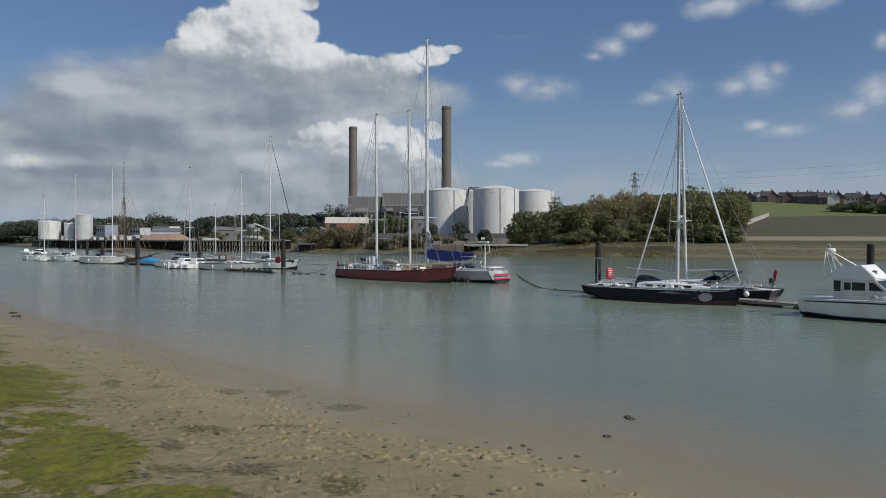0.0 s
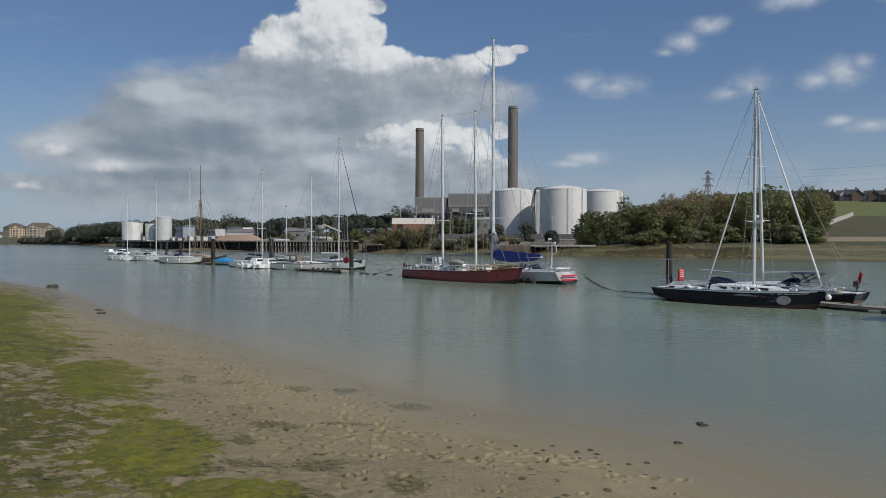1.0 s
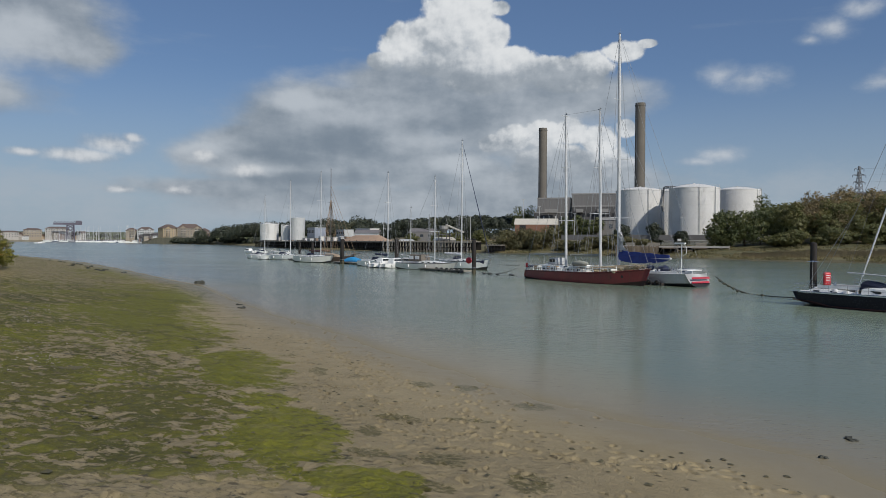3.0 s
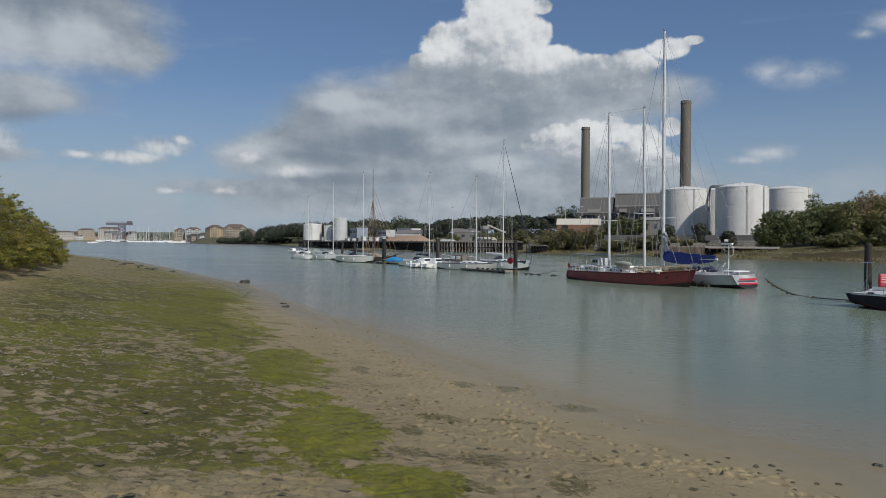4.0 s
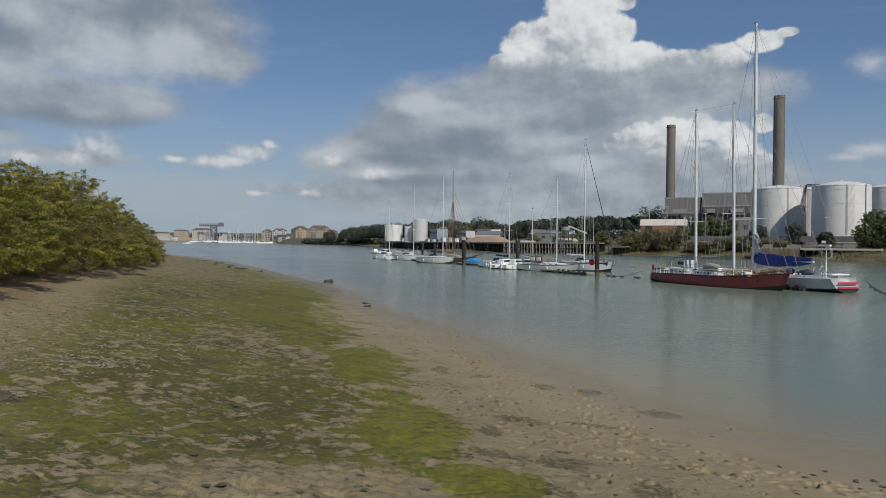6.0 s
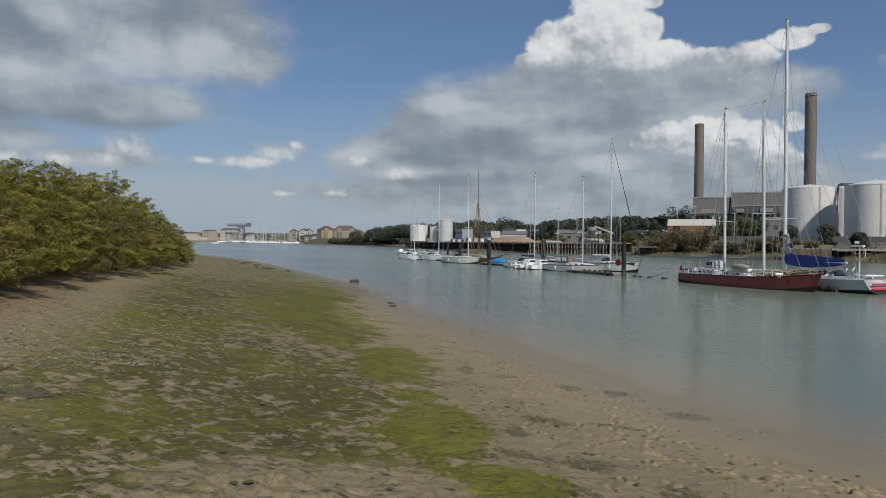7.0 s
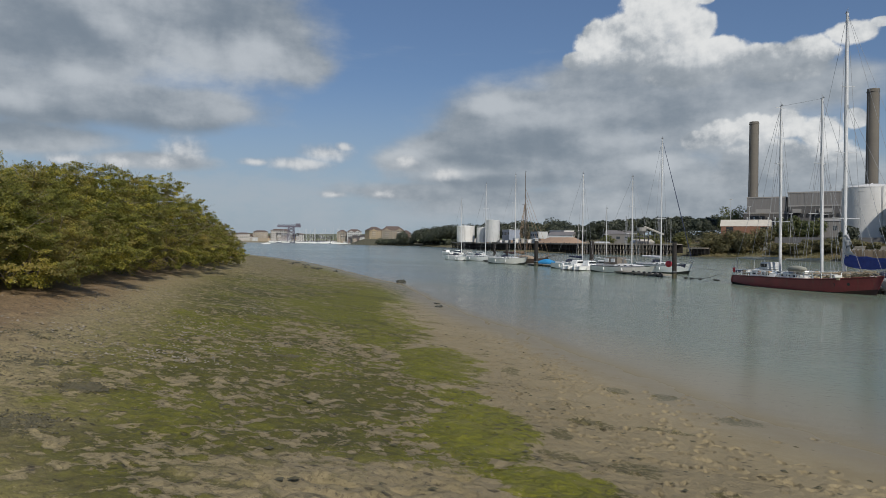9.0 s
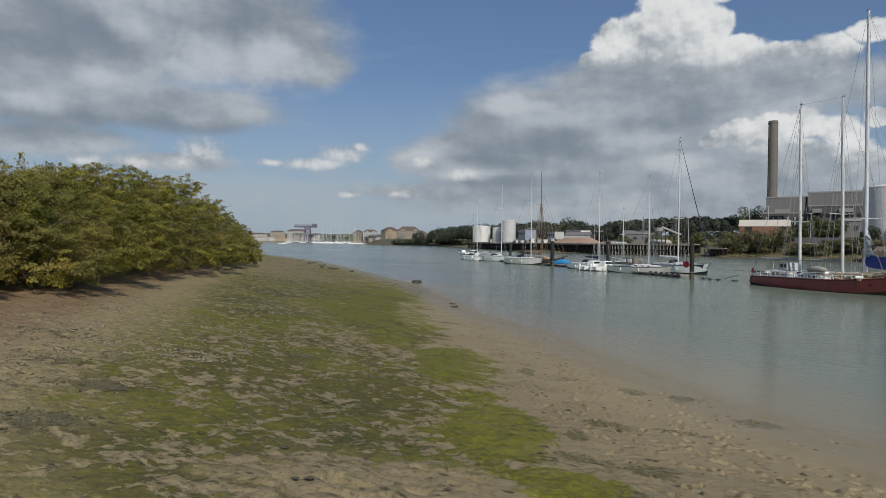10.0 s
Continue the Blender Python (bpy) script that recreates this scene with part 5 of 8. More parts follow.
# red two-masted schooner
red = thing("schooner", "worn red two-masted steel schooner with rusty bow", "sailing ship", at_mooring(-6.8, 93.1, -43.4), "yachts on the river moorings")
st = [[(x_ + 0.6, y_, z_) for x_, y_, z_ in row] for row in hull_shape(22.2, 5.2, 2.05, 1.3, 1.1, 0.5, 1.0, 0.5, 0.7, 32, 2.4)]
hull_parts(st, red, RED_PAINT, pbr("dark rust-red boot paint", (0.05, 0.022, 0.02), (0.035, 0.018, 0.016), 2, 0.8), pbr("rusted grey deck", (0.34, 0.3, 0.24), (0.25, 0.2, 0.15), 1, 0.8), RED_PAINT)
stripe(st, red, 0.9, 0.99, pbr("dark red rubbing strake", (0.11, 0.022, 0.022), None, 2, 0.6), -10.3, 11.2, "rubbing_strake", 0.04)
for x in (5.2, 6.9, 8.4):
    hull_patch(st, red, x, 0.55, 0.32, 0.24, BLACK_PAINT, "porthole")
SAGE = pbr("faded sage canvas", (0.3, 0.3, 0.25), (0.24, 0.24, 0.2), 3, 0.9)
STRAW = pbr("bleached rope and netting", (0.36, 0.3, 0.2), (0.24, 0.2, 0.13), 6, 0.9)
for i in range(9):
    y, z = sheer_at(st, -9.5 + i * 1.75)
    bm = B()
    box(bm, (-9.5 + i * 1.75, -y + 0.05, z + 0.16), (0.09, 0.09, 0.34))
    part("bulwark_post", bm, FENDER, red)
coachroof(red, st, -6.6, -2.4, 1.5, 1.4, 1.0, WHITE_GEL, 4, name="deckhouse")
coachroof(red, st, -2.0, 2.2, 1.4, 1.2, 0.7, CREAM_GEL, 3, name="saloon_roof")
coachroof(red, st, 4.2, 6.6, 1.2, 0.9, 0.5, WHITE_GEL, 2, name="forward_hatch")
bm = B()
box(bm, (-4.7, 0, 2.55), (1.6, 2.2, 0.9), taper=0.8, bevel=0.08)
o = part("wheelhouse", bm, TANK_GREY, red, "small grey wheelhouse")
for s in (1, -1):
    bm = B()
    box(bm, (-4.7, s * 1.02, 2.6), (1.1, 0.06, 0.4))
    part("pane", bm, SMOKED, o)
top1 = mast(red, -3.0, 1.3, 22.2, 0.18, spreaders=((0.32, 1.5), (0.66, 0.8), (0.99, 0.7)), lean=0.25, name="main_mast")
top2 = mast(red, 3.5, 1.3, 21.9, 0.18, spreaders=((0.36, 1.7), (0.64, 1.0)), lean=0.35, name="fore_mast")
boom(red, -3.0, 3.3, 6.6, SAGE, 0.09, 0.15, 0.3, "faded sage canvas over a flaked sail")
boom(red, 3.5, 3.3, 5.6, SAGE, 0.09, 0.1, 0.3, "faded sage canvas over a flaked sail")
for s in (1, -1):
    for dx_ in (-0.7, 0.0, 0.7):
        stay(red, (-3.0 + dx_, s * 2.5, 1.4), top1.lerp(Vector((-3, 0, 1.3)), 0.02 + 0.33 * abs(dx_)), name="shroud")
        stay(red, (3.5 + dx_, s * 2.45, 1.5), top2.lerp(Vector((3.5, 0, 1.3)), 0.02 + 0.33 * abs(dx_)), name="shroud")
stay(red, (11.4, 0, 2.5), top2, 0.02, name="forestay")
stay(red, (9.0, 0, 2.2), top2.lerp(Vector((3.5, 0, 1.3)), 0.35), 0.02, name="forestay")
stay(red, top2, top1, 0.012, name="triatic_stay")
stay(red, (-10.2, 1.2, 1.3), top1, name="backstay")
stay(red, (-10.2, -1.2, 1.3), top1, name="backstay")
rails(red, st, -9.8, 8.6, 0.75, 1.9)
for s in (1, -1):
    bm = B()
    wire(bm, [(-9.2, s * 1.3, 1.3), (-9.2, s * 1.3, 3.4), (-5.8, s * 1.3, 3.3)], 0.05, 5)
    part("gantry", bm, TANK_GREY, red)
bm = B()
for k in range(4):
    box(bm, (-7.4, -1.3 + k * 0.87, 3.45), (4.0, 0.12, 0.06))
part("gantry_rack", bm, TANK_GREY, red)
for i in range(34):
    bm = B()
    a = random.Random(i)
    box(bm, (a.uniform(-9, 8), a.uniform(-1.7, 1.7), 1.55 + a.uniform(0, 0.35)), (a.uniform(0.3, 1.1), a.uniform(0.3, 0.8), a.uniform(0.25, 0.6)), a.uniform(0, 3), bevel=0.06)
    part("deck_gear", bm, (CREAM_GEL, CANVAS_NAVY, TEAK, WHITE_GEL, HEAP)[i % 5], red)
for i in range(26):
    a = random.Random(90 + i)
    x = a.uniform(3.2, 10.4)
    y, z = sheer_at(st, x)
    bm = B()
    pts = [(x + a.uniform(-1.2, 1.2), a.uniform(-0.9, 0.9) * y, z + a.uniform(0.0, 0.75)) for k in range(6)]
    wire(bm, pts, a.uniform(0.03, 0.07), 5)
    part("rope_tangle", bm, STRAW, red, "bleached rope and netting heaped on the bow")
for i in range(12):
    a = random.Random(160 + i)
    x = a.uniform(3.0, 9.8)
    y, z = sheer_at(st, x)
    bm = B()
    blob(bm, (x, a.uniform(-0.75, 0.75) * y, z + 0.15), (a.uniform(0.4, 0.9), a.uniform(0.3, 0.6), a.uniform(0.15, 0.4)), i, 0.6)
    part("net_heap", bm, STRAW, red)
for i in range(17):
    for s in (1, -1):
        y, z = sheer_at(st, -9.9 + i * 1.1)
        bm = B()
        box(bm, (-9.9 + i * 1.1, s * (y - 0.06), z + 0.3), (0.07, 0.07, 0.65))
        part("rail_post", bm, WHITE_GEL, red)
bm = B()
blob(bm, (0.6, -0.8, 2.35), (1.5, 0.6, 0.4), 5, 0.12, 2)
part("tender", bm, SAGE, red, "upturned tender under faded canvas", smooth=True)
for i, (x, y) in enumerate(((-9.7, -1.4), (-8.3, 1.6))):
    bm = B()
    box(bm, (x, y, 1.85), (0.35, 0.2, 0.6), bevel=0.05)
    part("lifebuoy_case", bm, ORANGE_RED, red, "faded red safety case at the stern rail")
for s in (1, -1):
    for k in (0.45, 0.75):
        bm = B()
        wire(bm, [(x, s * max(0.05, sheer_at(st, x)[0] - 0.06), sheer_at(st, x)[1] + k) for x in [-10.3 + 0.88 * j for j in range(21)]], 0.03, 5)
        part("hand_rail", bm, WHITE_GEL, red)
bm = B()
for k in range(6):
    rod(bm, (1.0 + k * 1.3, -2.1 + 0.2 * k, 1.75 + 0.09 * k), (4.2 + k * 1.3, -1.8 + 0.22 * k, 1.9 + 0.1 * k), 0.055, 0.04, 5)
part("spare_spars", bm, TEAK, red)

# tall-masted white racing yacht beyond the schooner
maxi = thing("racing_yacht", "long white racing yacht with tall mast and blue sail cover", "sailing yacht", at_mooring(-0.7, 94.1, 136.6), "yachts on the river moorings")
st = hull_shape(21.6, 5.2, 1.6, 1.35, 1.5, 0.72, 1.0, 0.9, 0.5, 30)
hull_parts(st, maxi, pbr("dull white topsides", (0.47, 0.47, 0.46), (0.38, 0.38, 0.37), 0.8, 0.5, dirt=0.35), BLACK_PAINT, DECK_WHITE, WHITE_GEL)
RED_STRIPE = pbr("red hull stripe", (0.42, 0.03, 0.05), (0.36, 0.028, 0.045), 2, 0.4)
stripe(st, maxi, 0.4, 0.62, RED_STRIPE, -11.0, -8.0, "quarter_stripe", 0.015, "red painted band on the quarter")
stripe(st, maxi, 0.74, 0.82, RED_STRIPE, -11.0, -7.4, "quarter_stripe", 0.015, "red painted band on the quarter")
bm = B()
for z0 in (0.55, 1.05):
    box(bm, (-11.05, 0, z0), (0.05, 3.0, 0.22), ry=0.3)
part("transom_stripe", bm, RED_STRIPE, maxi)
coachroof(maxi, st, -3.6, 3.4, 1.5, 0.9, 0.45, WHITE_GEL, 3)
cockpit(maxi, -8.8, -4.0, 1.45, 2.6, DECK_WHITE)
wheel(maxi, -8.0, 2.1, 0.7)
wheel(maxi, -7.0, 2.1, 0.5)
top = mast(maxi, 2.0, 1.5, 32.6, 0.22, spreaders=((0.22, 2.0), (0.47, 1.6), (0.72, 1.1)), lean=-0.15)
end = boom(maxi, 2.0, 3.0, 9.0, CANVAS_BLUE, 0.13, 0.2, 0.85, "royal blue canvas sail cover", 0.04, 0.5)
bm = B()
rows = []
for i in range(8):
    s = i / 7
    rows.append([bm.verts.new((1.9 - (0.25 + 1.1 * (1 - s) ** 1.2) * k, 0.3 * math.sin(k * 5 + s * 9), 3.9 + 2.6 * s)) for k in (0, 0.35, 0.7, 1)])
for a, b in zip(rows[:-1], rows[1:]):
    for k in range(3):
        bm.faces.new((a[k], a[k + 1], b[k + 1], b[k]))
bmesh.ops.solidify(bm, geom=bm.faces[:], thickness=0.14)
part("bunched_sail", bm, SAILCLOTH, maxi, "white sail head bunched at the mast", smooth=True)
for s in (1, -1):
    stay(maxi, (1.6, s * 2.5, 1.5), top, 0.02, name="shroud")
    stay(maxi, (1.0, s * 2.5, 1.5), (2.0, 0, 16), 0.02, name="shroud")
    stay(maxi, (-9.8, s * 1.9, 1.6), top, 0.016, name="running_backstay")
    stay(maxi, (-7.0, s * 2.4, 1.5), (2.0, 0, 22), 0.02, name="running_backstay")
stay(maxi, (10.4, 0, 1.7), top, 0.018, name="forestay")
rails(maxi, st, -9.4, 8.6, 0.65, 2.0)
bm = B()
rod(bm, (-9.6, 1.6, 1.5), (-9.6, 1.6, 5.0), 0.07, 0.06, 6)
wire(bm, [(-9.6, 1.6, 4.8), (-10.0, 1.6, 4.9), (-10.3, 1.6, 4.6), (-10.3, 1.6, 3.9), (-9.8, 1.6, 3.6)], 0.04, 5)
box(bm, (-9.4, 1.6, 5.05), (1.5, 0.3, 0.2), bevel=0.04)
part("radar_mast", bm, WHITE_GEL, maxi, "white pole mast with scanner bar on the stern")
bm = B()
box(bm, (-9.4, 0, 1.9), (1.5, 2.6, 0.14), bevel=0.05)
part("stern_bench", bm, WHITE_GEL, maxi)
for i in range(8):
    a = random.Random(40 + i)
    bm = B()
    lathe(bm, [(0.16, 0), (0.13, 0.1), (0.1, 0.22), (0.14, 0.3), (0.02, 0.31)], 10, (a.uniform(-8, -2), a.choice((-1.7, 1.7)), 1.62))
    part("winch", bm, STEEL, maxi)
for i, (x, z0) in enumerate(((-4.6, 1.85), (-5.6, 1.9), (-3.8, 2.0))):
    bm = B()
    blob(bm, (x, -0.6 + 0.5 * i, z0), (0.55, 0.5, 0.4), 20 + i, 0.3)
    part("sail_bag", bm, CANVAS_NAVY, maxi, smooth=True)
for x in (-5.4, -3.8):
    fender(maxi, x, 2.6, 0.55, 0.16, 0.7, RUBBER)
bm = B()
box(bm, (-8.6, -2.46, 0.9), (0.32, 0.06, 0.9))
part("quarter_stripe", bm, RED_STRIPE, maxi, "red painted upright of the quarter mark")
for i in range(9):
    a = random.Random(200 + i)
    bm = B()
    x = -6.8 + i * 0.8
    wire(bm, [(x, -2.45, 1.3), (x + a.uniform(-0.6, 0.9), -2.75, 0.7), (x + a.uniform(-0.9, 1.2), -3.0, 0.1)], a.uniform(0.03, 0.07), 5)
    part("hanging_line", bm, (ROPE, SAILCLOTH)[i % 3 == 0], maxi)
for i in range(10):
    a = random.Random(220 + i)
    bm = B()
    box(bm, (-7.6 + i * 1.15, a.uniform(-1.9, -1.2), 1.75 + a.uniform(0, 0.15)), (a.uniform(0.4, 0.9), 0.5, a.uniform(0.3, 0.6)), a.uniform(0, 3), bevel=0.08)
    part("deck_bag", bm, (CANVAS_NAVY, SAILCLOTH, BLACK_PAINT, TEAK)[i % 4], maxi)

raft = thing("camel_raft", "low black fender raft with tyres beside a racing yacht", "raft", at_mooring(0.2, 90.2, -43.4))
bm = B()
box(bm, (0, 0, 0.12), (8.5, 0.9, 0.5), bevel=0.1)
part("baulk", bm, TIMBER, raft)
for i in range(7):
    bm = B()
    pts = [(-3.6 + i * 1.2 + 0.34 * math.cos(k * math.pi / 6), -0.5, 0.25 + 0.34 * math.sin(k * math.pi / 6)) for k in range(13)]
    wire(bm, pts, 0.11, 6)
    part("tyre", bm, RUBBER, raft)


# smaller yachts down the line of moorings


def sloop(x, y, deg, L, beam, top, label, mast_x=0.6, paint=WHITE_GEL, deck=DECK_WHITE, cover=None, hood=True, roof=0.42, roller=None, fb=1.1, mizzen=None, mast_mat=ALLOY, trim=None, trim_k=(0.7, 0.86), under=BLACK_PAINT, category="sailing yacht"):
    t = thing("sailing_yacht", label, category, at_mooring(x, y, deg), "yachts on the river moorings")
    s = hull_shape(L, beam, fb * 1.3, fb, fb * 0.98, 0.68, 0.12 * L * 0.6, 0.4)
    hull_parts(s, t, paint, under, deck, STEEL)
    if trim:
        stripe(s, t, trim_k[0], trim_k[1], trim, -L * 0.47, L * 0.45, "sheer_stripe")
    coachroof(t, s, -L * 0.08, L * 0.29, beam * 0.33, beam * 0.17, roof, ports=3)
    cockpit(t, -L * 0.4, -L * 0.1, fb + 0.02, beam * 0.5)
    if hood:
        sprayhood(t, -L * 0.12, fb + 0.25, beam * 0.55, 0.62, 1.1)
    tp = mast(t, mast_x, fb + 0.1, top, 0.1 * (top / 17) ** 0.5, mast_mat, ((0.36, beam * 0.3), (0.66, beam * 0.24)))
    e = boom(t, mast_x, fb + 1.15, L * 0.34, cover, droop=0.3)
    bow = Vector((L / 2 - 0.15, 0, fb * 1.3 + 0.05))
    if roller:
        furler(t, bow, tp + Vector((0, 0, -0.2)), 0.07, roller)
    else:
        stay(t, bow, tp, name="forestay")
    for k in (1, -1):
        stay(t, (mast_x - 0.1, k * beam * 0.46, fb), tp, name="shroud")
        stay(t, (mast_x - 0.4, k * beam * 0.46, fb), tp.lerp(Vector((mast_x, 0, fb)), 0.45), name="shroud")
    stay(t, (-L / 2 + 0.1, 0, fb), tp, name="backstay")
    rails(t, s, -L * 0.4, L * 0.4, 0.6, L / 6)
    if mizzen:
        mt = mast(t, mizzen[0], fb, mizzen[1], 0.07, mast_mat, ((0.55, 0.6),), name="mizzen_mast")
        boom(t, mizzen[0], fb + 1.2, L * 0.18, cover, droop=0.25)
        for k in (1, -1):
            stay(t, (mizzen[0] - 0.3, k * beam * 0.4, fb), mt, name="shroud")
    for k in (-0.2, 0.1):
        fender(t, L * k, -beam * 0.52, fb * 0.55)
    return t, s


navy_y, s = sloop(-31.1, 127.7, -33, 14.4, 4.1, 24.0, "white sloop with navy sheer band beside a timber pile", -0.5, WHITE_GEL, trim=CANVAS_NAVY, trim_k=(0.45, 0.95), cover=SAILCLOTH, roller=CANVAS_NAVY, fb=1.5)
ketch, s = sloop(-36.1, 121.5, -28, 14.6, 4.3, 16.7, "cream ketch with wooden rail and canvas wheelhouse", 1.6, CREAM_GEL, TEAK, None, False, 0.5, None, 1.15, (-4.6, 11.3), trim=VARNISH, trim_k=(0.9, 1.0))
bm = B()
box(bm, (-2.3, 0, 2.1), (3.4, 2.5, 1.2), taper=0.86, bevel=0.1)
o = part("wheelhouse", bm, pbr("grey-brown canvas", (0.16, 0.14, 0.115), None, 3, 0.9), ketch, "grey-brown canvas wheelhouse")
for k, w in ((-3.2, 1.0), (-1.7, 1.0)):
    for sd in (1, -1):
        bm = B()
        box(bm, (k, sd * 1.2, 2.15), (w, 0.08, 0.62), bevel=0.02)
        part("pane", bm, SAILCLOTH, o)
msail, s = sloop(-49.3, 131.8, -28, 11.4, 3.6, 18.6, "white sloop with dark blue boom cover", 2.4, WHITE_GEL, cover=CANVAS_NAVY)
y3, s = sloop(-72.7, 150.9, -25, 13.2, 4.0, 21.0, "cream-white sloop with dark boom cover", 2.2, CREAM_GEL, cover=pbr("dull maroon canvas", (0.06, 0.03, 0.03), None, 3, 0.9), fb=1.35)
y2, s = sloop(-89.8, 168.9, -25, 13.0, 4.0, 20.8, "white sloop with long smooth cabin roof", 2.0, WHITE_GEL, cover=None, fb=1.2)
y1, s = sloop(-100.7, 174.8, -25, 9.8, 3.2, 17.3, "small white sloop with dark canvas hood", 2.0, WHITE_GEL, cover=CANVAS_NAVY, fb=1.0)

# old gaff cutter with brown rigging
gaffer = thing("gaff_cutter", "old timber gaff cutter with tan ropes and weathered deckhouse", "sailing boat", at_mooring(-70.0, 158.0, -25), "yachts on the river moorings")
st = hull_shape(12.0, 3.8, 1.7, 1.1, 1.3, 0.55, 0.7, 0.9)
hull_parts(st, gaffer, pbr("dark brown hull paint", (0.09, 0.06, 0.045), None, 2, 0.6), BLACK_PAINT, TEAK, VARNISH)
coachroof(gaffer, st, -3.6, 1.0, 1.2, 1.0, 0.9, TEAK, 3, name="deckhouse")
top = mast(gaffer, -2.6, 1.2, 22.6, 0.1, VARNISH, ((0.62, 0.9),))
TAN = pbr("tan rope", (0.3, 0.21, 0.13), (0.22, 0.15, 0.1), 4, 0.9)
for s in (1, -1):
    for dx_ in (-1.4, -0.7, 0.0, 0.8):
        stay(gaffer, (-2.6 + dx_, s * 1.85, 1.2), Vector((-2.6, 0, 15.5)), 0.035, TAN, "shroud")
for k in (6.6, 4.9, 3.4):
    stay(gaffer, (k, 0, 1.6), (-2.6, 0, 12 + k), 0.035, TAN, "forestay")
boom(gaffer, -2.6, 2.3, 4.6, TAN, 0.1, 0.4, 0.5, "tan furled gaff sail")
bm = B()
rod(bm, (5.0, 0, 1.7), (8.6, 0, 2.3), 0.12, 0.07, 8)
part("bowsprit", bm, VARNISH, gaffer)
rails(gaffer, st, -4.8, 4.0, 0.75, 1.3, TAN)


def small_motorboat(x, y, deg, L=6.4, label="small white motor boat with cuddy and outboard", paint=WHITE_GEL, cabin=True, category="motor boat", group="small motor boats"):
    t = thing("motor_boat", label, category, at_mooring(x, y, deg), group)
    s = hull_shape(L, 2.4, 1.15, 0.85, 0.8, 0.88, 0.8, 0.1, 0.35, 18)
    hull_parts(s, t, paint, BLACK_PAINT, DECK_WHITE, WHITE_GEL)
    if cabin:
        bm = B()
        box(bm, (0.3, 0, 1.35), (L * 0.36, 1.8, 1.0), taper=0.78, bevel=0.1)
        o = part("cabin", bm, WHITE_GEL, t)
        for sd in (1, -1):
            bm = B()
            box(bm, (0.3, sd * 0.83, 1.5), (L * 0.26, 0.06, 0.34))
            part("pane", bm, SMOKED, o)
        bm = B()
        box(bm, (0.3 + L * 0.165, 0, 1.5), (0.05, 1.3, 0.36), ry=-0.25)
        part("windscreen", bm, SMOKED, o)
    bm = B()
    box(bm, (-L / 2 - 0.25, 0, 1.0), (0.4, 0.36, 0.6), bevel=0.08)
    rod(bm, (-L / 2 - 0.28, 0, 0.8), (-L / 2 - 0.28, 0, -0.2), 0.08, 0.06, 6)
    part("outboard_motor", bm, FENDER, t, "white outboard motor")
    for k in (-0.25, 0.05):
        fender(t, L * k, -1.3, 0.5, 0.12, 0.5)
    return t


small_motorboat(-47.2, 127.6, 62, 6.2, "small white motor boat with rounded cuddy and two outboards")
small_motorboat(-44.6, 126.8, 62, 6.4, "small white motor boat with white canvas canopy")
small_motorboat(-43.2, 131.0, -28, 7.0, "white open motor boat with red cushions")
small_motorboat(-94.5, 166.5, -25, 4.4, "low white inflatable tender on the water", cabin=False)
small_motorboat(-146.0, 245.0, 150, 8.0, "white motor cruiser lying off the wharf")
small_motorboat(-137.0, 238.0, 150, 6.0, "white motor boat lying off the wharf")
small_motorboat(-128.0, 236.0, 160, 9.0, "long low white motor boat off the wharf", cabin=False)

cover = thing("dinghy", "dinghy under a bright blue cover on a floating dock", "boat", at_mooring(-60.4, 146.0, -20))
st = hull_shape(6.0, 2.2, 0.8, 0.6, 0.6, 0.8, 0.5, 0.1, 0.3, 16)
hull_parts(st, cover, pbr("blue hull paint", (0.05, 0.2, 0.4), None, 2, 0.4), BLACK_PAINT, DECK_WHITE)
bm = B()
rows = []
for i in range(13):
    s_ = i / 12
    x_ = -2.9 + 5.6 * s_
    h_ = 0.5 + 0.55 * (math.sin(min(1, s_ * 1.15) * math.pi) ** 0.7) * (0.6 + 0.4 * math.sin(s_ * 5))
    w_ = 1.12 * (1 - max(0, s_ - 0.5) ** 2 * 3.2)
    rows.append([bm.verts.new((x_, w_ * math.cos(a), 0.5 + h_ * math.sin(a))) for a in np.linspace(0.0, math.pi, 9)])
for a, b in zip(rows[:-1], rows[1:]):
    for k in range(8):
        bm.faces.new((a[k], b[k], b[k + 1], a[k + 1]))
bm.faces.new(rows[0])
bm.faces.new(rows[-1][::-1])
part("boat_cover", bm, CANVAS_CYAN, cover, "bright blue tarpaulin cover")

# white flybridge cruiser at the end of the pontoon
cruiser = thing("motor_cruiser", "white flybridge motor cruiser with radar arch at the pontoon", "motor cruiser", at_mooring(29.65, 46.15, -48))
st = hull_shape(10.6, 3.7, 1.75, 1.35, 1.2, 0.92, 1.2, -0.1, 0.5, 26, 2.6)
hull_parts(st, cruiser, CREAM_GEL, BLACK_PAINT, DECK_WHITE, WHITE_GEL)
stripe(st, cruiser, 0.84, 0.92, CANVAS_NAVY, -5.2, 5.0, "rubbing_strake", 0.03, "dark rubbing band")
stripe(st, cruiser, 0.0, 0.06, CANVAS_NAVY, -5.2, 4.6, "waterline_stripe")


def prism(bm, profile, half):
    """A side profile given width: x, z points and the half width."""
    sides = [[bm.verts.new((x_, s_ * half, z_)) for x_, z_ in profile] for s_ in (-1, 1)]
    n = len(profile)
    for k in range(n):
        bm.faces.new((sides[0][k], sides[0][(k + 1) % n], sides[1][(k + 1) % n], sides[1][k]))
    bm.faces.new(sides[0][::-1])
    bm.faces.new(sides[1])
    return bm


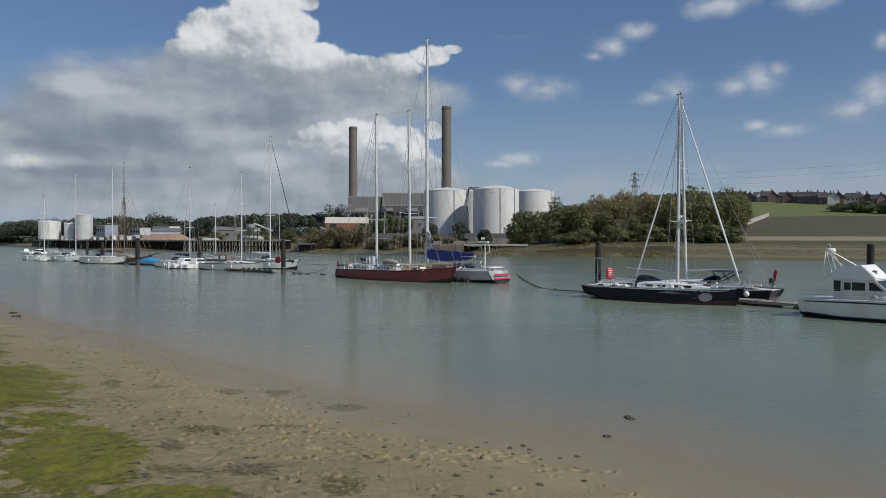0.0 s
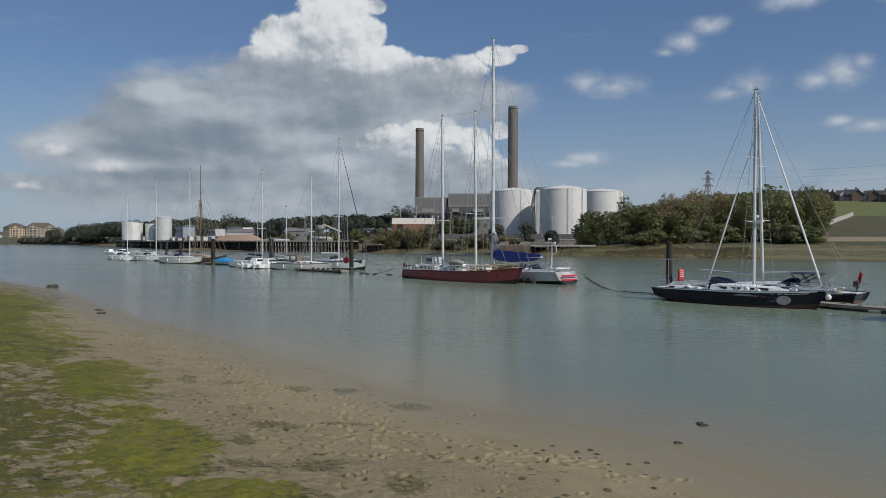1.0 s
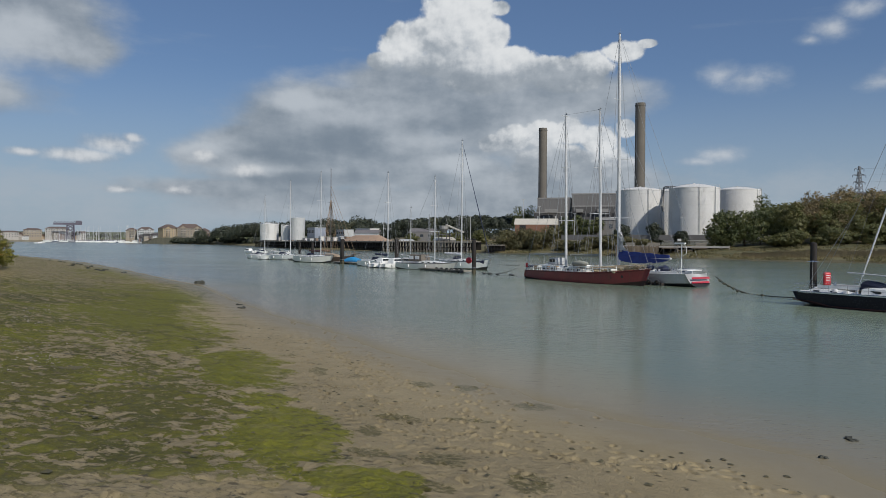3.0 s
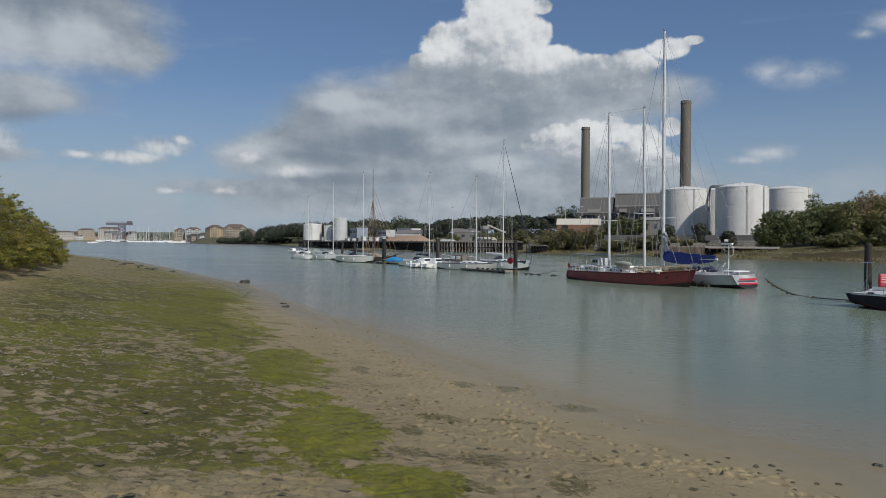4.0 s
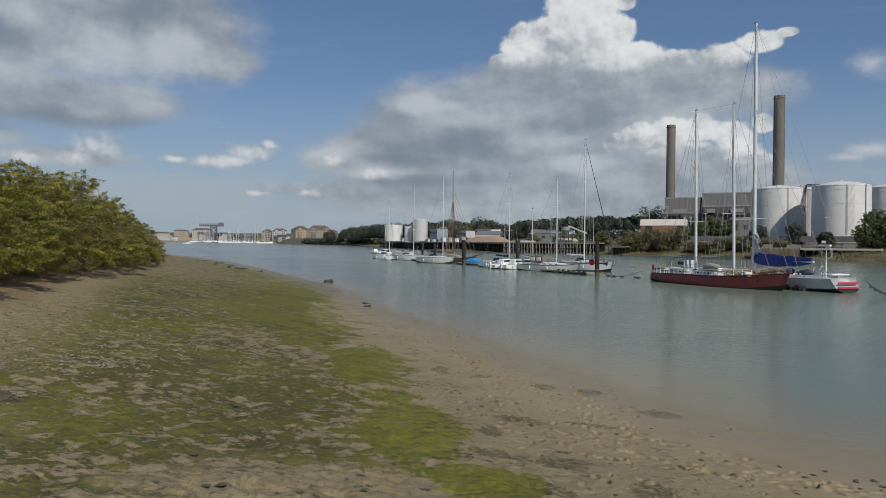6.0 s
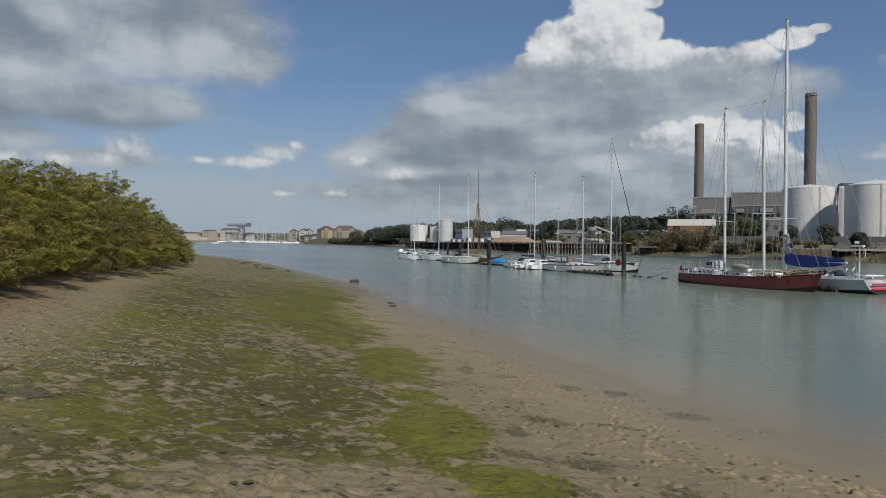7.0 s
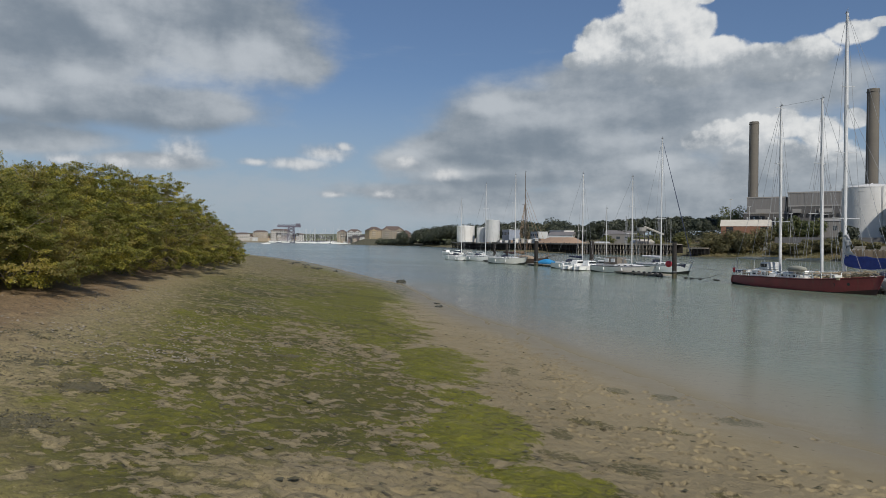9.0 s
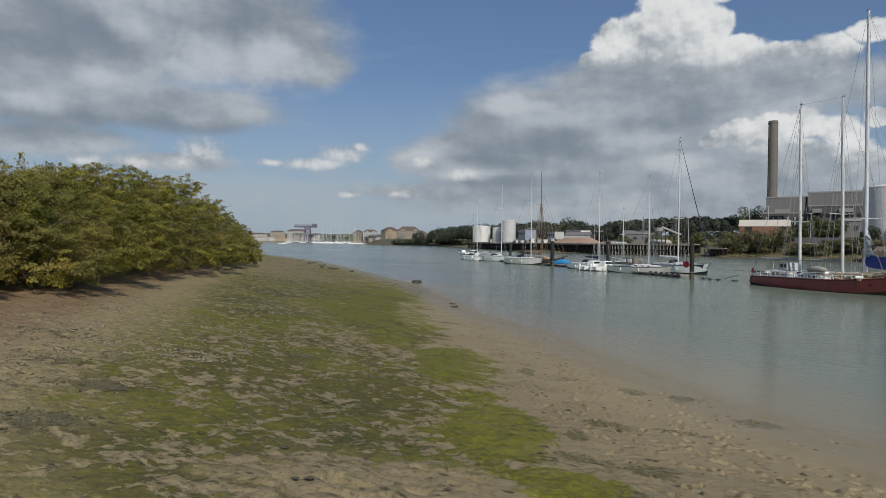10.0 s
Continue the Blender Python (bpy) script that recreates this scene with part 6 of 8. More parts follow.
cab = part("deckhouse", prism(B(), ((-2.2, 1.2), (3.6, 1.5), (3.3, 1.85), (1.25, 2.1), (0.3, 2.98), (-2.2, 2.98)), 1.36), CREAM_GEL, cruiser)
for sd in (1, -1):
    for x_, w_, h_ in ((-1.92, 0.42, 0.72), (-1.3, 0.42, 0.5), (-0.62, 0.8, 0.55)):
        bm = B()
        box(bm, (x_, sd * 1.365, 2.5), (w_ + 0.08, 0.04, h_ + 0.08), bevel=0.015)
        o = part("window_frame", bm, WHITE_GEL, cab)
        bm = B()
        box(bm, (x_, sd * 1.38, 2.5), (w_, 0.04, h_), bevel=0.01)
        part("pane", bm, SMOKED, o)
    o = part("quarter_window", prism(B(), ((0.0, 2.25), (0.85, 2.25), (0.25, 2.8), (0.0, 2.8)), 0.02), SMOKED, cab)
    o.location = (0, sd * 1.37, 0)
for k in (-0.85, 0, 0.85):
    bm = B()
    box(bm, (0.79, k, 2.56), (0.04, 0.74, 0.98), ry=-0.82)
    part("windscreen_pane", bm, SMOKED, cab)
fly = part("flybridge", prism(B(), ((-2.8, 2.985), (-2.75, 3.08), (-1.65, 3.8), (-0.5, 3.93), (-0.42, 3.86), (0.42, 2.985)), 1.42), WHITE_GEL, cruiser)
bm = B()
box(bm, (0.0, 0, 3.46), (0.03, 2.6, 1.1), ry=-0.77)
dodger = part("flybridge_dodger", bm, SAILCLOTH, fly, "white canvas dodger with dark emblem")
bm = B()
for k in (-1, 1):
    box(bm, (0.03, -0.35 + 0.2 * k, 3.5), (0.03, 0.42, 0.12), ry=-0.77)
box(bm, (0.06, -0.35, 3.46), (0.03, 0.14, 0.3), ry=-0.77)
part("emblem", bm, BLACK_PAINT, dodger)
bm = B()
for sd in (1, -1):
    wire(bm, [(-2.75, sd * 1.25, 3.0), (-2.95, sd * 0.75, 4.2), (-2.98, sd * 0.5, 4.75)], 0.035, 6)
    wire(bm, [(-2.3, sd * 1.25, 3.3), (-2.9, sd * 0.5, 4.73)], 0.03, 6)
    wire(bm, [(-1.5, sd * 1.3, 3.75), (-2.8, sd * 0.5, 4.71)], 0.03, 6)
wire(bm, [(-2.98, 0.5, 4.75), (-2.98, -0.5, 4.75)], 0.035, 6)
wire(bm, [(-2.98, 0.4, 4.75), (-2.98, 0.4, 5.25), (-2.98, -0.2, 5.25)], 0.02, 5)
arch = part("radar_arch", bm, WHITE_GEL, cruiser)
bm = B()
lathe(bm, [(0.02, 0), (0.3, 0.01), (0.34, 0.06), (0.34, 0.2), (0.3, 0.26), (0.02, 0.28)], 20, (-2.85, 0, 4.75))
part("radar_dome", bm, WHITE_GEL, arch, smooth=True)
for k, (x_, w_) in enumerate(((0.35, 0.5), (0.75, 0.7), (1.3, 0.5))):
    bm = B()
    blob(bm, (x_, -1.4, 1.75 - 0.05 * k), (w_ * 0.6, 0.12, 0.25), 30 + k, 0.4)
    part("covered_gear", bm, TANK_GREY, cruiser, smooth=True)
for o in [cab, fly, arch] + [c for c in cruiser.children if c.name.startswith("covered_gear")]:
    o.location = (-1.0, 0, -0.25)
rails(cruiser, st, -4.9, 4.6, 0.7, 1.3)

# ---------------------------------------------------------------- piles, pontoons, ropes


def pile(x, y, top, r, label="dark tarred timber mooring pile", group="mooring piles"):
    t = thing("mooring_pile", label, "pile", pose(x, y, 0), group)
    bm = B()
    lathe(bm, [(r * 1.03, -2.4), (r, 0.0), (r * 0.98, top * 0.6), (r * 0.96, top - 0.08), (r * 0.85, top), (0.01, top + 0.05)], 14)
    for v in bm.verts:
        v.co += Vector((noise.noise(v.co * 1.3), noise.noise(v.co * 1.3 + Vector((9, 0, 0))), 0)) * 0.04
    part("post", bm, TIMBER, t)
    bm = B()
    lathe(bm, [(r * 1.035, -0.2), (r * 1.04, 0.25), (r * 1.03, 0.7)], 14)
    part("weed_band", bm, WEED, t)
    bm = B()
    lathe(bm, [(r * 1.02, 0.9), (r * 1.12, 0.92), (r * 1.12, 1.04), (r * 1.02, 1.06)], 14)
    part("mooring_ring", bm, LATTICE, t)
    return t


pile(15.3, 69.0, 5.2, 0.3)
pile(-24.6, 108.1, 5.3, 0.34)
pile(-45.6, 131.5, 5.5, 0.42)
pile(-62.2, 142.8, 5.5, 0.42)
pile(42.7, 70.0, 5.0, 0.36)
for x, y in ((-84.5, 166.5), (-76.0, 156.5)):
    pile(x, y, 4.6, 0.35)

cab_ = thing("lifebuoy_cabinet", "red lifebuoy cabinet on a post at the pontoon end", "safety cabinet", pose(16.15, 68.3, 0.5, 0, 0, 20))
bm = B()
rod(bm, (0, 0, -0.6), (0, 0, 2.2), 0.06, 0.06, 8)
part("post", bm, LATTICE, cab_)
bm = B()
box(bm, (0, -0.12, 1.55), (0.66, 0.3, 1.15), bevel=0.14)
o = part("case", bm, ORANGE_RED, cab_)
for k, w in ((0.25, 0.44), (0.05, 0.36), (-0.16, 0.4)):
    bm = B()
    box(bm, (0, -0.285, 1.6 + k), (w, 0.012, 0.07))
    part("lettering_bar", bm, FENDER, o)


def pontoon(x, y, deg, L, w, label, z=0.42):
    t = thing("pontoon", label, "pontoon", pose(x, y, 0, 0, 0, deg), "floating pontoons")
    n = int(L / 0.2)
    bm = B()
    box(bm, (0, 0, z - 0.14), (L, w * 0.96, 0.16))
    part("frame", bm, GREY_TIMBER, t)
    for k in range(max(2, int(L / 3))):
        bm = B()
        box(bm, (-L / 2 + 1.2 + k * 3, 0, 0.0), (1.5, w * 0.9, 0.5), bevel=0.06)
        part("float", bm, BLACK_PAINT, t)
    bm = B()
    for k in range(n):
        box(bm, (-L / 2 + (k + 0.5) * L / n, 0, z - 0.03), (L / n - 0.015, w, 0.05))
    tagged(part("decking", bm, GREY_TIMBER, t), kind="stuff")
    for k in range(int(L / 4)):
        for s in (1, -1):
            bm = B()
            box(bm, (-L / 2 + 2 + k * 4, s * w * 0.42, z + 0.06), (0.3, 0.06, 0.1), bevel=0.02)
            part("cleat", bm, STEEL, t)
    return t


pontoon(20.6, 62.9, -43.4, 15.5, 1.9, "grey timber pontoon between two moored yachts")
pontoon(27.2, 55.6, -52, 5.0, 1.6, "narrow grey timber pontoon link")
pontoon(-31.5, 115.5, -38, 13.0, 1.8, "old timber pontoon with black tyre fenders")
pontoon(-60.5, 143.5, -35, 12.0, 1.8, "grey timber pontoon with a dinghy alongside")
pontoon(-80.0, 160.8, -35, 16.0, 1.6, "grey timber pontoon among moored yachts")
for i, (x, y) in enumerate(((-32.9, 115.6), (-31.8, 114.8), (-30.6, 113.7), (-29.6, 113.0), (-28.4, 112.1), (-27.4, 111.2))):
    t = thing("tyre_fender", "black rubber tyre hung on a pontoon edge", "tyre", pose(x, y, 0.3, 78, 0, -38), "tyres on the old pontoon")
    bm = B()
    lathe(bm, [(0.24, -0.1), (0.36, -0.12), (0.42, 0), (0.36, 0.12), (0.24, 0.1), (0.24, -0.1)], 16)
    part("tyre", bm, RUBBER, t)
ball = thing("buoy", "round red buoy hung beside a pile", "buoy", pose(-25.7, 109.2, 2.1))
bm = B()
blob(bm, (0, 0, 0), (0.5, 0.5, 0.52), 1, 0.0, 3)
part("float", bm, ORANGE_RED, ball, smooth=True)
bm = B()
rod(bm, (0, 0, 0.5), (0.1, 0, 1.1), 0.02, 0.02, 5)
part("lanyard", bm, ROPE, ball)

rope = thing("mooring_rope", "dark weed-hung mooring rope between a yacht's stern and a pile", "rope", pose(0, 0, 0))
bm = B()
pts = sag((8.6, 83.0, 1.4), (12.0, 74.5, 0.02), 0.5, 10) + sag((12.0, 74.5, 0.03), (15.2, 69.2, 0.25), 0.05, 5)[1:]
wire(bm, pts, 0.045, 6)
part("line", bm, ROPE, rope)
for i in range(10):
    a = random.Random(i + 5)
    p = Vector(pts[1 + i])
    bm = B()
    blob(bm, p + Vector((0, 0, -0.12 * a.random())), (0.16, 0.28, 0.14), i, 0.5)
    part("weed_clump", bm, WEED, rope)
line = thing("mooring_line", "slack dark mooring line with small floats between boats", "rope", pose(0, 0, 0))
bm = B()
wire(bm, sag((-25.0, 108.6, 0.9), (-17.0, 103.0, 1.2), 0.9, 12), 0.03, 5)
part("line", bm, ROPE, line)
bm = B()
wire(bm, sag((-25.0, 108.6, 2.2), (-16.6, 103.4, 1.6), 0.25, 8), 0.02, 5)
part("line", bm, ROPE, line)
for i, (x, y) in enumerate(((-23.0, 108.6), (-22.0, 107.9), (-20.6, 107.0), (-18.3, 105.6), (-17.9, 105.3))):
    bm = B()
    blob(bm, (x, y, 0.06), (0.3, 0.22, 0.16), i, 0.3)
    part("float", bm, RUBBER, line)


# ---------------------------------------------------------------- plants


def cards(name, centres, normals, sizes, aspect=0.6, seed=0, corners=4):
    """A mesh of small leaf quads, folded along the rib."""
    r = np.random.default_rng(seed)
    n = len(centres)
    nrm = normals / np.maximum(np.linalg.norm(normals, axis=1, keepdims=True), 1e-6)
    up = r.normal(size=(n, 3))
    a = np.cross(nrm, up)
    a /= np.maximum(np.linalg.norm(a, axis=1, keepdims=True), 1e-6)
    b = np.cross(nrm, a)
    s = sizes[:, None]
    v = np.stack([centres - a * s, centres + b * s * aspect, centres + a * s, centres - b * s * aspect], 1)
    v[:, 1] += nrm * s * 0.25
    v[:, 3] += nrm * s * 0.25
    me_ = bpy.data.meshes.new(name)
    v = v[:, :corners]
    me_.vertices.add(n * corners)
    me_.vertices.foreach_set("co", v.reshape(-1))
    me_.loops.add(n * corners)
    me_.loops.foreach_set("vertex_index", np.arange(n * corners))
    me_.polygons.add(n)
    me_.polygons.foreach_set("loop_start", np.arange(n) * corners)
    me_.update(calc_edges=True)
    return me_


def leafy(name, me_, mat, parent, label=""):
    me_.materials.append(mat)
    ob = new(name, me_)
    ob.parent = parent
    return tagged(ob, label)


def tree(x, y, h, w, mat, seed, label="broad leafy tree on the far bank", leaf=0.42, n=2600, z=None, low=0.12, category="tree", group="trees on the far bank", bark=BARK):
    r = np.random.default_rng(seed)
    z = ground_z(x, y) if z is None else z
    t = thing("tree", label, category, pose(x, y, z, 0, 0, float(r.uniform(0, 360))), group)
    bm = B()
    top = Vector((r.normal(0, 0.03 * h), r.normal(0, 0.03 * h), h * 0.62))
    rod(bm, (0, 0, -0.6), top * 0.5, h * 0.028, h * 0.02, 7)
    rod(bm, top * 0.5, top, h * 0.02, h * 0.008, 6)
    lobes = []
    k = int(r.integers(6, 10))
    for i in range(k):
        a = 2 * math.pi * i / k + r.uniform(-0.4, 0.4)
        rad = w * 0.5 * r.uniform(0.3, 0.72)
        hz = h * r.uniform(low + 0.12, 0.76)
        c = Vector((math.cos(a) * rad, math.sin(a) * rad, hz))
        lobes.append((c, w * r.uniform(0.25, 0.36), h * r.uniform(0.18, 0.27)))
        rod(bm, top * r.uniform(0.35, 0.8), c, h * 0.01, h * 0.003, 5)
    lobes.append((Vector((r.normal(0, w * 0.06), r.normal(0, w * 0.06), h * 0.82)), w * 0.27, h * 0.18))
    lobes.append((Vector((0, 0, h * 0.42)), w * 0.42, h * 0.36))
    part("trunk", bm, bark, t)
    pts, nrm = [], []
    per = n // len(lobes)
    for c, rw, rh in lobes:
        d = r.normal(size=(per, 3))
        d /= np.linalg.norm(d, axis=1, keepdims=True)
        # clumps: pull directions towards a few twigs
        tw = r.normal(size=(26, 3))
        tw /= np.linalg.norm(tw, axis=1, keepdims=True)
        d = d + tw[np.argmax(d @ tw.T, axis=1)] * 0.6
        d /= np.linalg.norm(d, axis=1, keepdims=True)
        rr = r.uniform(0.35, 1.1, size=(per, 1)) ** 0.6
        p = np.array(c)[None] + d * rr * np.array([rw, rw, rh])[None]
        pts.append(p)
        nrm.append(d + r.normal(0, 0.38, size=(per, 3)))
    pts, nrm = np.concatenate(pts), np.concatenate(nrm)
    keep = pts[:, 2] > h * low
    pts, nrm = pts[keep], nrm[keep]
    leafy("crown", cards("crown", pts, nrm, r.uniform(0.6, 1.3, len(pts)) * leaf, 0.7, seed), mat, t)
    return t


def shrub(x, y, h, w, seed, label="tall hawthorn thicket with yellowing leaves at the tide line", sprays=700, mat=HAWTHORN, leaf=1.0):
    """A rounded bush that is leafy to the ground: many short sprays over a dome of lobes."""
    r = np.random.default_rng(seed)
    z = ground_z(x, y)
    t = thing("hawthorn_bush", label, "bush", pose(x, y, z - 0.15), "thicket above the foreshore")
    lobes = [(np.array([0, 0, h * 0.46]), w * 0.4, h * 0.44)]
    for ring, (n, out, lift, wide, tall) in enumerate(((9, 0.4, 0.2, 0.17, 0.18), (8, 0.34, 0.42, 0.19, 0.2), (6, 0.22, 0.64, 0.2, 0.2), (3, 0.08, 0.8, 0.18, 0.16))):
        for i in range(n):
            a = 2 * math.pi * (i + 0.5 * ring) / n + r.uniform(-0.25, 0.25)
            k = r.uniform(0.85, 1.15)
            lobes.append((np.array([math.cos(a) * w * out * k, math.sin(a) * w * out * k, h * lift * r.uniform(0.9, 1.1)]), w * wide * r.uniform(0.85, 1.2), h * tall * r.uniform(0.85, 1.15)))
    bm = B()
    for i in range(16):
        a = r.uniform(0, 6.28)
        b0 = Vector((math.cos(a) * w * 0.12, math.sin(a) * w * 0.12, 0))
        c = lobes[int(r.integers(0, len(lobes)))][0]
        mid_ = b0.lerp(Vector(c), 0.55) + Vector((r.normal(0, 0.2), r.normal(0, 0.2), -0.1))
        rod(bm, b0, mid_, 0.07, 0.045, 5)
        rod(bm, mid_, Vector(c), 0.045, 0.015, 5)
    for i in range(90):
        a = r.uniform(0, 6.28)
        p = Vector((math.cos(a) * w * r.uniform(0.3, 0.52), math.sin(a) * w * r.uniform(0.3, 0.52), r.uniform(0.1, h * 0.4)))
        rod(bm, p, p + Vector((r.normal(0, 0.35), r.normal(0, 0.35), r.uniform(-0.1, 0.7))), 0.018, 0.006, 4)
    P, N, Z = [], [], []
    for i in range(sprays):
        c, rw, rh = lobes[int(r.integers(0, len(lobes)))]
        d = r.normal(size=3)
        d[2] = d[2] * 0.85 + 0.12
        d /= np.linalg.norm(d)
        base = c + d * np.array([rw, rw, rh]) * r.uniform(0.6, 0.95)
        base[2] = max(base[2], r.uniform(0.15, 0.5))
        grow = d * np.array([1, 1, 0.5]) + np.array([r.normal(0, 0.25), r.normal(0, 0.25), 0.1])
        grow /= np.linalg.norm(grow)
        ln = r.uniform(0.3, 0.75)
        if r.random() < 0.03 and base[2] > h * 0.72:
            ln, grow = ln * 1.9, np.array([grow[0] * 0.3, grow[1] * 0.3, 1.0])
        m = int((75 * ln + 34) / leaf)
        s = r.random(m) ** 0.8
        p = base[None] + grow[None] * (s * ln)[:, None] - np.array([0, 0, 0.25])[None] * (s ** 2 * ln)[:, None] + r.normal(0, 1, size=(m, 3)) * np.array([0.2, 0.2, 0.09]) * (1.1 - 0.7 * s)[:, None]
        P.append(p)
        N.append(r.normal(0, 0.45, size=(m, 3)) + np.array([0, 0, 0.5]) + d * 0.8)
        Z.append(r.uniform(0.045, 0.085, m) * leaf)
        if i % 6 == 0:
            rod(bm, Vector(base), Vector(base + grow * ln * 0.95 - np.array([0, 0, 0.2 * ln])), 0.014, 0.004, 3)
    twigs = B()
    for i in range(150):
        c, rw, rh = lobes[int(r.integers(0, len(lobes)))]
        d = r.normal(size=3)
        d /= np.linalg.norm(d)
        a = Vector(c + d * np.array([rw, rw, rh]) * 0.5)
        b = Vector(c + d * np.array([rw, rw, rh]) * r.uniform(1.05, 1.35)) + Vector((r.normal(0, 0.2), r.normal(0, 0.2), 0.2))
        if b.z > 0.3:
            rod(twigs, a, b, 0.02, 0.006, 3)
            rod(twigs, a.lerp(b, 0.55), b + Vector((r.normal(0, 0.25), r.normal(0, 0.25), 0.1)), 0.012, 0.005, 3)
    tagged(part("twig_mass", twigs, TWIG, t, "grey bare twigs showing through"), kind="stuff")
    tagged(part("branchwork", bm, BARK, t), kind="stuff")
    P, N, Z = np.concatenate(P), np.concatenate(N), np.concatenate(Z)
    leafy("leaves", cards("leaves", P, N, Z, 0.9, seed, 3), mat, t)
    return t


for i, (x, y, h, w) in enumerate(((-29.5, 9.8, 4.0, 6.5), (-32.0, 15.0, 4.7, 7.4), (-37.5, 19.8, 5.7, 8.6), (-42.5, 25.5, 6.7, 9.2), (-48, 32.5, 7.6, 10), (-54, 40, 7.7, 10.4), (-60, 47.5, 6.8, 10), (-66, 55, 5.4, 9.4), (-71.5, 61, 4.3, 8.4), (-47, 22, 6.1, 9), (-56, 31, 6.9, 10))):
    shrub(x, y, h, w, 100 + i, sprays=(1500, 1700, 1800, 1500, 1300, 1100, 1000, 800, 600, 500, 500)[i], leaf=(0.8, 0.8, 0.85, 0.95, 1.05, 1.15, 1.25, 1.35, 1.4, 1.3, 1.3)[i])

# thicket, copse and hedge trees of the far side: start, end, count, heights, widths, leaves
STANDS = (
    ("dark oak at the edge of the tank yard", (27, 276), (44, 272), 4, (12, 15), (9, 11), OAK),
    ("olive-leaved tree in the riverside wood", (46, 268), (112, 262), 11, (12, 15), (9, 12), ASH),
    ("russet thinning tree in the riverside wood", (56, 276), (82, 274), 4, (16, 19), (11, 13), RUSSET),
    ("dark oak in the riverside wood", (44, 292), (128, 296), 12, (14, 18), (10, 13), OAK),
    ("green tree in the riverside wood", (84, 276), (120, 282), 6, (13, 16), (10, 12), ASH),
    ("low bush below the riverside wood", (90, 247), (104, 250), 3, (4, 7), (6, 9), OAK),
    ("olive scrub at the foot of the riverside wood", (44, 258), (102, 252), 12, (4.5, 7.5), (7, 10), ASH),
    ("dark hedge tree at the field edge", (197, 348), (224, 318), 9, (4, 6), (8, 11), OAK),
    ("green tree behind the wharf", (-150, 400), (-66, 372), 11, (7.5, 10.5), (9, 12), FAR_LEAF),
    ("olive tree behind the wharf", (-118, 356), (-72, 350), 4, (6, 8), (7, 9), ASH),
    ("tall tree behind the brick shed", (-72, 432), (-60, 436), 3, (15, 18), (10, 12), OAK),
    ("willow scrub along the far shore", (-60, 322), (-36, 308), 9, (7.5, 10.5), (8, 11), SCRUB),
    ("low scrub along the far shore", (-34, 302), (4, 284), 11, (3.6, 6), (7, 9), SCRUB),
    ("dark tree below the power station", (-38, 372), (-18, 366), 6, (9, 12), (8, 10), OAK),
)
seed = 300
for lab, a, b, n, hs, ws, mt in STANDS:
    r = np.random.default_rng(seed)
    for i in range(n):
        s = (i + 0.5) / n
        x, y = a[0] + (b[0] - a[0]) * s + r.normal(0, 1.6), a[1] + (b[1] - a[1]) * s + r.normal(0, 2.2)
        tree(x, y, r.uniform(*hs), r.uniform(*ws), mt, seed + i, lab, 0.3 if x > 20 else 0.3, (2800 if y > 288 else 5200) if x > 20 else 2800, low=0.0 if "bush" in lab or "scrub" in lab or "edge" in lab else 0.03)
    seed += 40
for x, y, h, w in ((-5.3, 298, 9.5, 7.4), (7.9, 298, 9.5, 7.6), (17.3, 289, 6.2, 6.0)):
    tree(x, y, h, w * 0.92, FAR_LEAF, int(600 + x), "round clipped dark tree before the tanks", 0.26, 8000, low=0.04)
tree(66, 262, 13, 7, RUSSET, 777, "half-dead tree with pale bare trunk", 0.3, 500, bark=PALE_BARK)


def far_wood(name, label, line, n, hs, seed, mat=OAK, depth=30, lift=0.0):
    """Distant woodland: one mass of leaf clumps over uneven crowns."""
    r = np.random.default_rng(seed)
    pts, nrm, siz = [], [], []
    line = np.array(line, float)
    for i in range(n):
        s = r.uniform(0, len(line) - 1)
        k = min(int(s), len(line) - 2)
        c = line[k] + (line[k + 1] - line[k]) * (s - k)
        x, y = c[0] + r.normal(0, depth * 0.3), c[1] + r.uniform(0, depth)
        h = r.uniform(*hs) * (0.8 + 0.35 * r.random())
        w = h * r.uniform(0.75, 1.15)
        m = 460 if 1.0 < lift else 190
        d = r.normal(size=(m, 3))
        d /= np.linalg.norm(d, axis=1, keepdims=True)
        d[:, 2] = np.abs(d[:, 2]) * 1.2 - 0.5
        gz = ground_z(x, y) + lift
        pts.append(np.array([x, y, gz + h * 0.5])[None] + d * np.array([w * 0.55, w * 0.55, h * 0.55])[None] * r.uniform(0.55, 1.0, (m, 1)))
        nrm.append(d + r.normal(0, 0.3, (m, 3)))
        siz.append(r.uniform(0.5, 1.0, m) * (0.95 if m > 200 else 1.2))
    me_ = cards(name, np.concatenate(pts), np.concatenate(nrm), np.concatenate(siz), 0.75, seed)
    me_.materials.append(mat)
    return tagged(new(name, me_), label, "woodland", kind="stuff")


far_wood("woodland", "dark wooded ridge behind the wharf and far shore", ((-462, 700), (-400, 640), (-345, 612), (-285, 560), (-215, 500)), 260, (13, 19), 11, FAR_LEAF, 40, 3.0)
far_wood("woodland", "tree line behind the wharf yards", ((-215, 500), (-150, 462), (-100, 440), (-70, 448)), 170, (8, 12), 12, FAR_LEAF, 30, 2.0)
far_wood("shore_scrub", "dark scrub along the distant shore", ((-478, 738), (-445, 704), (-400, 652), (-345, 590)), 70, (3, 6), 13, FAR_LEAF, 14)
far_wood("shore_scrub", "dark scrub before the waterside apartments", ((-590, 792), (-552, 752), (-520, 726), (-462, 694)), 70, (6, 9), 18, FAR_LEAF, 8)
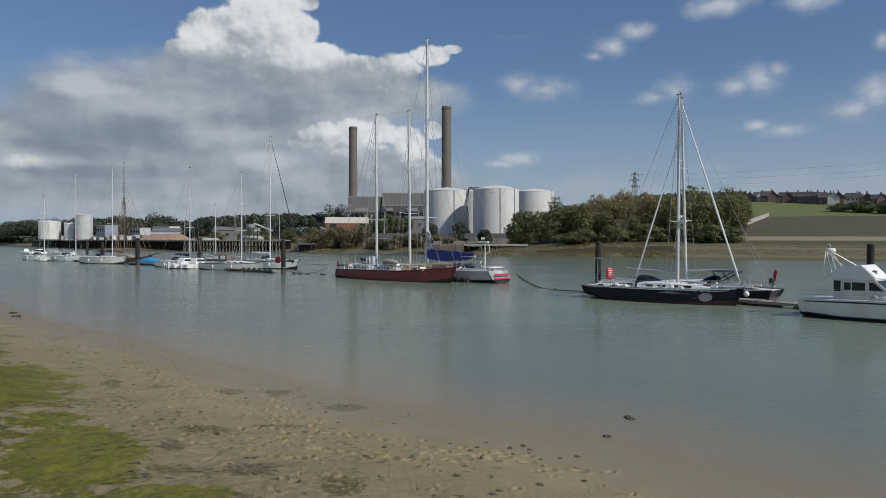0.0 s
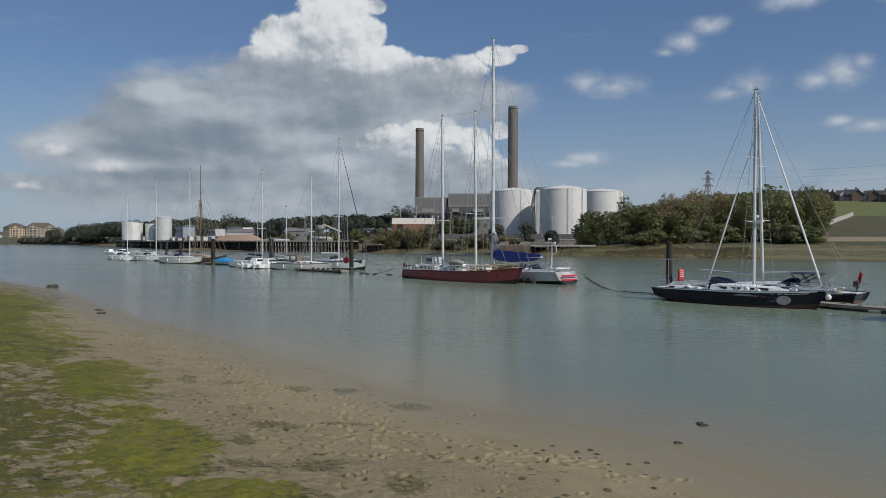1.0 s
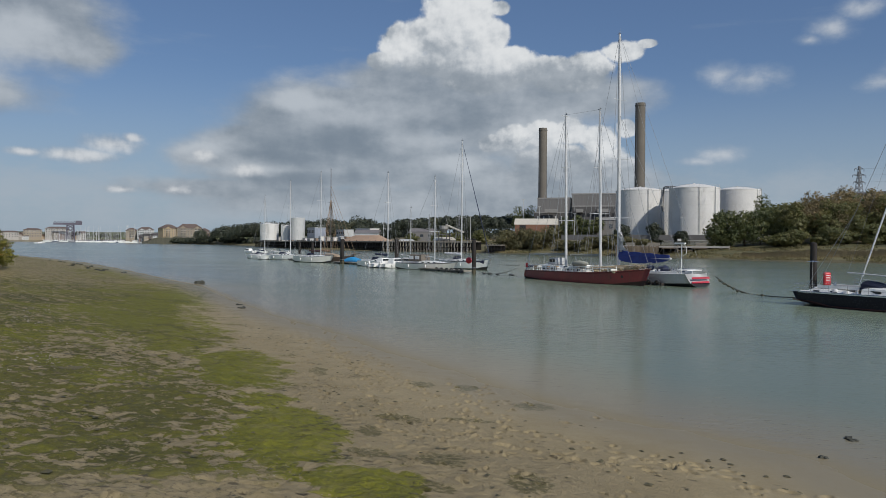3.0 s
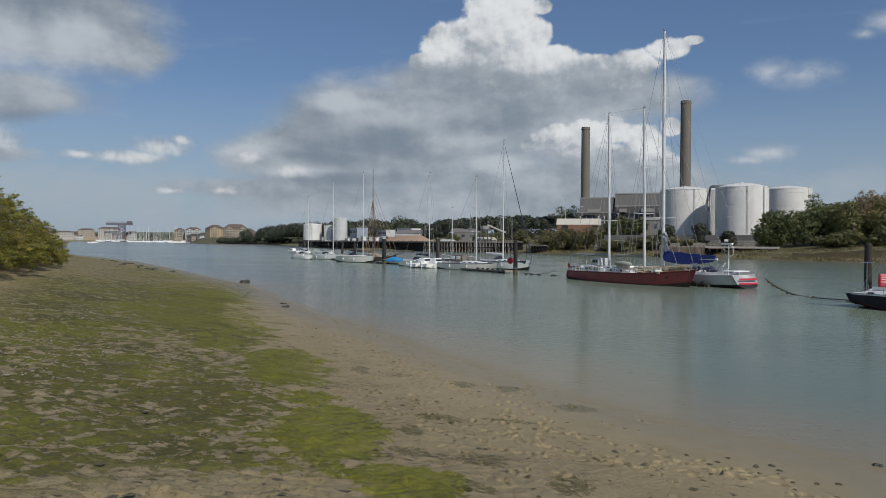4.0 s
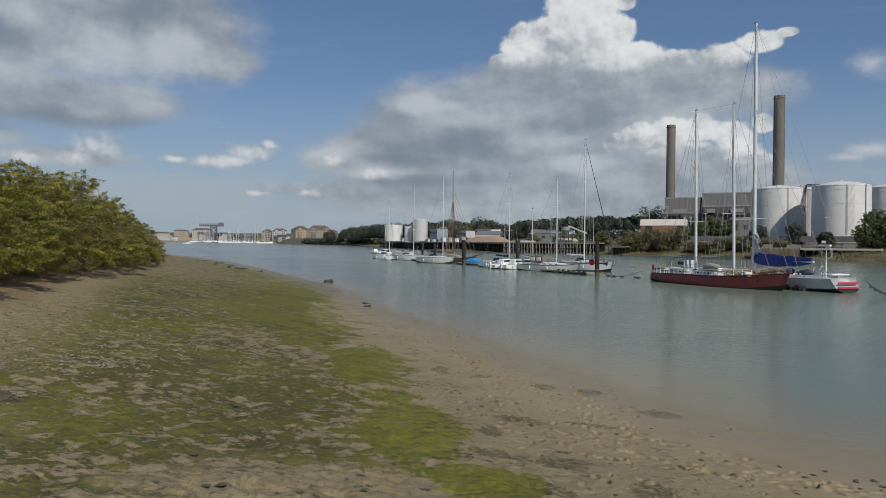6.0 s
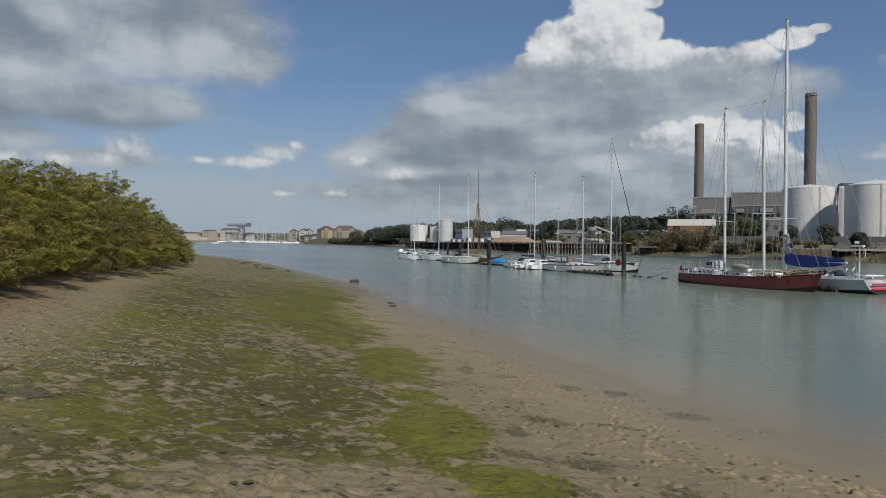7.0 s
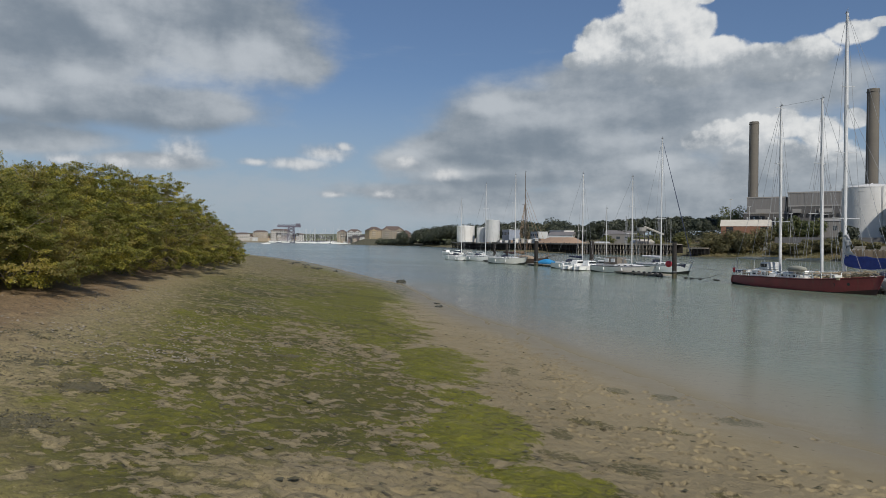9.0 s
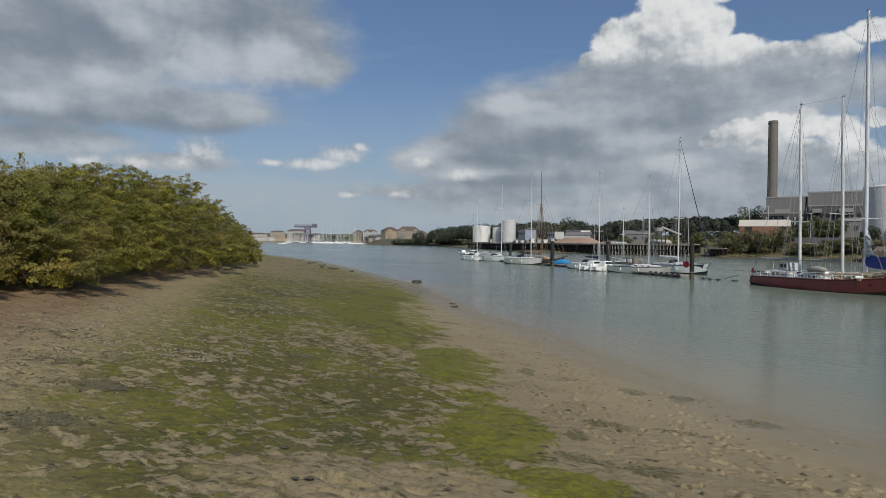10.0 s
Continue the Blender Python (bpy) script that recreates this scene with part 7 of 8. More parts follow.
far_wood("woodland", "hazy tree line at the river mouth", ((-1700, 900), (-1300, 1060), (-1050, 1200), (-760, 1010), (-640, 880)), 130, (9, 15), 14, FAR_LEAF, 60)
far_wood("woodland", "trees along the skyline behind the houses", ((120, 470), (190, 500), (250, 430), (330, 330)), 70, (3, 5.5), 15, OAK, 40)
far_wood("woodland", "wood closing the view beyond the tank yard", ((60, 330), (100, 345), (132, 352)), 26, (12, 16), 16, OAK, 20)
far_wood("woodland", "trees inland of the near bank", ((-60, -20), (0, -50), (60, -90)), 40, (6, 10), 17, OAK, 20)

# reeds
r = np.random.default_rng(5)
n = 9000
rx = r.uniform(32, 74, n)
ry = np.interp(rx, [30, 37.5, 69, 98, 118.6], [234, 228, 218, 211, 204]) + 9 * r.random(n) ** 0.8
zz = land(rx, ry)[0]
hh = r.uniform(0.3, 1.1, n) * (1.0 + 0.9 * value_noise(rx / 4, ry / 4, 2))
lean_ = r.normal(0, 0.16, (n, 2))
v = np.zeros((n, 4, 3))
wv = 0.05
v[:, 0] = np.stack([rx - wv, ry, zz - 0.1], 1)
v[:, 1] = np.stack([rx + wv, ry, zz - 0.1], 1)
v[:, 2] = np.stack([rx + wv + lean_[:, 0] * hh, ry + lean_[:, 1] * hh, zz + hh], 1)
v[:, 3] = np.stack([rx - wv * 0.2 + lean_[:, 0] * hh, ry + lean_[:, 1] * hh + 0.05, zz + hh * 1.02], 1)
me = bpy.data.meshes.new("reeds")
me.from_pydata(v.reshape(-1, 3).tolist(), [], np.arange(n * 4).reshape(-1, 4).tolist())
me.materials.append(REED)
tagged(new("reeds", me), "belt of dry buff reeds along the far water edge", "reeds", kind="stuff")

# tussocks of rough grass over the far bank
r = np.random.default_rng(8)
n = 9000
gx = r.uniform(-66, 72, n)
gy = np.interp(gx, FAR_SHORE[9:17, 0], FAR_SHORE[9:17, 1]) + 3 + 42 * r.random(n) ** 1.4
gz = land(gx, gy)
keep = (value_noise(gx / 5, gy / 5, 21) + r.normal(0, 0.15, n) > -0.08) & (gz[2] > 3)
gx, gy, gz = gx[keep], gy[keep], gz[0][keep]
gc = np.repeat(np.stack([gx, gy, gz + 0.25], 1), 6, axis=0) + r.normal(0, 1, (len(gx) * 6, 3)) * np.array([0.45, 0.45, 0.2])
me = cards("rough_grass", gc, r.normal(0, 1, gc.shape) * np.array([1, 1, 0.3]), r.uniform(0.12, 0.34, len(gc)), 0.45, 9)
me.materials.append(leaf_material("rank grass", (0.1, 0.095, 0.035), (0.17, 0.15, 0.06), (0.25, 0.2, 0.095), 0.2, 0.08))
tagged(new("rough_grass", me), "rank tussocky grass and weeds on the far bank", "grass", kind="stuff")

# ---------------------------------------------------------------- wharf and yards


def wharf(a, b, deck, label, bay=2.6, depth=7.0, name="wharf", wood=TIMBER, top=GREY_TIMBER):
    a, b = Vector((*a, 0)), Vector((*b, 0))
    L = (b - a).length
    ang = math.atan2(b.y - a.y, b.x - a.x)
    t = thing(name, label, "wharf", Matrix.Translation(a) @ Matrix.Rotation(ang, 4, "Z"))
    n = int(L / bay)
    bm = B()
    box(bm, (L / 2, depth / 2, deck - 0.2), (L, depth, 0.4))
    part("deck", bm, top, t)
    bm = B()
    box(bm, (L / 2, depth + 0.2, deck / 2 - 0.8), (L, 0.4, deck + 1.2))
    part("back_wall", bm, TIMBER, t)
    bm = B()
    box(bm, (L / 2, -0.12, deck - 0.45), (L, 0.2, 0.35))
    part("waling", bm, top, t)
    bm = B()
    box(bm, (L / 2, -0.12, deck * 0.45), (L, 0.18, 0.3))
    part("waling", bm, TIMBER, t)
    post = None
    for i in range(n + 1):
        if post is None:
            bm = B()
            rod(bm, (0, 0, -2.5), (0, 0, deck + 0.25), 0.2, 0.19, 8)
            post = part("pile", bm, wood, t)
            post.location = (0, 0.1, 0)
        else:
            o = new("pile", post.data)
            o.parent = t
            o.location = (L * i / n, 0.1 + 0.05 * (i % 3), 0.12 * ((i * 7) % 5 - 2))
    brace = None
    for i in range(0, n, 2):
        if brace is None:
            bm = B()
            rod(bm, (0, 0.35, 0.3), (bay, 0.35, deck - 0.4), 0.1, 0.1, 5)
            brace = part("brace", bm, wood, t)
        else:
            o = new("brace", brace.data)
            o.parent = t
            o.location = (L * i / n, 0, 0)
    return t


wharf((-300, 512), (-200, 392), 4.8, "long dark timber quay below white tanks", 3.2)
wharf((-200, 391), (-122, 331), 5.0, "dark timber quay beside an aggregate yard", 2.6)
wharf((-121.5, 330), (-72, 315), 5.2, "grey timber wharf on rows of close piles", 1.7, wood=GREY_TIMBER)
wharf((-7, 266), (31, 259), 4.0, "low concrete and timber jetty in front of the tanks", 2.4, 5.0, "jetty", GREY_TIMBER, CONCRETE)
jetty = thing("plank_wall", "weathered brown plank wall along the jetty front", "wall", Matrix.Translation((-7, 265.7, 0)) @ Matrix.Rotation(math.atan2(-7, 38), 4, "Z"))
bm = B()
box(bm, (0, 0, 1.7), (0.34, 0.1, 4.4))
board = part("plank", bm, pbr("brown weathered planking", (0.2, 0.155, 0.105), (0.13, 0.1, 0.07), 2, 0.85, per_thing=0.5), jetty)
board.location = (0.2, 0, 0)
for i in range(1, 40):
    o_ = new("plank", board.data)
    o_.parent = jetty
    o_.location = (0.2 + i * 0.38, 0.03 * (i % 3), 0.12 * ((i * 5) % 4 - 1.5))
for i, (x_, z_) in enumerate(((19, 3.2), (24, 2.4), (29, 3.3))):
    bm = B()
    box(bm, (x_, -0.3, z_), (5.0, 1.2, 0.3))
    part("platform", bm, board.data.materials[0], jetty)
wharf((-66, 312), (-58, 308), 3.8, "short dark timber dolphin by the shore", 1.6, 3.0, "dolphin")

for x, y, rad, h, z, rise, mt, lab in ((-244.5, 436.0, 6.3, 7.9, 8.2, 0.8, TANK, "squat white storage tank on the wharf yard"), (-218.6, 427.3, 4.9, 11.8, 8.2, 0.5, TANK_GREY, "taller pale grey storage tank on the wharf yard"), (-230, 434, 4.0, 6.6, 8.2, 0.6, TANK, "small white tank between larger ones")):
    tank(x, y, rad, h, z, rise, mt, False, lab)

heap = thing("aggregate_heap", "broad buff heap of sand and gravel on the quay", "heap", pose(-143, 362, 4.6, 0, 0, -25))
bm = B()
rings = []
for k in range(7):
    s = k / 6
    rings.append([bm.verts.new((21 * (1 - s * 0.55) * math.cos(a) * (1 + 0.06 * math.sin(5 * a + k)), 10 * (1 - s * 0.8) * math.sin(a), 3.9 * s - 0.3)) for a in np.linspace(0, 2 * math.pi, 40, endpoint=False)])
for a, b in zip(rings[:-1], rings[1:]):
    for i in range(40):
        bm.faces.new((a[i], a[(i + 1) % 40], b[(i + 1) % 40], b[i]))
bm.faces.new(rings[-1])
part("mound", bm, HEAP, heap, smooth=True)


def yard_shed(x, y, deg, l, w, h, rise, wall, roof, label):
    t = thing("yard_shed", label, "building", pose(x, y, ground_z(x, y), 0, 0, deg), "sheds on the wharf yards")
    bm = B()
    box(bm, (0, 0, h / 2 - 1), (l, w, h + 2))
    part("wall", bm, wall, t)
    bm = B()
    vs = [bm.verts.new(p) for p in ((-l / 2 - 0.3, -w / 2 - 0.3, h), (l / 2 + 0.3, -w / 2 - 0.3, h), (l / 2 + 0.3, w / 2 + 0.3, h), (-l / 2 - 0.3, w / 2 + 0.3, h), (-l / 2 - 0.3, 0, h + rise), (l / 2 + 0.3, 0, h + rise))]
    for f in ((0, 1, 5, 4), (2, 3, 4, 5), (1, 2, 5), (3, 0, 4), (0, 3, 2, 1)):
        bm.faces.new([vs[k] for k in f])
    part("roof", bm, roof, t)
    for k in range(3):
        bm = B()
        box(bm, (-l / 3 + k * l / 3, -w / 2 - 0.03, h * 0.55), (l * 0.13, 0.08, h * 0.3))
        part("window", bm, GLASS_DARK, t)
    return t


def quay_block(x, y, z, deg, l, w, h, mat, label, name="yard_building", category="building", bays=4, foot=4.0):
    """A plain low flat-roofed unit with a roof edge and a row of openings."""
    t = thing(name, label, category, pose(x, y, z, 0, 0, deg), "units on the wharf yards")
    bm = B()
    box(bm, (0, 0, h / 2 - foot / 2), (l, w, h + foot), bevel=0.05)
    part("wall", bm, mat, t)
    bm = B()
    box(bm, (0, 0, h + 0.12), (l + 0.4, w + 0.4, 0.24), bevel=0.04)
    part("roof", bm, TANK_GREY, t)
    for i in range(bays):
        bm = B()
        box(bm, (-l / 2 + l * (i + 0.5) / bays, -w / 2 - 0.03, h * 0.58), (l / bays * 0.6, 0.08, h * 0.32))
        part("opening", bm, GLASS_DARK, t)
    return t


BLUE_CLAD = pbr("blue-grey sheet cladding", (0.27, 0.3, 0.36), (0.22, 0.25, 0.3), 0.4, 0.6)
quay_block(-206, 430, 7.5, -40, 12, 8, 6.0, BLUE_CLAD, "blue-grey clad unit beside the white tanks", bays=5)
quay_block(-188, 436, 7.5, -38, 11, 7, 4.8, TANK_GREY, "pale grey clad unit on the wharf yard")
quay_block(-176, 446, 8.0, -30, 16, 8, 5.4, RENDER_WHITE, "long white yard unit below the wood", bays=6)
quay_block(-152, 470, 9.5, -25, 20, 10, 6.0, CLAD_DARK, "dark clad unit behind the heap", bays=6)
r = np.random.default_rng(57)
for i in range(15):
    s = (i + 0.5) / 15
    x, y = -262 + 112 * s, 470 - 112 * s + r.normal(0, 0.8)
    x, y = x + 2.5, y + 3.2
    l, h = float(r.uniform(3, 7)), float(r.uniform(1.4, 2.7))
    o_ = quay_block(x, y, 4.9, -48 + float(r.normal(0, 6)), l, 2.4, h, (CONCRETE, RENDER_WHITE, TANK_GREY, HEAP, CREAM_GEL)[i % 5], ("pale site cabin on the quay", "weathered steel container on the quay")[i % 2], ("site_cabin", "container")[i % 2], ("cabin", "container")[i % 2], 2, 0.2)
hopper = thing("loading_hopper", "rusty grey loading hopper with conveyor arm on the wharf", "hopper", pose(-88.5, 324, 5.2, 0, 0, -16))
for sx in (-2.2, 2.2):
    for sy in (-1.6, 1.6):
        bm = B()
        box(bm, (sx, sy, 2.6), (0.35, 0.35, 5.6))
        part("leg", bm, CLAD_DARK, hopper)
for z_ in (0.9, 3.2, 5.3):
    bm = B()
    for sy in (-1.6, 1.6):
        box(bm, (0, sy, z_), (4.8, 0.3, 0.3))
    part("cross_beam", bm, CLAD, hopper)
bm = B()
lathe(bm, [(0.5, 4.0), (2.2, 5.8), (2.3, 7.4), (2.15, 7.4), (2.0, 5.9)], 12)
part("hopper_bin", bm, CLAD_PALE, hopper)
bm = B()
box(bm, (6.0, 0, 6.0), (10, 1.1, 0.6), ry=0.35)
part("conveyor", bm, ROOF_WHITE, hopper, "pale sloping conveyor arm")
bm = B()
rod(bm, (10, 0, 0), (9.6, 0, 4.6), 0.18, 0.14, 6)
part("prop", bm, CLAD, hopper)

yard_shed(-118, 385, 10, 14, 8, 5.0, 2.0, CLAD, ROOF_SLATE, "grey-brown yard building with dark roof")
yard_shed(-90, 330, -15, 9, 6, 4.6, 1.4, CLAD_PALE, ROOF_WHITE, "small pale boatyard shed on the wharf")
yard_shed(-165, 420, 0, 16, 9, 5.5, 2.2, TANK_GREY, ROOF_SLATE, "pale grey house with dark roof among yard trees")
yard_shed(-172, 414, -22, 26, 7, 3.4, 1.0, CLAD_PALE, TANK_GREY, "long low pale yard shed near the tanks")
yard_shed(-112, 338, -15, 7, 5, 3.6, 1.2, RENDER_WHITE, TANK_GREY, "white site office behind the wharf")
yard_shed(-13, 384, 3, 14, 8, 7.5, 1.0, CLAD, CLAD_PALE, "grey substation beside the power hall")

sign = thing("notice_board", "plain white notice board on two posts at the jetty", "sign", pose(15.0, 263.5, 4.0, 0, 0, -10))
for k in (-1, 1):
    bm = B()
    rod(bm, (k * 0.5, 0, 0), (k * 0.5, 0, 2.6), 0.06, 0.08, 6)
    part("post", bm, GREY_TIMBER, sign)
bm = B()
box(bm, (0, -0.1, 2.1), (1.3, 0.08, 0.8), bevel=0.02)
part("board", bm, RENDER_WHITE, sign)
for i, (x_, l_) in enumerate(((-2.0, 3.0), (6.0, 4.2), (22.0, 3.4))):
    o_ = thing("timber_stack", "stack of weathered planks on the jetty", "planks", pose(x_, 265.5 - 0.18 * x_, 4.02, 0, 0, -10), "stacks on the jetty")
    for k in range(4):
        bm = B()
        box(bm, (0.1 * k, 0, 0.15 + 0.27 * k), (l_, 1.4 - 0.2 * k, 0.25))
        part("plank", bm, GREY_TIMBER, o_)

# lattice masts and lamp posts over the yards


def lattice_tower(x, y, z, h, w, label, arms=(), name="lattice_mast", wt_=0.12, category="mast"):
    t = thing(name, label, category, pose(x, y, z, 0, 0, 20))
    k = 9
    for i in range(4):
        sx, sy = ((1, 1), (1, -1), (-1, -1), (-1, 1))[i]
        bm = B()
        rod(bm, (sx * w, sy * w, 0), (sx * w * 0.12, sy * w * 0.12, h), wt_, wt_ * 0.6, 4)
        part("leg", bm, LATTICE, t)
    bm = B()
    for j in range(k):
        s0, s1 = j / k, (j + 1) / k
        w0, w1 = w * (1 - 0.88 * s0), w * (1 - 0.88 * s1)
        c = ((1, 1), (1, -1), (-1, -1), (-1, 1))
        for i in range(4):
            a, b = c[i], c[(i + 1) % 4]
            rod(bm, (a[0] * w0, a[1] * w0, h * s0), (b[0] * w1, b[1] * w1, h * s1), wt_ * 0.6, wt_ * 0.6, 3)
            rod(bm, (b[0] * w0, b[1] * w0, h * s0), (a[0] * w1, a[1] * w1, h * s1), wt_ * 0.6, wt_ * 0.6, 3)
    tagged(part("bracing", bm, LATTICE, t), kind="stuff")
    for s, l in arms:
        for sd in (1, -1):
            bm = B()
            ww = w * (1 - 0.88 * s)
            for q in (-1, 1):
                rod(bm, (0, q * ww, h * s), (sd * l, 0, h * s + 0.4), wt_ * 0.7, wt_ * 0.5, 4)
                rod(bm, (0, q * ww, h * s + 1.6), (sd * l, 0, h * s + 0.4), wt_ * 0.7, wt_ * 0.5, 4)
            part("cross_arm", bm, LATTICE, t)
            bm = B()
            rod(bm, (sd * l, 0, h * s + 0.4), (sd * l, 0, h * s - 1.4), 0.12, 0.12, 6)
            part("insulator", bm, GLASS_DARK, t)
    return t


lattice_tower(158, 579, 30, 32.5, 3.0, "tall steel electricity pylon above the wood", ((0.62, 4.6), (0.78, 5.2), (0.92, 3.6)), "pylon", 0.26, "pylon")
for k, dz_ in ((-4.6, 20.5), (5.2, 25.7), (-3.6, 30.2)):
    w_ = thing("power_line", "thin sagging overhead power line", "cable", pose(0, 0, 0), "power lines")
    bm = B()
    wire(bm, sag((158 + k, 579, 30 + dz_), (430 + k, 480, 44 + dz_), 5, 14), 0.05, 3)
    part("conductor", bm, LATTICE, w_)
for x, y, h in ((-99.5, 335.6, 13.5), (-96.5, 336.5, 13.0), (-88, 352, 14)):
    lattice_tower(x, y, 5.0, h, 0.7, "slim lattice loading tower at the wharf", (), "lattice_mast", 0.1)
for x, y, h in ((-62, 398, 20), (-30, 360, 13), (-52, 392, 16), (18, 296, 11), (-84, 360, 14), (-140, 380, 12)):
    z = ground_z(x, y)
    t = thing("lamp_post", "slim grey lamp post in the yard", "lamp post", pose(x, y, z), "yard lamp posts")
    bm = B()
    rod(bm, (0, 0, -0.5), (0, 0, h), 0.16, 0.09, 6)
    part("pole", bm, TANK_GREY, t)
    bm = B()
    box(bm, (0, 0, h), (1.8, 0.35, 0.25), bevel=0.05)
    part("lamp_head", bm, TANK_GREY, t)

# palisade fence round the tank yard, panel by panel
fence = thing("palisade_fence", "long grey steel palisade fence round the tank yard", "fence", pose(0, 0, 0))
pa = [Vector((-62, 336, 0)), Vector((-38, 318, 0)), Vector((46, 284, 0))]
for a, b in zip(pa[:-1], pa[1:]):
    L = (b - a).length
    n = int(L / 2.75)
    ang = math.atan2(b.y - a.y, b.x - a.x)
    for i in range(n):
        p = a.lerp(b, (i + 0.5) / n)
        z = ground_z(p.x, p.y)
        bm = B()
        for k in range(12):
            box(bm, (-1.3 + k * 0.23, 0, 1.3), (0.12, 0.03, 3.0))
        box(bm, (0, 0.05, 0.5), (2.7, 0.05, 0.08))
        box(bm, (0, 0.05, 2.3), (2.7, 0.05, 0.08))
        o = part("panel", bm, TANK_GREY, fence)
        o.matrix_basis = Matrix.Translation((p.x, p.y, z + 0.2)) @ Matrix.Rotation(ang, 4, "Z")
wall = thing("retaining_wall", "low pale concrete wall up the field edge", "wall", pose(0, 0, 0))
for i in range(20):
    a, b = Vector((125.4, 295, 0)), Vector((157.8, 340, 0))
    p = a.lerp(b, (i + 0.5) / 20)
    bm = B()
    box(bm, (0, 0, 0.6), (2.85, 0.3, 2.6))
    o = part("panel", bm, CONCRETE, wall)
    o.matrix_basis = Matrix.Translation((p.x, p.y, ground_z(p.x, p.y))) @ Matrix.Rotation(0.947, 4, "Z")
bund = thing("bund_wall", "low concrete bund wall in front of the tanks", "wall", pose(6, 296.5, 6.4, 0, 0, -17))
bm = B()
box(bm, (0, 0, 0.8), (78, 0.4, 2.2))
part("wall", bm, CLAD, bund)

# ---------------------------------------------------------------- houses on the ridge


def house(x, y, deg, w, d, h, rise, label, wall_mat=BRICK_BROWN, roof_mat=ROOF_SLATE, storeys=2, bays=3, name="house", group="houses on the ridge", chimney_=True, win=1.1):
    z = ground_z(x, y) - 0.4
    t = thing(name, label, "house" if name == "house" else "building", pose(x, y, z, 0, 0, deg), group)
    bm = B()
    vs = [bm.verts.new(p) for p in ((-w / 2, -d / 2, -3), (w / 2, -d / 2, -3), (w / 2, d / 2, -3), (-w / 2, d / 2, -3), (-w / 2, -d / 2, h), (w / 2, -d / 2, h), (w / 2, d / 2, h), (-w / 2, d / 2, h), (-w / 2, 0, h + rise), (w / 2, 0, h + rise))]
    for f in ((0, 1, 5, 4), (1, 2, 6, 9, 5), (2, 3, 7, 6), (3, 0, 4, 8, 7)):
        bm.faces.new([vs[k] for k in f])
    part("wall", bm, wall_mat, t)
    bm = B()
    e = 0.4
    k = rise / (d / 2)
    vs = [bm.verts.new(p) for p in ((-w / 2 - e, -d / 2 - e, h - e * k), (w / 2 + e, -d / 2 - e, h - e * k), (w / 2 + e, 0, h + rise), (-w / 2 - e, 0, h + rise), (w / 2 + e, d / 2 + e, h - e * k), (-w / 2 - e, d / 2 + e, h - e * k))]
    bm.faces.new([vs[i] for i in (0, 1, 2, 3)])
    bm.faces.new([vs[i] for i in (3, 2, 4, 5)])
    bmesh.ops.solidify(bm, geom=bm.faces[:], thickness=-0.22)
    roof = part("roof", bm, roof_mat, t)
    if chimney_:
        bm = B()
        box(bm, (w * 0.32, 0, h + rise + 0.3), (0.7, 0.6, 1.8))
        part("chimney_stack", bm, wall_mat, roof)
    sh = h / storeys
    for s in range(storeys):
        for b in range(bays):
            xx = -w / 2 + w * (b + 0.5) / bays
            bm = B()
            box(bm, (xx, -d / 2 - 0.02, sh * (s + 0.55)), (win, 0.1, win * 1.15))
            o = part("window", bm, RENDER_WHITE, t)
            bm = B()
            box(bm, (xx, -d / 2 - 0.06, sh * (s + 0.55)), (win * 0.82, 0.1, win * 0.95))
            part("pane", bm, GLASS_DARK, o)
    return t


r = np.random.default_rng(31)
for i in range(34):
    s = i / 33
    x, y = 192 + 48 * s + r.normal(0, 1.5), 500 - 155 * s + r.normal(0, 3)
    house(x, y, float(r.choice([-25, 62, -28, 65])) + r.normal(0, 4), r.uniform(5.5, 7.5), r.uniform(5.5, 6.5), r.uniform(3.8, 4.5), r.uniform(2.2, 2.8), ("brown brick house with slate roof on the ridge", "white-fronted house with slate roof on the ridge")[i % 4 == 1], RENDER_WHITE if i % 4 == 1 else BRICK_BROWN)
for i in range(9):
    s = i / 8
    x, y = 150 + 52 * s, 545 - 60 * s
    house(x, y, -20 + r.normal(0, 10), 10, 8, 5, 3, "brown brick house with slate roof behind others")

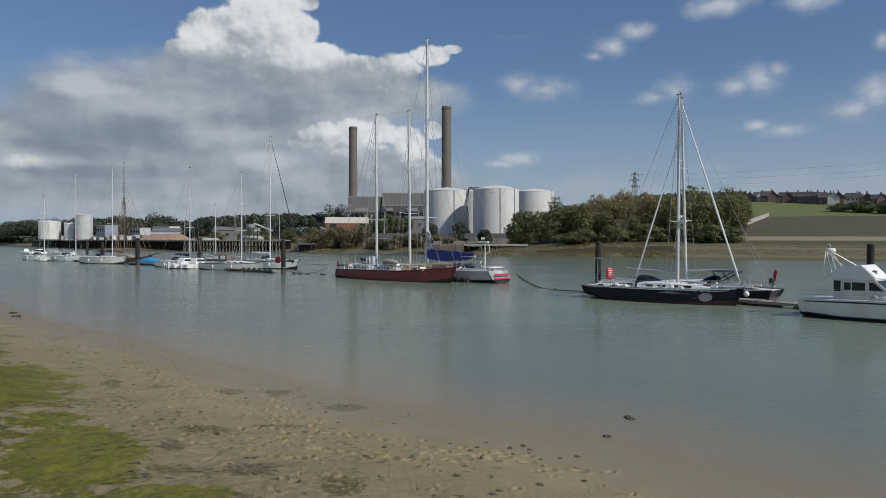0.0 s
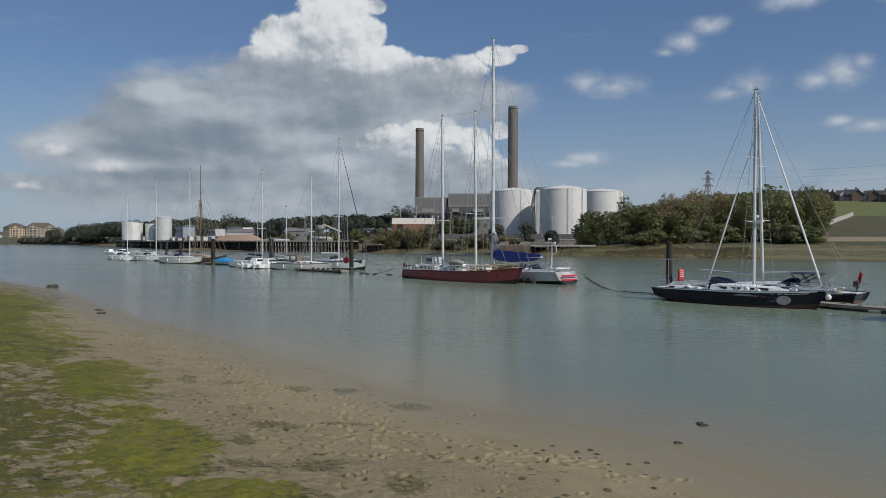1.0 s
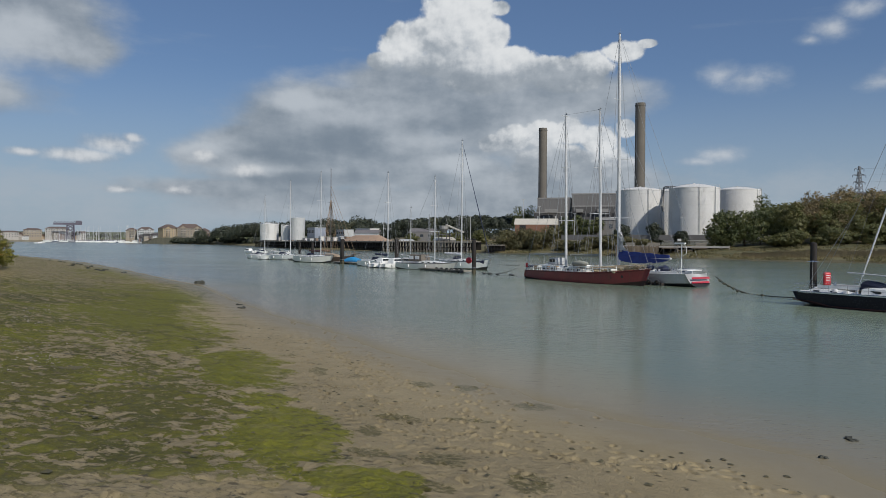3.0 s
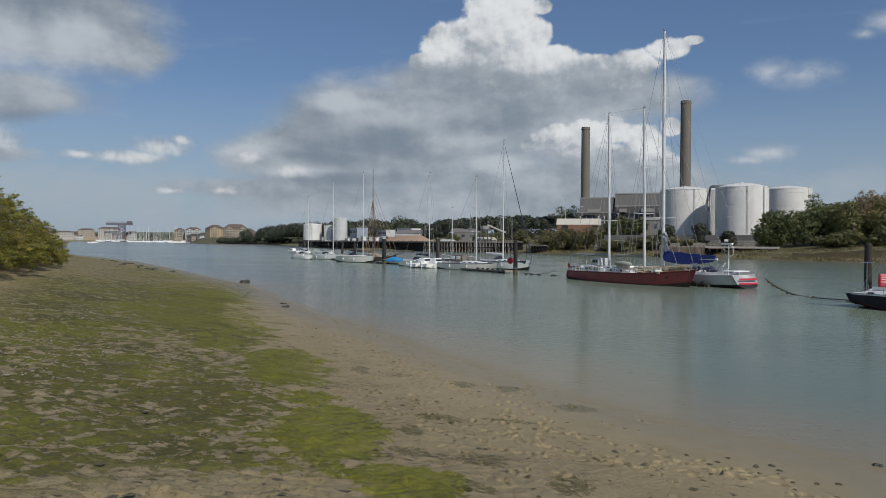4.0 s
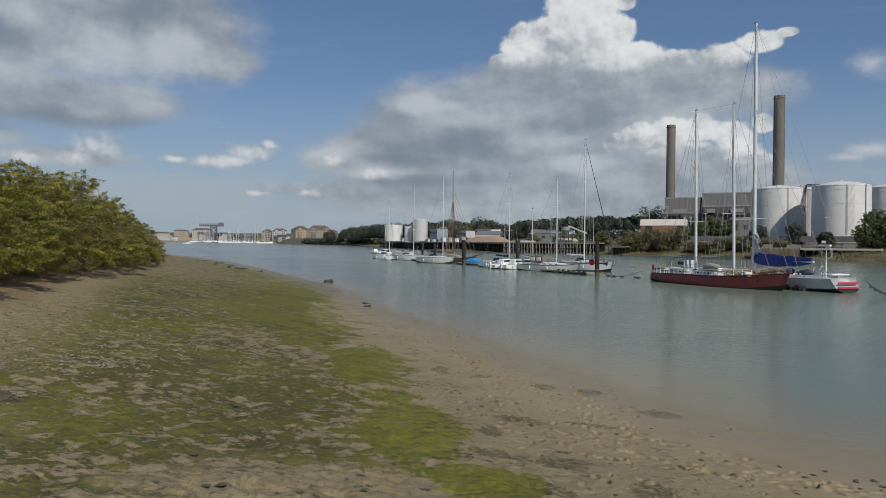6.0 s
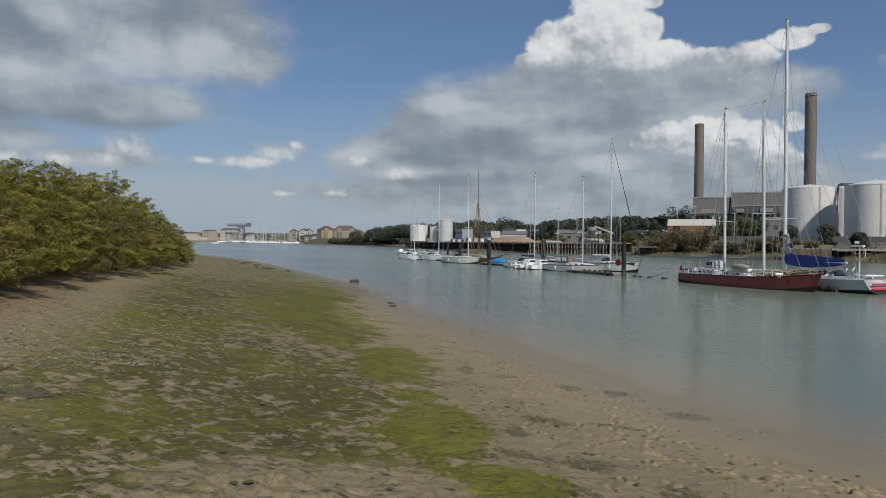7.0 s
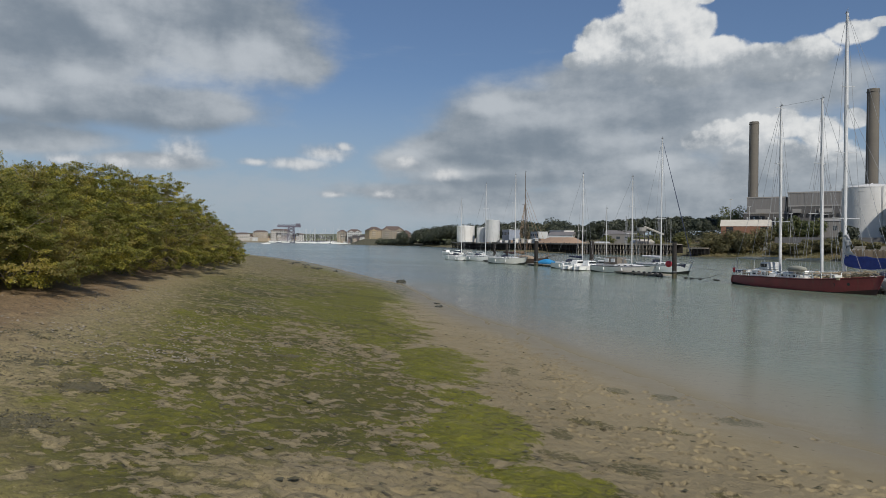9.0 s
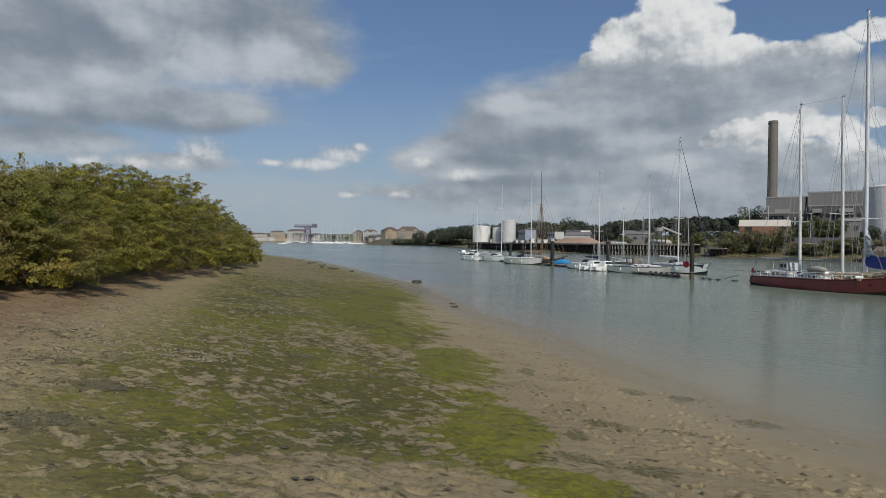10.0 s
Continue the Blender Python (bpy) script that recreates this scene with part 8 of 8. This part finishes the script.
# ---------------------------------------------------------------- river mouth
def apartments(bearing, dist, deg, w, d, eaves, rise, storeys, bays, mat, label, gables=(), z=3.0):
    """A waterside block with a hipped roof, projecting gabled bays, window by window, and balconies."""
    x, y = -math.sin(radians(bearing)) * dist, math.cos(radians(bearing)) * dist
    t = thing("apartment_building", label, "building", pose(x, y, z, 0, 0, deg), "buildings at the river mouth")
    h = eaves - z
    bm = B()
    box(bm, (0, 0, h / 2 - 2), (w, d, h + 4))
    part("wall", bm, mat, t)
    bm = B()
    e, k = 0.6, min(w, d) * 0.42
    vs = [bm.verts.new(p_) for p_ in ((-w / 2 - e, -d / 2 - e, h), (w / 2 + e, -d / 2 - e, h), (w / 2 + e, d / 2 + e, h), (-w / 2 - e, d / 2 + e, h), (-w / 2 + k, 0, h + rise), (w / 2 - k, 0, h + rise))]
    for f in ((0, 1, 5, 4), (1, 2, 5), (2, 3, 4, 5), (3, 0, 4), (3, 2, 1, 0)):
        bm.faces.new([vs[i] for i in f])
    part("roof", bm, ROOF_TILE, t)
    sh = (h - 5) / storeys

    def opening(px, py, pz, ww, hh, owner):
        bm = B()
        box(bm, (px, py, pz), (ww, 0.16, hh))
        f = part("window", bm, RENDER_WHITE, owner)
        bm = B()
        box(bm, (px, py - 0.06, pz), (ww * 0.84, 0.14, hh * 0.88))
        part("pane", bm, GLASS_DARK, f)
    for q in range(storeys):
        for i in range(bays):
            opening(-w / 2 + w * (i + 0.5) / bays, -d / 2 - 0.02, 5 + sh * (q + 0.5), w / bays * 0.5, sh * 0.55, t)
    for gx, gw in gables:
        bm = B()
        f = bm.faces.new([bm.verts.new(p_) for p_ in ((gx - gw / 2, -d / 2 - 1.6, -2), (gx + gw / 2, -d / 2 - 1.6, -2), (gx + gw / 2, -d / 2 - 1.6, h), (gx, -d / 2 - 1.6, h + gw * 0.36), (gx - gw / 2, -d / 2 - 1.6, h))])
        ex = bmesh.ops.extrude_face_region(bm, geom=[f])
        bmesh.ops.translate(bm, vec=(0, 6, 0), verts=[v for v in ex["geom"] if isinstance(v, bmesh.types.BMVert)])
        bay = part("gable_bay", bm, mat, t)
        bm = B()
        for sd in (-1, 1):
            box(bm, (gx + sd * gw * 0.27, -d / 2 + 1.2, h + gw * 0.2), (gw * 0.62, 6.4, 0.4), ry=sd * math.atan(0.72))
        part("gable_roof", bm, ROOF_TILE, bay)
        for q in range(storeys):
            for sd in (-1, 1):
                bm = B()
                box(bm, (gx + sd * gw * 0.24, -d / 2 - 1.62, 5 + sh * (q + 0.5)), (gw * 0.26, 0.14, sh * 0.6))
                part("pane", bm, GLASS_DARK, bay)
            bm = B()
            box(bm, (gx, -d / 2 - 2.2, 5 + sh * q), (gw * 0.8, 1.2, 0.3))
            part("balcony", bm, RENDER_WHITE, bay)
    return t


ROOF_TILE = pbr("brown roof tiles", (0.13, 0.095, 0.08), (0.1, 0.075, 0.065), 0.5, 0.85)
# lit version of the buff brick, with warm sunlight put into its colour
BUFF_LIT = pbr("sunlit buff brick", (0.46, 0.36, 0.22), (0.38, 0.29, 0.18), 0.5, 0.9)
apartments(36.75, 965, 60, 20, 16, 19.5, 5.0, 4, 6, BUFF_LIT, "sunlit buff brick waterside apartment block with hipped roof", ((-4.5, 7),))
apartments(35.25, 965, 38, 30, 16, 20, 5.5, 4, 8, BRICK_BUFF, "long buff brick apartment block with gabled bays", ((-8, 8), (9, 8)))
apartments(34.15, 980, 38, 12, 12, 17, 3.5, 3, 4, BRICK_BROWN, "low brown brick apartment wing")
apartments(38.35, 1105, 40, 22, 14, 19, 4.0, 4, 7, TANK_GREY, "grey waterside flats with pale bays and dark roof", ((-5, 6), (5, 6)))
apartments(39.3, 1120, 40, 16, 14, 18, 4.0, 4, 5, BRICK_BUFF, "dull buff waterside flats beside the marina", ((0, 6),))
apartments(44.2, 1530, 46, 40, 18, 25, 3.5, 4, 9, CONCRETE, "long pale waterfront warehouse at the river mouth")
apartments(45.7, 1530, 46, 30, 16, 22, 3.0, 3, 7, BRICK_BUFF, "buff waterfront warehouse at the river mouth")
apartments(47.0, 1530, 46, 26, 14, 17, 3.0, 3, 6, CONCRETE, "pale low waterfront building at the river mouth")


def embankment(near, far, height, label):
    """A sloping weedy bank with an uneven crest, between two bearings (degrees, metres)."""
    r = np.random.default_rng(77)
    bm, rows_ = B(), []
    for i in range(61):
        s = i / 60
        b, dist = radians(near[0] + (far[0] - near[0]) * s), near[1] + (far[1] - near[1]) * s
        top = height * (0.35 + 0.65 * smooth(1.0, 0.75, np.array(s))) + r.normal(0, 0.25)
        rows_.append([bm.verts.new((-math.sin(b) * (dist + u), math.cos(b) * (dist + u), v)) for u, v in ((-9 + r.normal(0, 0.5), -1), (-5, top * 0.4 + r.normal(0, 0.2)), (0, top), (10, top * 0.95), (11, -1))])
    for a, c in zip(rows_, rows_[1:]):
        for k in range(4):
            bm.faces.new((a[k], c[k], c[k + 1], a[k + 1]))
    for e in (rows_[0], rows_[-1][::-1]):
        bm.faces.new(e)
    bmesh.ops.recalc_face_normals(bm, faces=bm.faces)
    me_ = bpy.data.meshes.new("embankment")
    bm.to_mesh(me_)
    me_.materials.append(pbr("weedy stone bank", (0.085, 0.08, 0.055), (0.045, 0.047, 0.03), 0.6, 0.9))
    return tagged(new("embankment", me_), label, "embankment", kind="structure")


embankment((33.6, 930), (38.6, 945), 8.0, "low dark weedy stone bank below the apartments")

r = np.random.default_rng(41)
for i in range(22):
    s = i / 21
    x, y = -1190 + 150 * s + r.normal(0, 6), 985 + 115 * s + r.normal(0, 8)
    hh = r.uniform(5, 15)
    house(x, y + 18, 40 + r.normal(0, 8), r.uniform(8, 20), r.uniform(8, 12), hh, r.uniform(1.5, 4), "hazy pale waterfront building at the river mouth", (BUFF_LIT, CONCRETE, BRICK_BUFF, TANK_GREY, BRICK_BROWN)[i % 5], (ROOF_SLATE, BRICK_BROWN)[i % 2], max(2, int(hh / 3)), 4, "apartment_building", "buildings at the river mouth", False, 1.6)
for i in range(9):
    x, y = -700 + 60 * i / 8 + r.normal(0, 3), 868 - 55 * i / 8 + r.normal(0, 3)
    hh = r.uniform(7, 13)
    house(x, y + 10, 38 + r.normal(0, 6), r.uniform(8, 14), 10, hh, r.uniform(2.5, 4.5), "dark gabled waterside house by the marina", (BRICK_BROWN, TANK_GREY, BRICK_BUFF)[i % 3], ROOF_SLATE, max(2, int(hh / 3)), 3, "apartment_building", "buildings at the river mouth", False, 1.6)

crane = thing("hammerhead_crane", "old dark steel hammerhead crane on the waterfront", "crane", pose(-1030, 1091, 4, 0, 0, 43) @ Matrix.Scale(1.08, 4))
CRANE = pbr("faded purple-grey steel", (0.12, 0.11, 0.14), (0.09, 0.085, 0.11), 0.2, 0.7)
for sx in (1, -1):
    for sy in (1, -1):
        bm = B()
        rod(bm, (sx * 6.5, sy * 6.5, -2), (sx * 5.5, sy * 5.5, 26), 1.2, 1.0, 5)
        part("leg", bm, CRANE, crane)
for sx, sy, tx, ty in ((6.5, 6.5, -6.5, 6.5), (-6.5, 6.5, -6.5, -6.5), (-6.5, -6.5, 6.5, -6.5), (6.5, -6.5, 6.5, 6.5)):
    for j in range(4):
        k0, k1 = 1 - 0.07 * j, 1 - 0.07 * (j + 1)
        bm = B()
        rod(bm, (sx * k0, sy * k0, 6.5 * j), (tx * k1, ty * k1, 6.5 * (j + 1)), 0.8, 0.8, 4)
        rod(bm, (tx * k0, ty * k0, 6.5 * j), (sx * k1, sy * k1, 6.5 * (j + 1)), 0.8, 0.8, 4)
        part("cross_brace", bm, CRANE, crane)
bm = B()
box(bm, (-4, 0, 27.5), (44, 6, 3.4))
for j in range(9):
    rod(bm, (-26 + j * 5, -2.4, 29), (-23.5 + j * 5, -2.4, 32), 0.3, 0.3, 4)
    rod(bm, (-23.5 + j * 5, -2.4, 32), (-21 + j * 5, -2.4, 29), 0.3, 0.3, 4)
part("jib", bm, CRANE, crane)
bm = B()
box(bm, (13, 0, 31), (9, 6, 4.5))
part("machinery_house", bm, CRANE, crane)

# marina: three kinds of moored boat, copied along the far pontoons


def marina_boat(L, h, label, power=False, paint=WHITE_GEL):
    t = thing("moored_boat", label, "boat", pose(0, 0, 0), "boats in the marina")
    s = hull_shape(L, L * 0.3, 1.6, 1.2, 1.2, 0.7, 0.8, 0.2, 0.4, 10)
    bm = B()
    for side in (1, -1):
        for a, b in zip(s[:-1], s[1:]):
            vs = [bm.verts.new((p[0], p[1] * side, p[2])) for p in (a[2], b[2], b[-1], a[-1])]
            bm.faces.new(vs)
    vs = [bm.verts.new((s[0][k][0], sd * s[0][k][1], s[0][k][2])) for sd, k in ((1, 2), (1, 5), (-1, 5), (-1, 2))]
    bm.faces.new(vs)
    part("hull", bm, paint, t)
    bm = B()
    bm.faces.new([bm.verts.new((p[-1][0], p[-1][1], p[-1][2])) for p in s] + [bm.verts.new((p[-1][0], -p[-1][1], p[-1][2])) for p in s[::-1]])
    part("deck", bm, DECK_WHITE, t)
    bm = B()
    box(bm, (0, 0, 1.7 if not power else 2.4), (L * 0.45, L * 0.18, 0.9 if not power else 2.4), taper=0.8, bevel=0.1)
    part("cabin", bm, WHITE_GEL, t)
    if not power:
        bm = B()
        rod(bm, (0.5, 0, 1.5), (0.5, 0, h), 0.16, 0.1, 5)
        part("mast", bm, ALLOY, t)
        bm = B()
        rod(bm, (0.4, 0, 3), (-L * 0.38, 0, 3.1), 0.3, 0.22, 6)
        part("boom", bm, CANVAS_NAVY, t)
        bm = B()
        rod(bm, (L * 0.48, 0, 1.7), (0.5, 0, h - 0.5), 0.08, 0.05, 4)
        part("furled_headsail", bm, SAILCLOTH, t)
    else:
        bm = B()
        box(bm, (0.3, 0, 2.6), (L * 0.4, L * 0.185, 0.7))
        part("window_band", bm, SMOKED, t)
    return t


kinds = [marina_boat(11, 20, "white yacht berthed in the distant marina"), marina_boat(14, 27, "large white yacht berthed in the distant marina"), marina_boat(10, 0, "white motor boat berthed in the distant marina", True),
         marina_boat(12, 22, "navy yacht berthed in the distant marina", False, CANVAS_NAVY), marina_boat(12, 18, "grey-hulled yacht berthed in the distant marina", False, TANK_GREY)]
r = np.random.default_rng(77)
for i in range(210):
    s = 0.02 + 1.12 * r.random()
    x, y = -640 - 430 * s + r.normal(0, 14), 836 + 235 * s + r.normal(0, 10) + (22 if i % 3 else 0)
    k = kinds[int(r.choice([0, 0, 1, 2, 2, 2, 3, 4]))]
    m = pose(x, y, 0, 0, 0, float(r.choice([40, 220, 130])) + r.normal(0, 5))
    if i < 5:
        kinds[i].matrix_basis = m
    else:
        copy_thing(k, m)
small_motorboat(-646, 640, 40, 11, "white motor cruiser under way to the marina")

# ---------------------------------------------------------------- foreshore rocks, weed and stones


def rock(x, y, w, h, seed, label, mat=ROCK, group="rocks on the foreshore"):
    z = ground_z(x, y)
    t = thing("rock", label, "rock", pose(x, y, max(z, -0.05), 0, 0, seed * 40), group)
    bm = B()
    for i in range(3):
        blob(bm, (0.3 * w * math.cos(i * 2.1), 0.22 * w * math.sin(i * 2.1), h * 0.22), (w * 0.36, w * 0.28, h * (0.75 - 0.15 * i)), seed + i, 0.55, 2)
    part("stone", bm, mat, t)
    return t


rock(-49.4, 71.8, 0.95, 0.45, 1, "dark weed-covered rock at the water's edge")
rock(-28.2, 46.3, 0.55, 0.14, 2, "small dark stone at the water's edge")
rock(-30.0, 48.9, 0.5, 0.12, 4, "small dark stone at the water's edge")
rock(5.5, 20.5, 0.34, 0.13, 3, "small dark stone awash in the shallows")
rock(4.4, 18.6, 0.2, 0.08, 5, "small dark stone awash in the shallows")
for i in range(14):
    rr = random.Random(i)
    s = rr.random()
    rock(-66 - 62 * s + rr.uniform(-2, 2), 82 + 50 * s + rr.uniform(-5, 0), rr.uniform(0.5, 1.1), rr.uniform(0.15, 0.28), 10 + i, "low weed-hung rock on the spit")


def scatter(name, label, n, seed, dmin, dmax, size, mat, rmax=48, clump=None, flat=0.55, rmin=8):
    """Small stones or scraps of weed, joined."""
    r = np.random.default_rng(seed)
    if clump is None:
        rr, aa = rmin + (rmax - rmin) * r.random(n * 4) ** 1.3, np.radians(r.uniform(-34, 68, n * 4))
        x, y = -np.sin(aa) * rr, np.cos(aa) * rr
    else:
        x, y = clump[0] + r.normal(0, clump[2], n), clump[1] + r.normal(0, clump[2], n)
    z, d, q = land(x, y)
    ok = (d > dmin) & (d < dmax)
    ok &= value_noise(x / 2.2, y / 2.2, seed) + r.normal(0, 0.12, len(x)) > (0.02 if clump is None else -9)
    x, y, z = x[ok][:n], y[ok][:n], z[ok][:n]
    m = len(x)
    base = np.array([(1, 0, 0), (0, 1, 0), (-1, 0, 0), (0, -1, 0), (0, 0, 1), (0, 0, -1), ])
    faces = np.array([(0, 1, 4), (1, 2, 4), (2, 3, 4), (3, 0, 4), (1, 0, 5), (2, 1, 5), (3, 2, 5), (0, 3, 5)])
    s = r.uniform(0.5, 1.5, (m, 1)) * size
    v = base[None] * s[:, None] * np.array([1, 1, flat])[None, None] * r.uniform(0.6, 1.3, (m, 6, 1)) + np.stack([x, y, z + size * 0.15], 1)[:, None]
    rot = r.uniform(0, 6.28, m)
    c, sn = np.cos(rot)[:, None], np.sin(rot)[:, None]
    ox, oy = v[:, :, 0] - x[:, None], v[:, :, 1] - y[:, None]
    v[:, :, 0], v[:, :, 1] = x[:, None] + ox * c - oy * sn, y[:, None] + ox * sn + oy * c
    f = (faces[None] + (np.arange(m) * 6)[:, None, None]).reshape(-1, 3)
    me_ = bpy.data.meshes.new(name)
    me_.from_pydata(v.reshape(-1, 3).tolist(), [], f.tolist())
    me_.materials.append(mat)
    return tagged(new(name, me_), label, "stones" if mat is PEBBLE else "seaweed", kind="stuff")


scatter("shingle", "scattered grey and white shingle stones on mud", 9000, 3, 13.0, 24, 0.034, PEBBLE, 75, rmin=21)
scatter("shingle", "broken pale stone on the higher beach", 4500, 62, 15.0, 25, 0.036, PEBBLE, 85, flat=0.4, rmin=20)
scatter("shingle", "fine pale shell and stone grit on sand", 1200, 4, 3.0, 12, 0.015, PEBBLE)
scatter("seaweed", "scraps of dark seaweed on the mud", 300, 6, 11.5, 19, 0.018, WEED, flat=0.2)
scatter("seaweed", "dark matted seaweed along the upper tide line", 6500, 61, 12.0, 22, 0.034, WEED, 80, flat=0.35, rmin=17)
scatter("seaweed", "scraps of dark seaweed near the spit", 700, 9, 1.5, 15, 0.07, WEED, 120, flat=0.3)
for i, (x, y, w) in enumerate(((-12.3, 6.6, 0.3), (-14.5, 9.0, 0.28), (-17, 9.2, 0.35), (-16.5, 17.6, 0.2), (-21, 11.5, 0.5))):
    scatter("seaweed_pile", "small dark mound of weed and stones on mud", 620, 20 + i, 0, 40, 0.034, WEED, clump=(x, y, w))
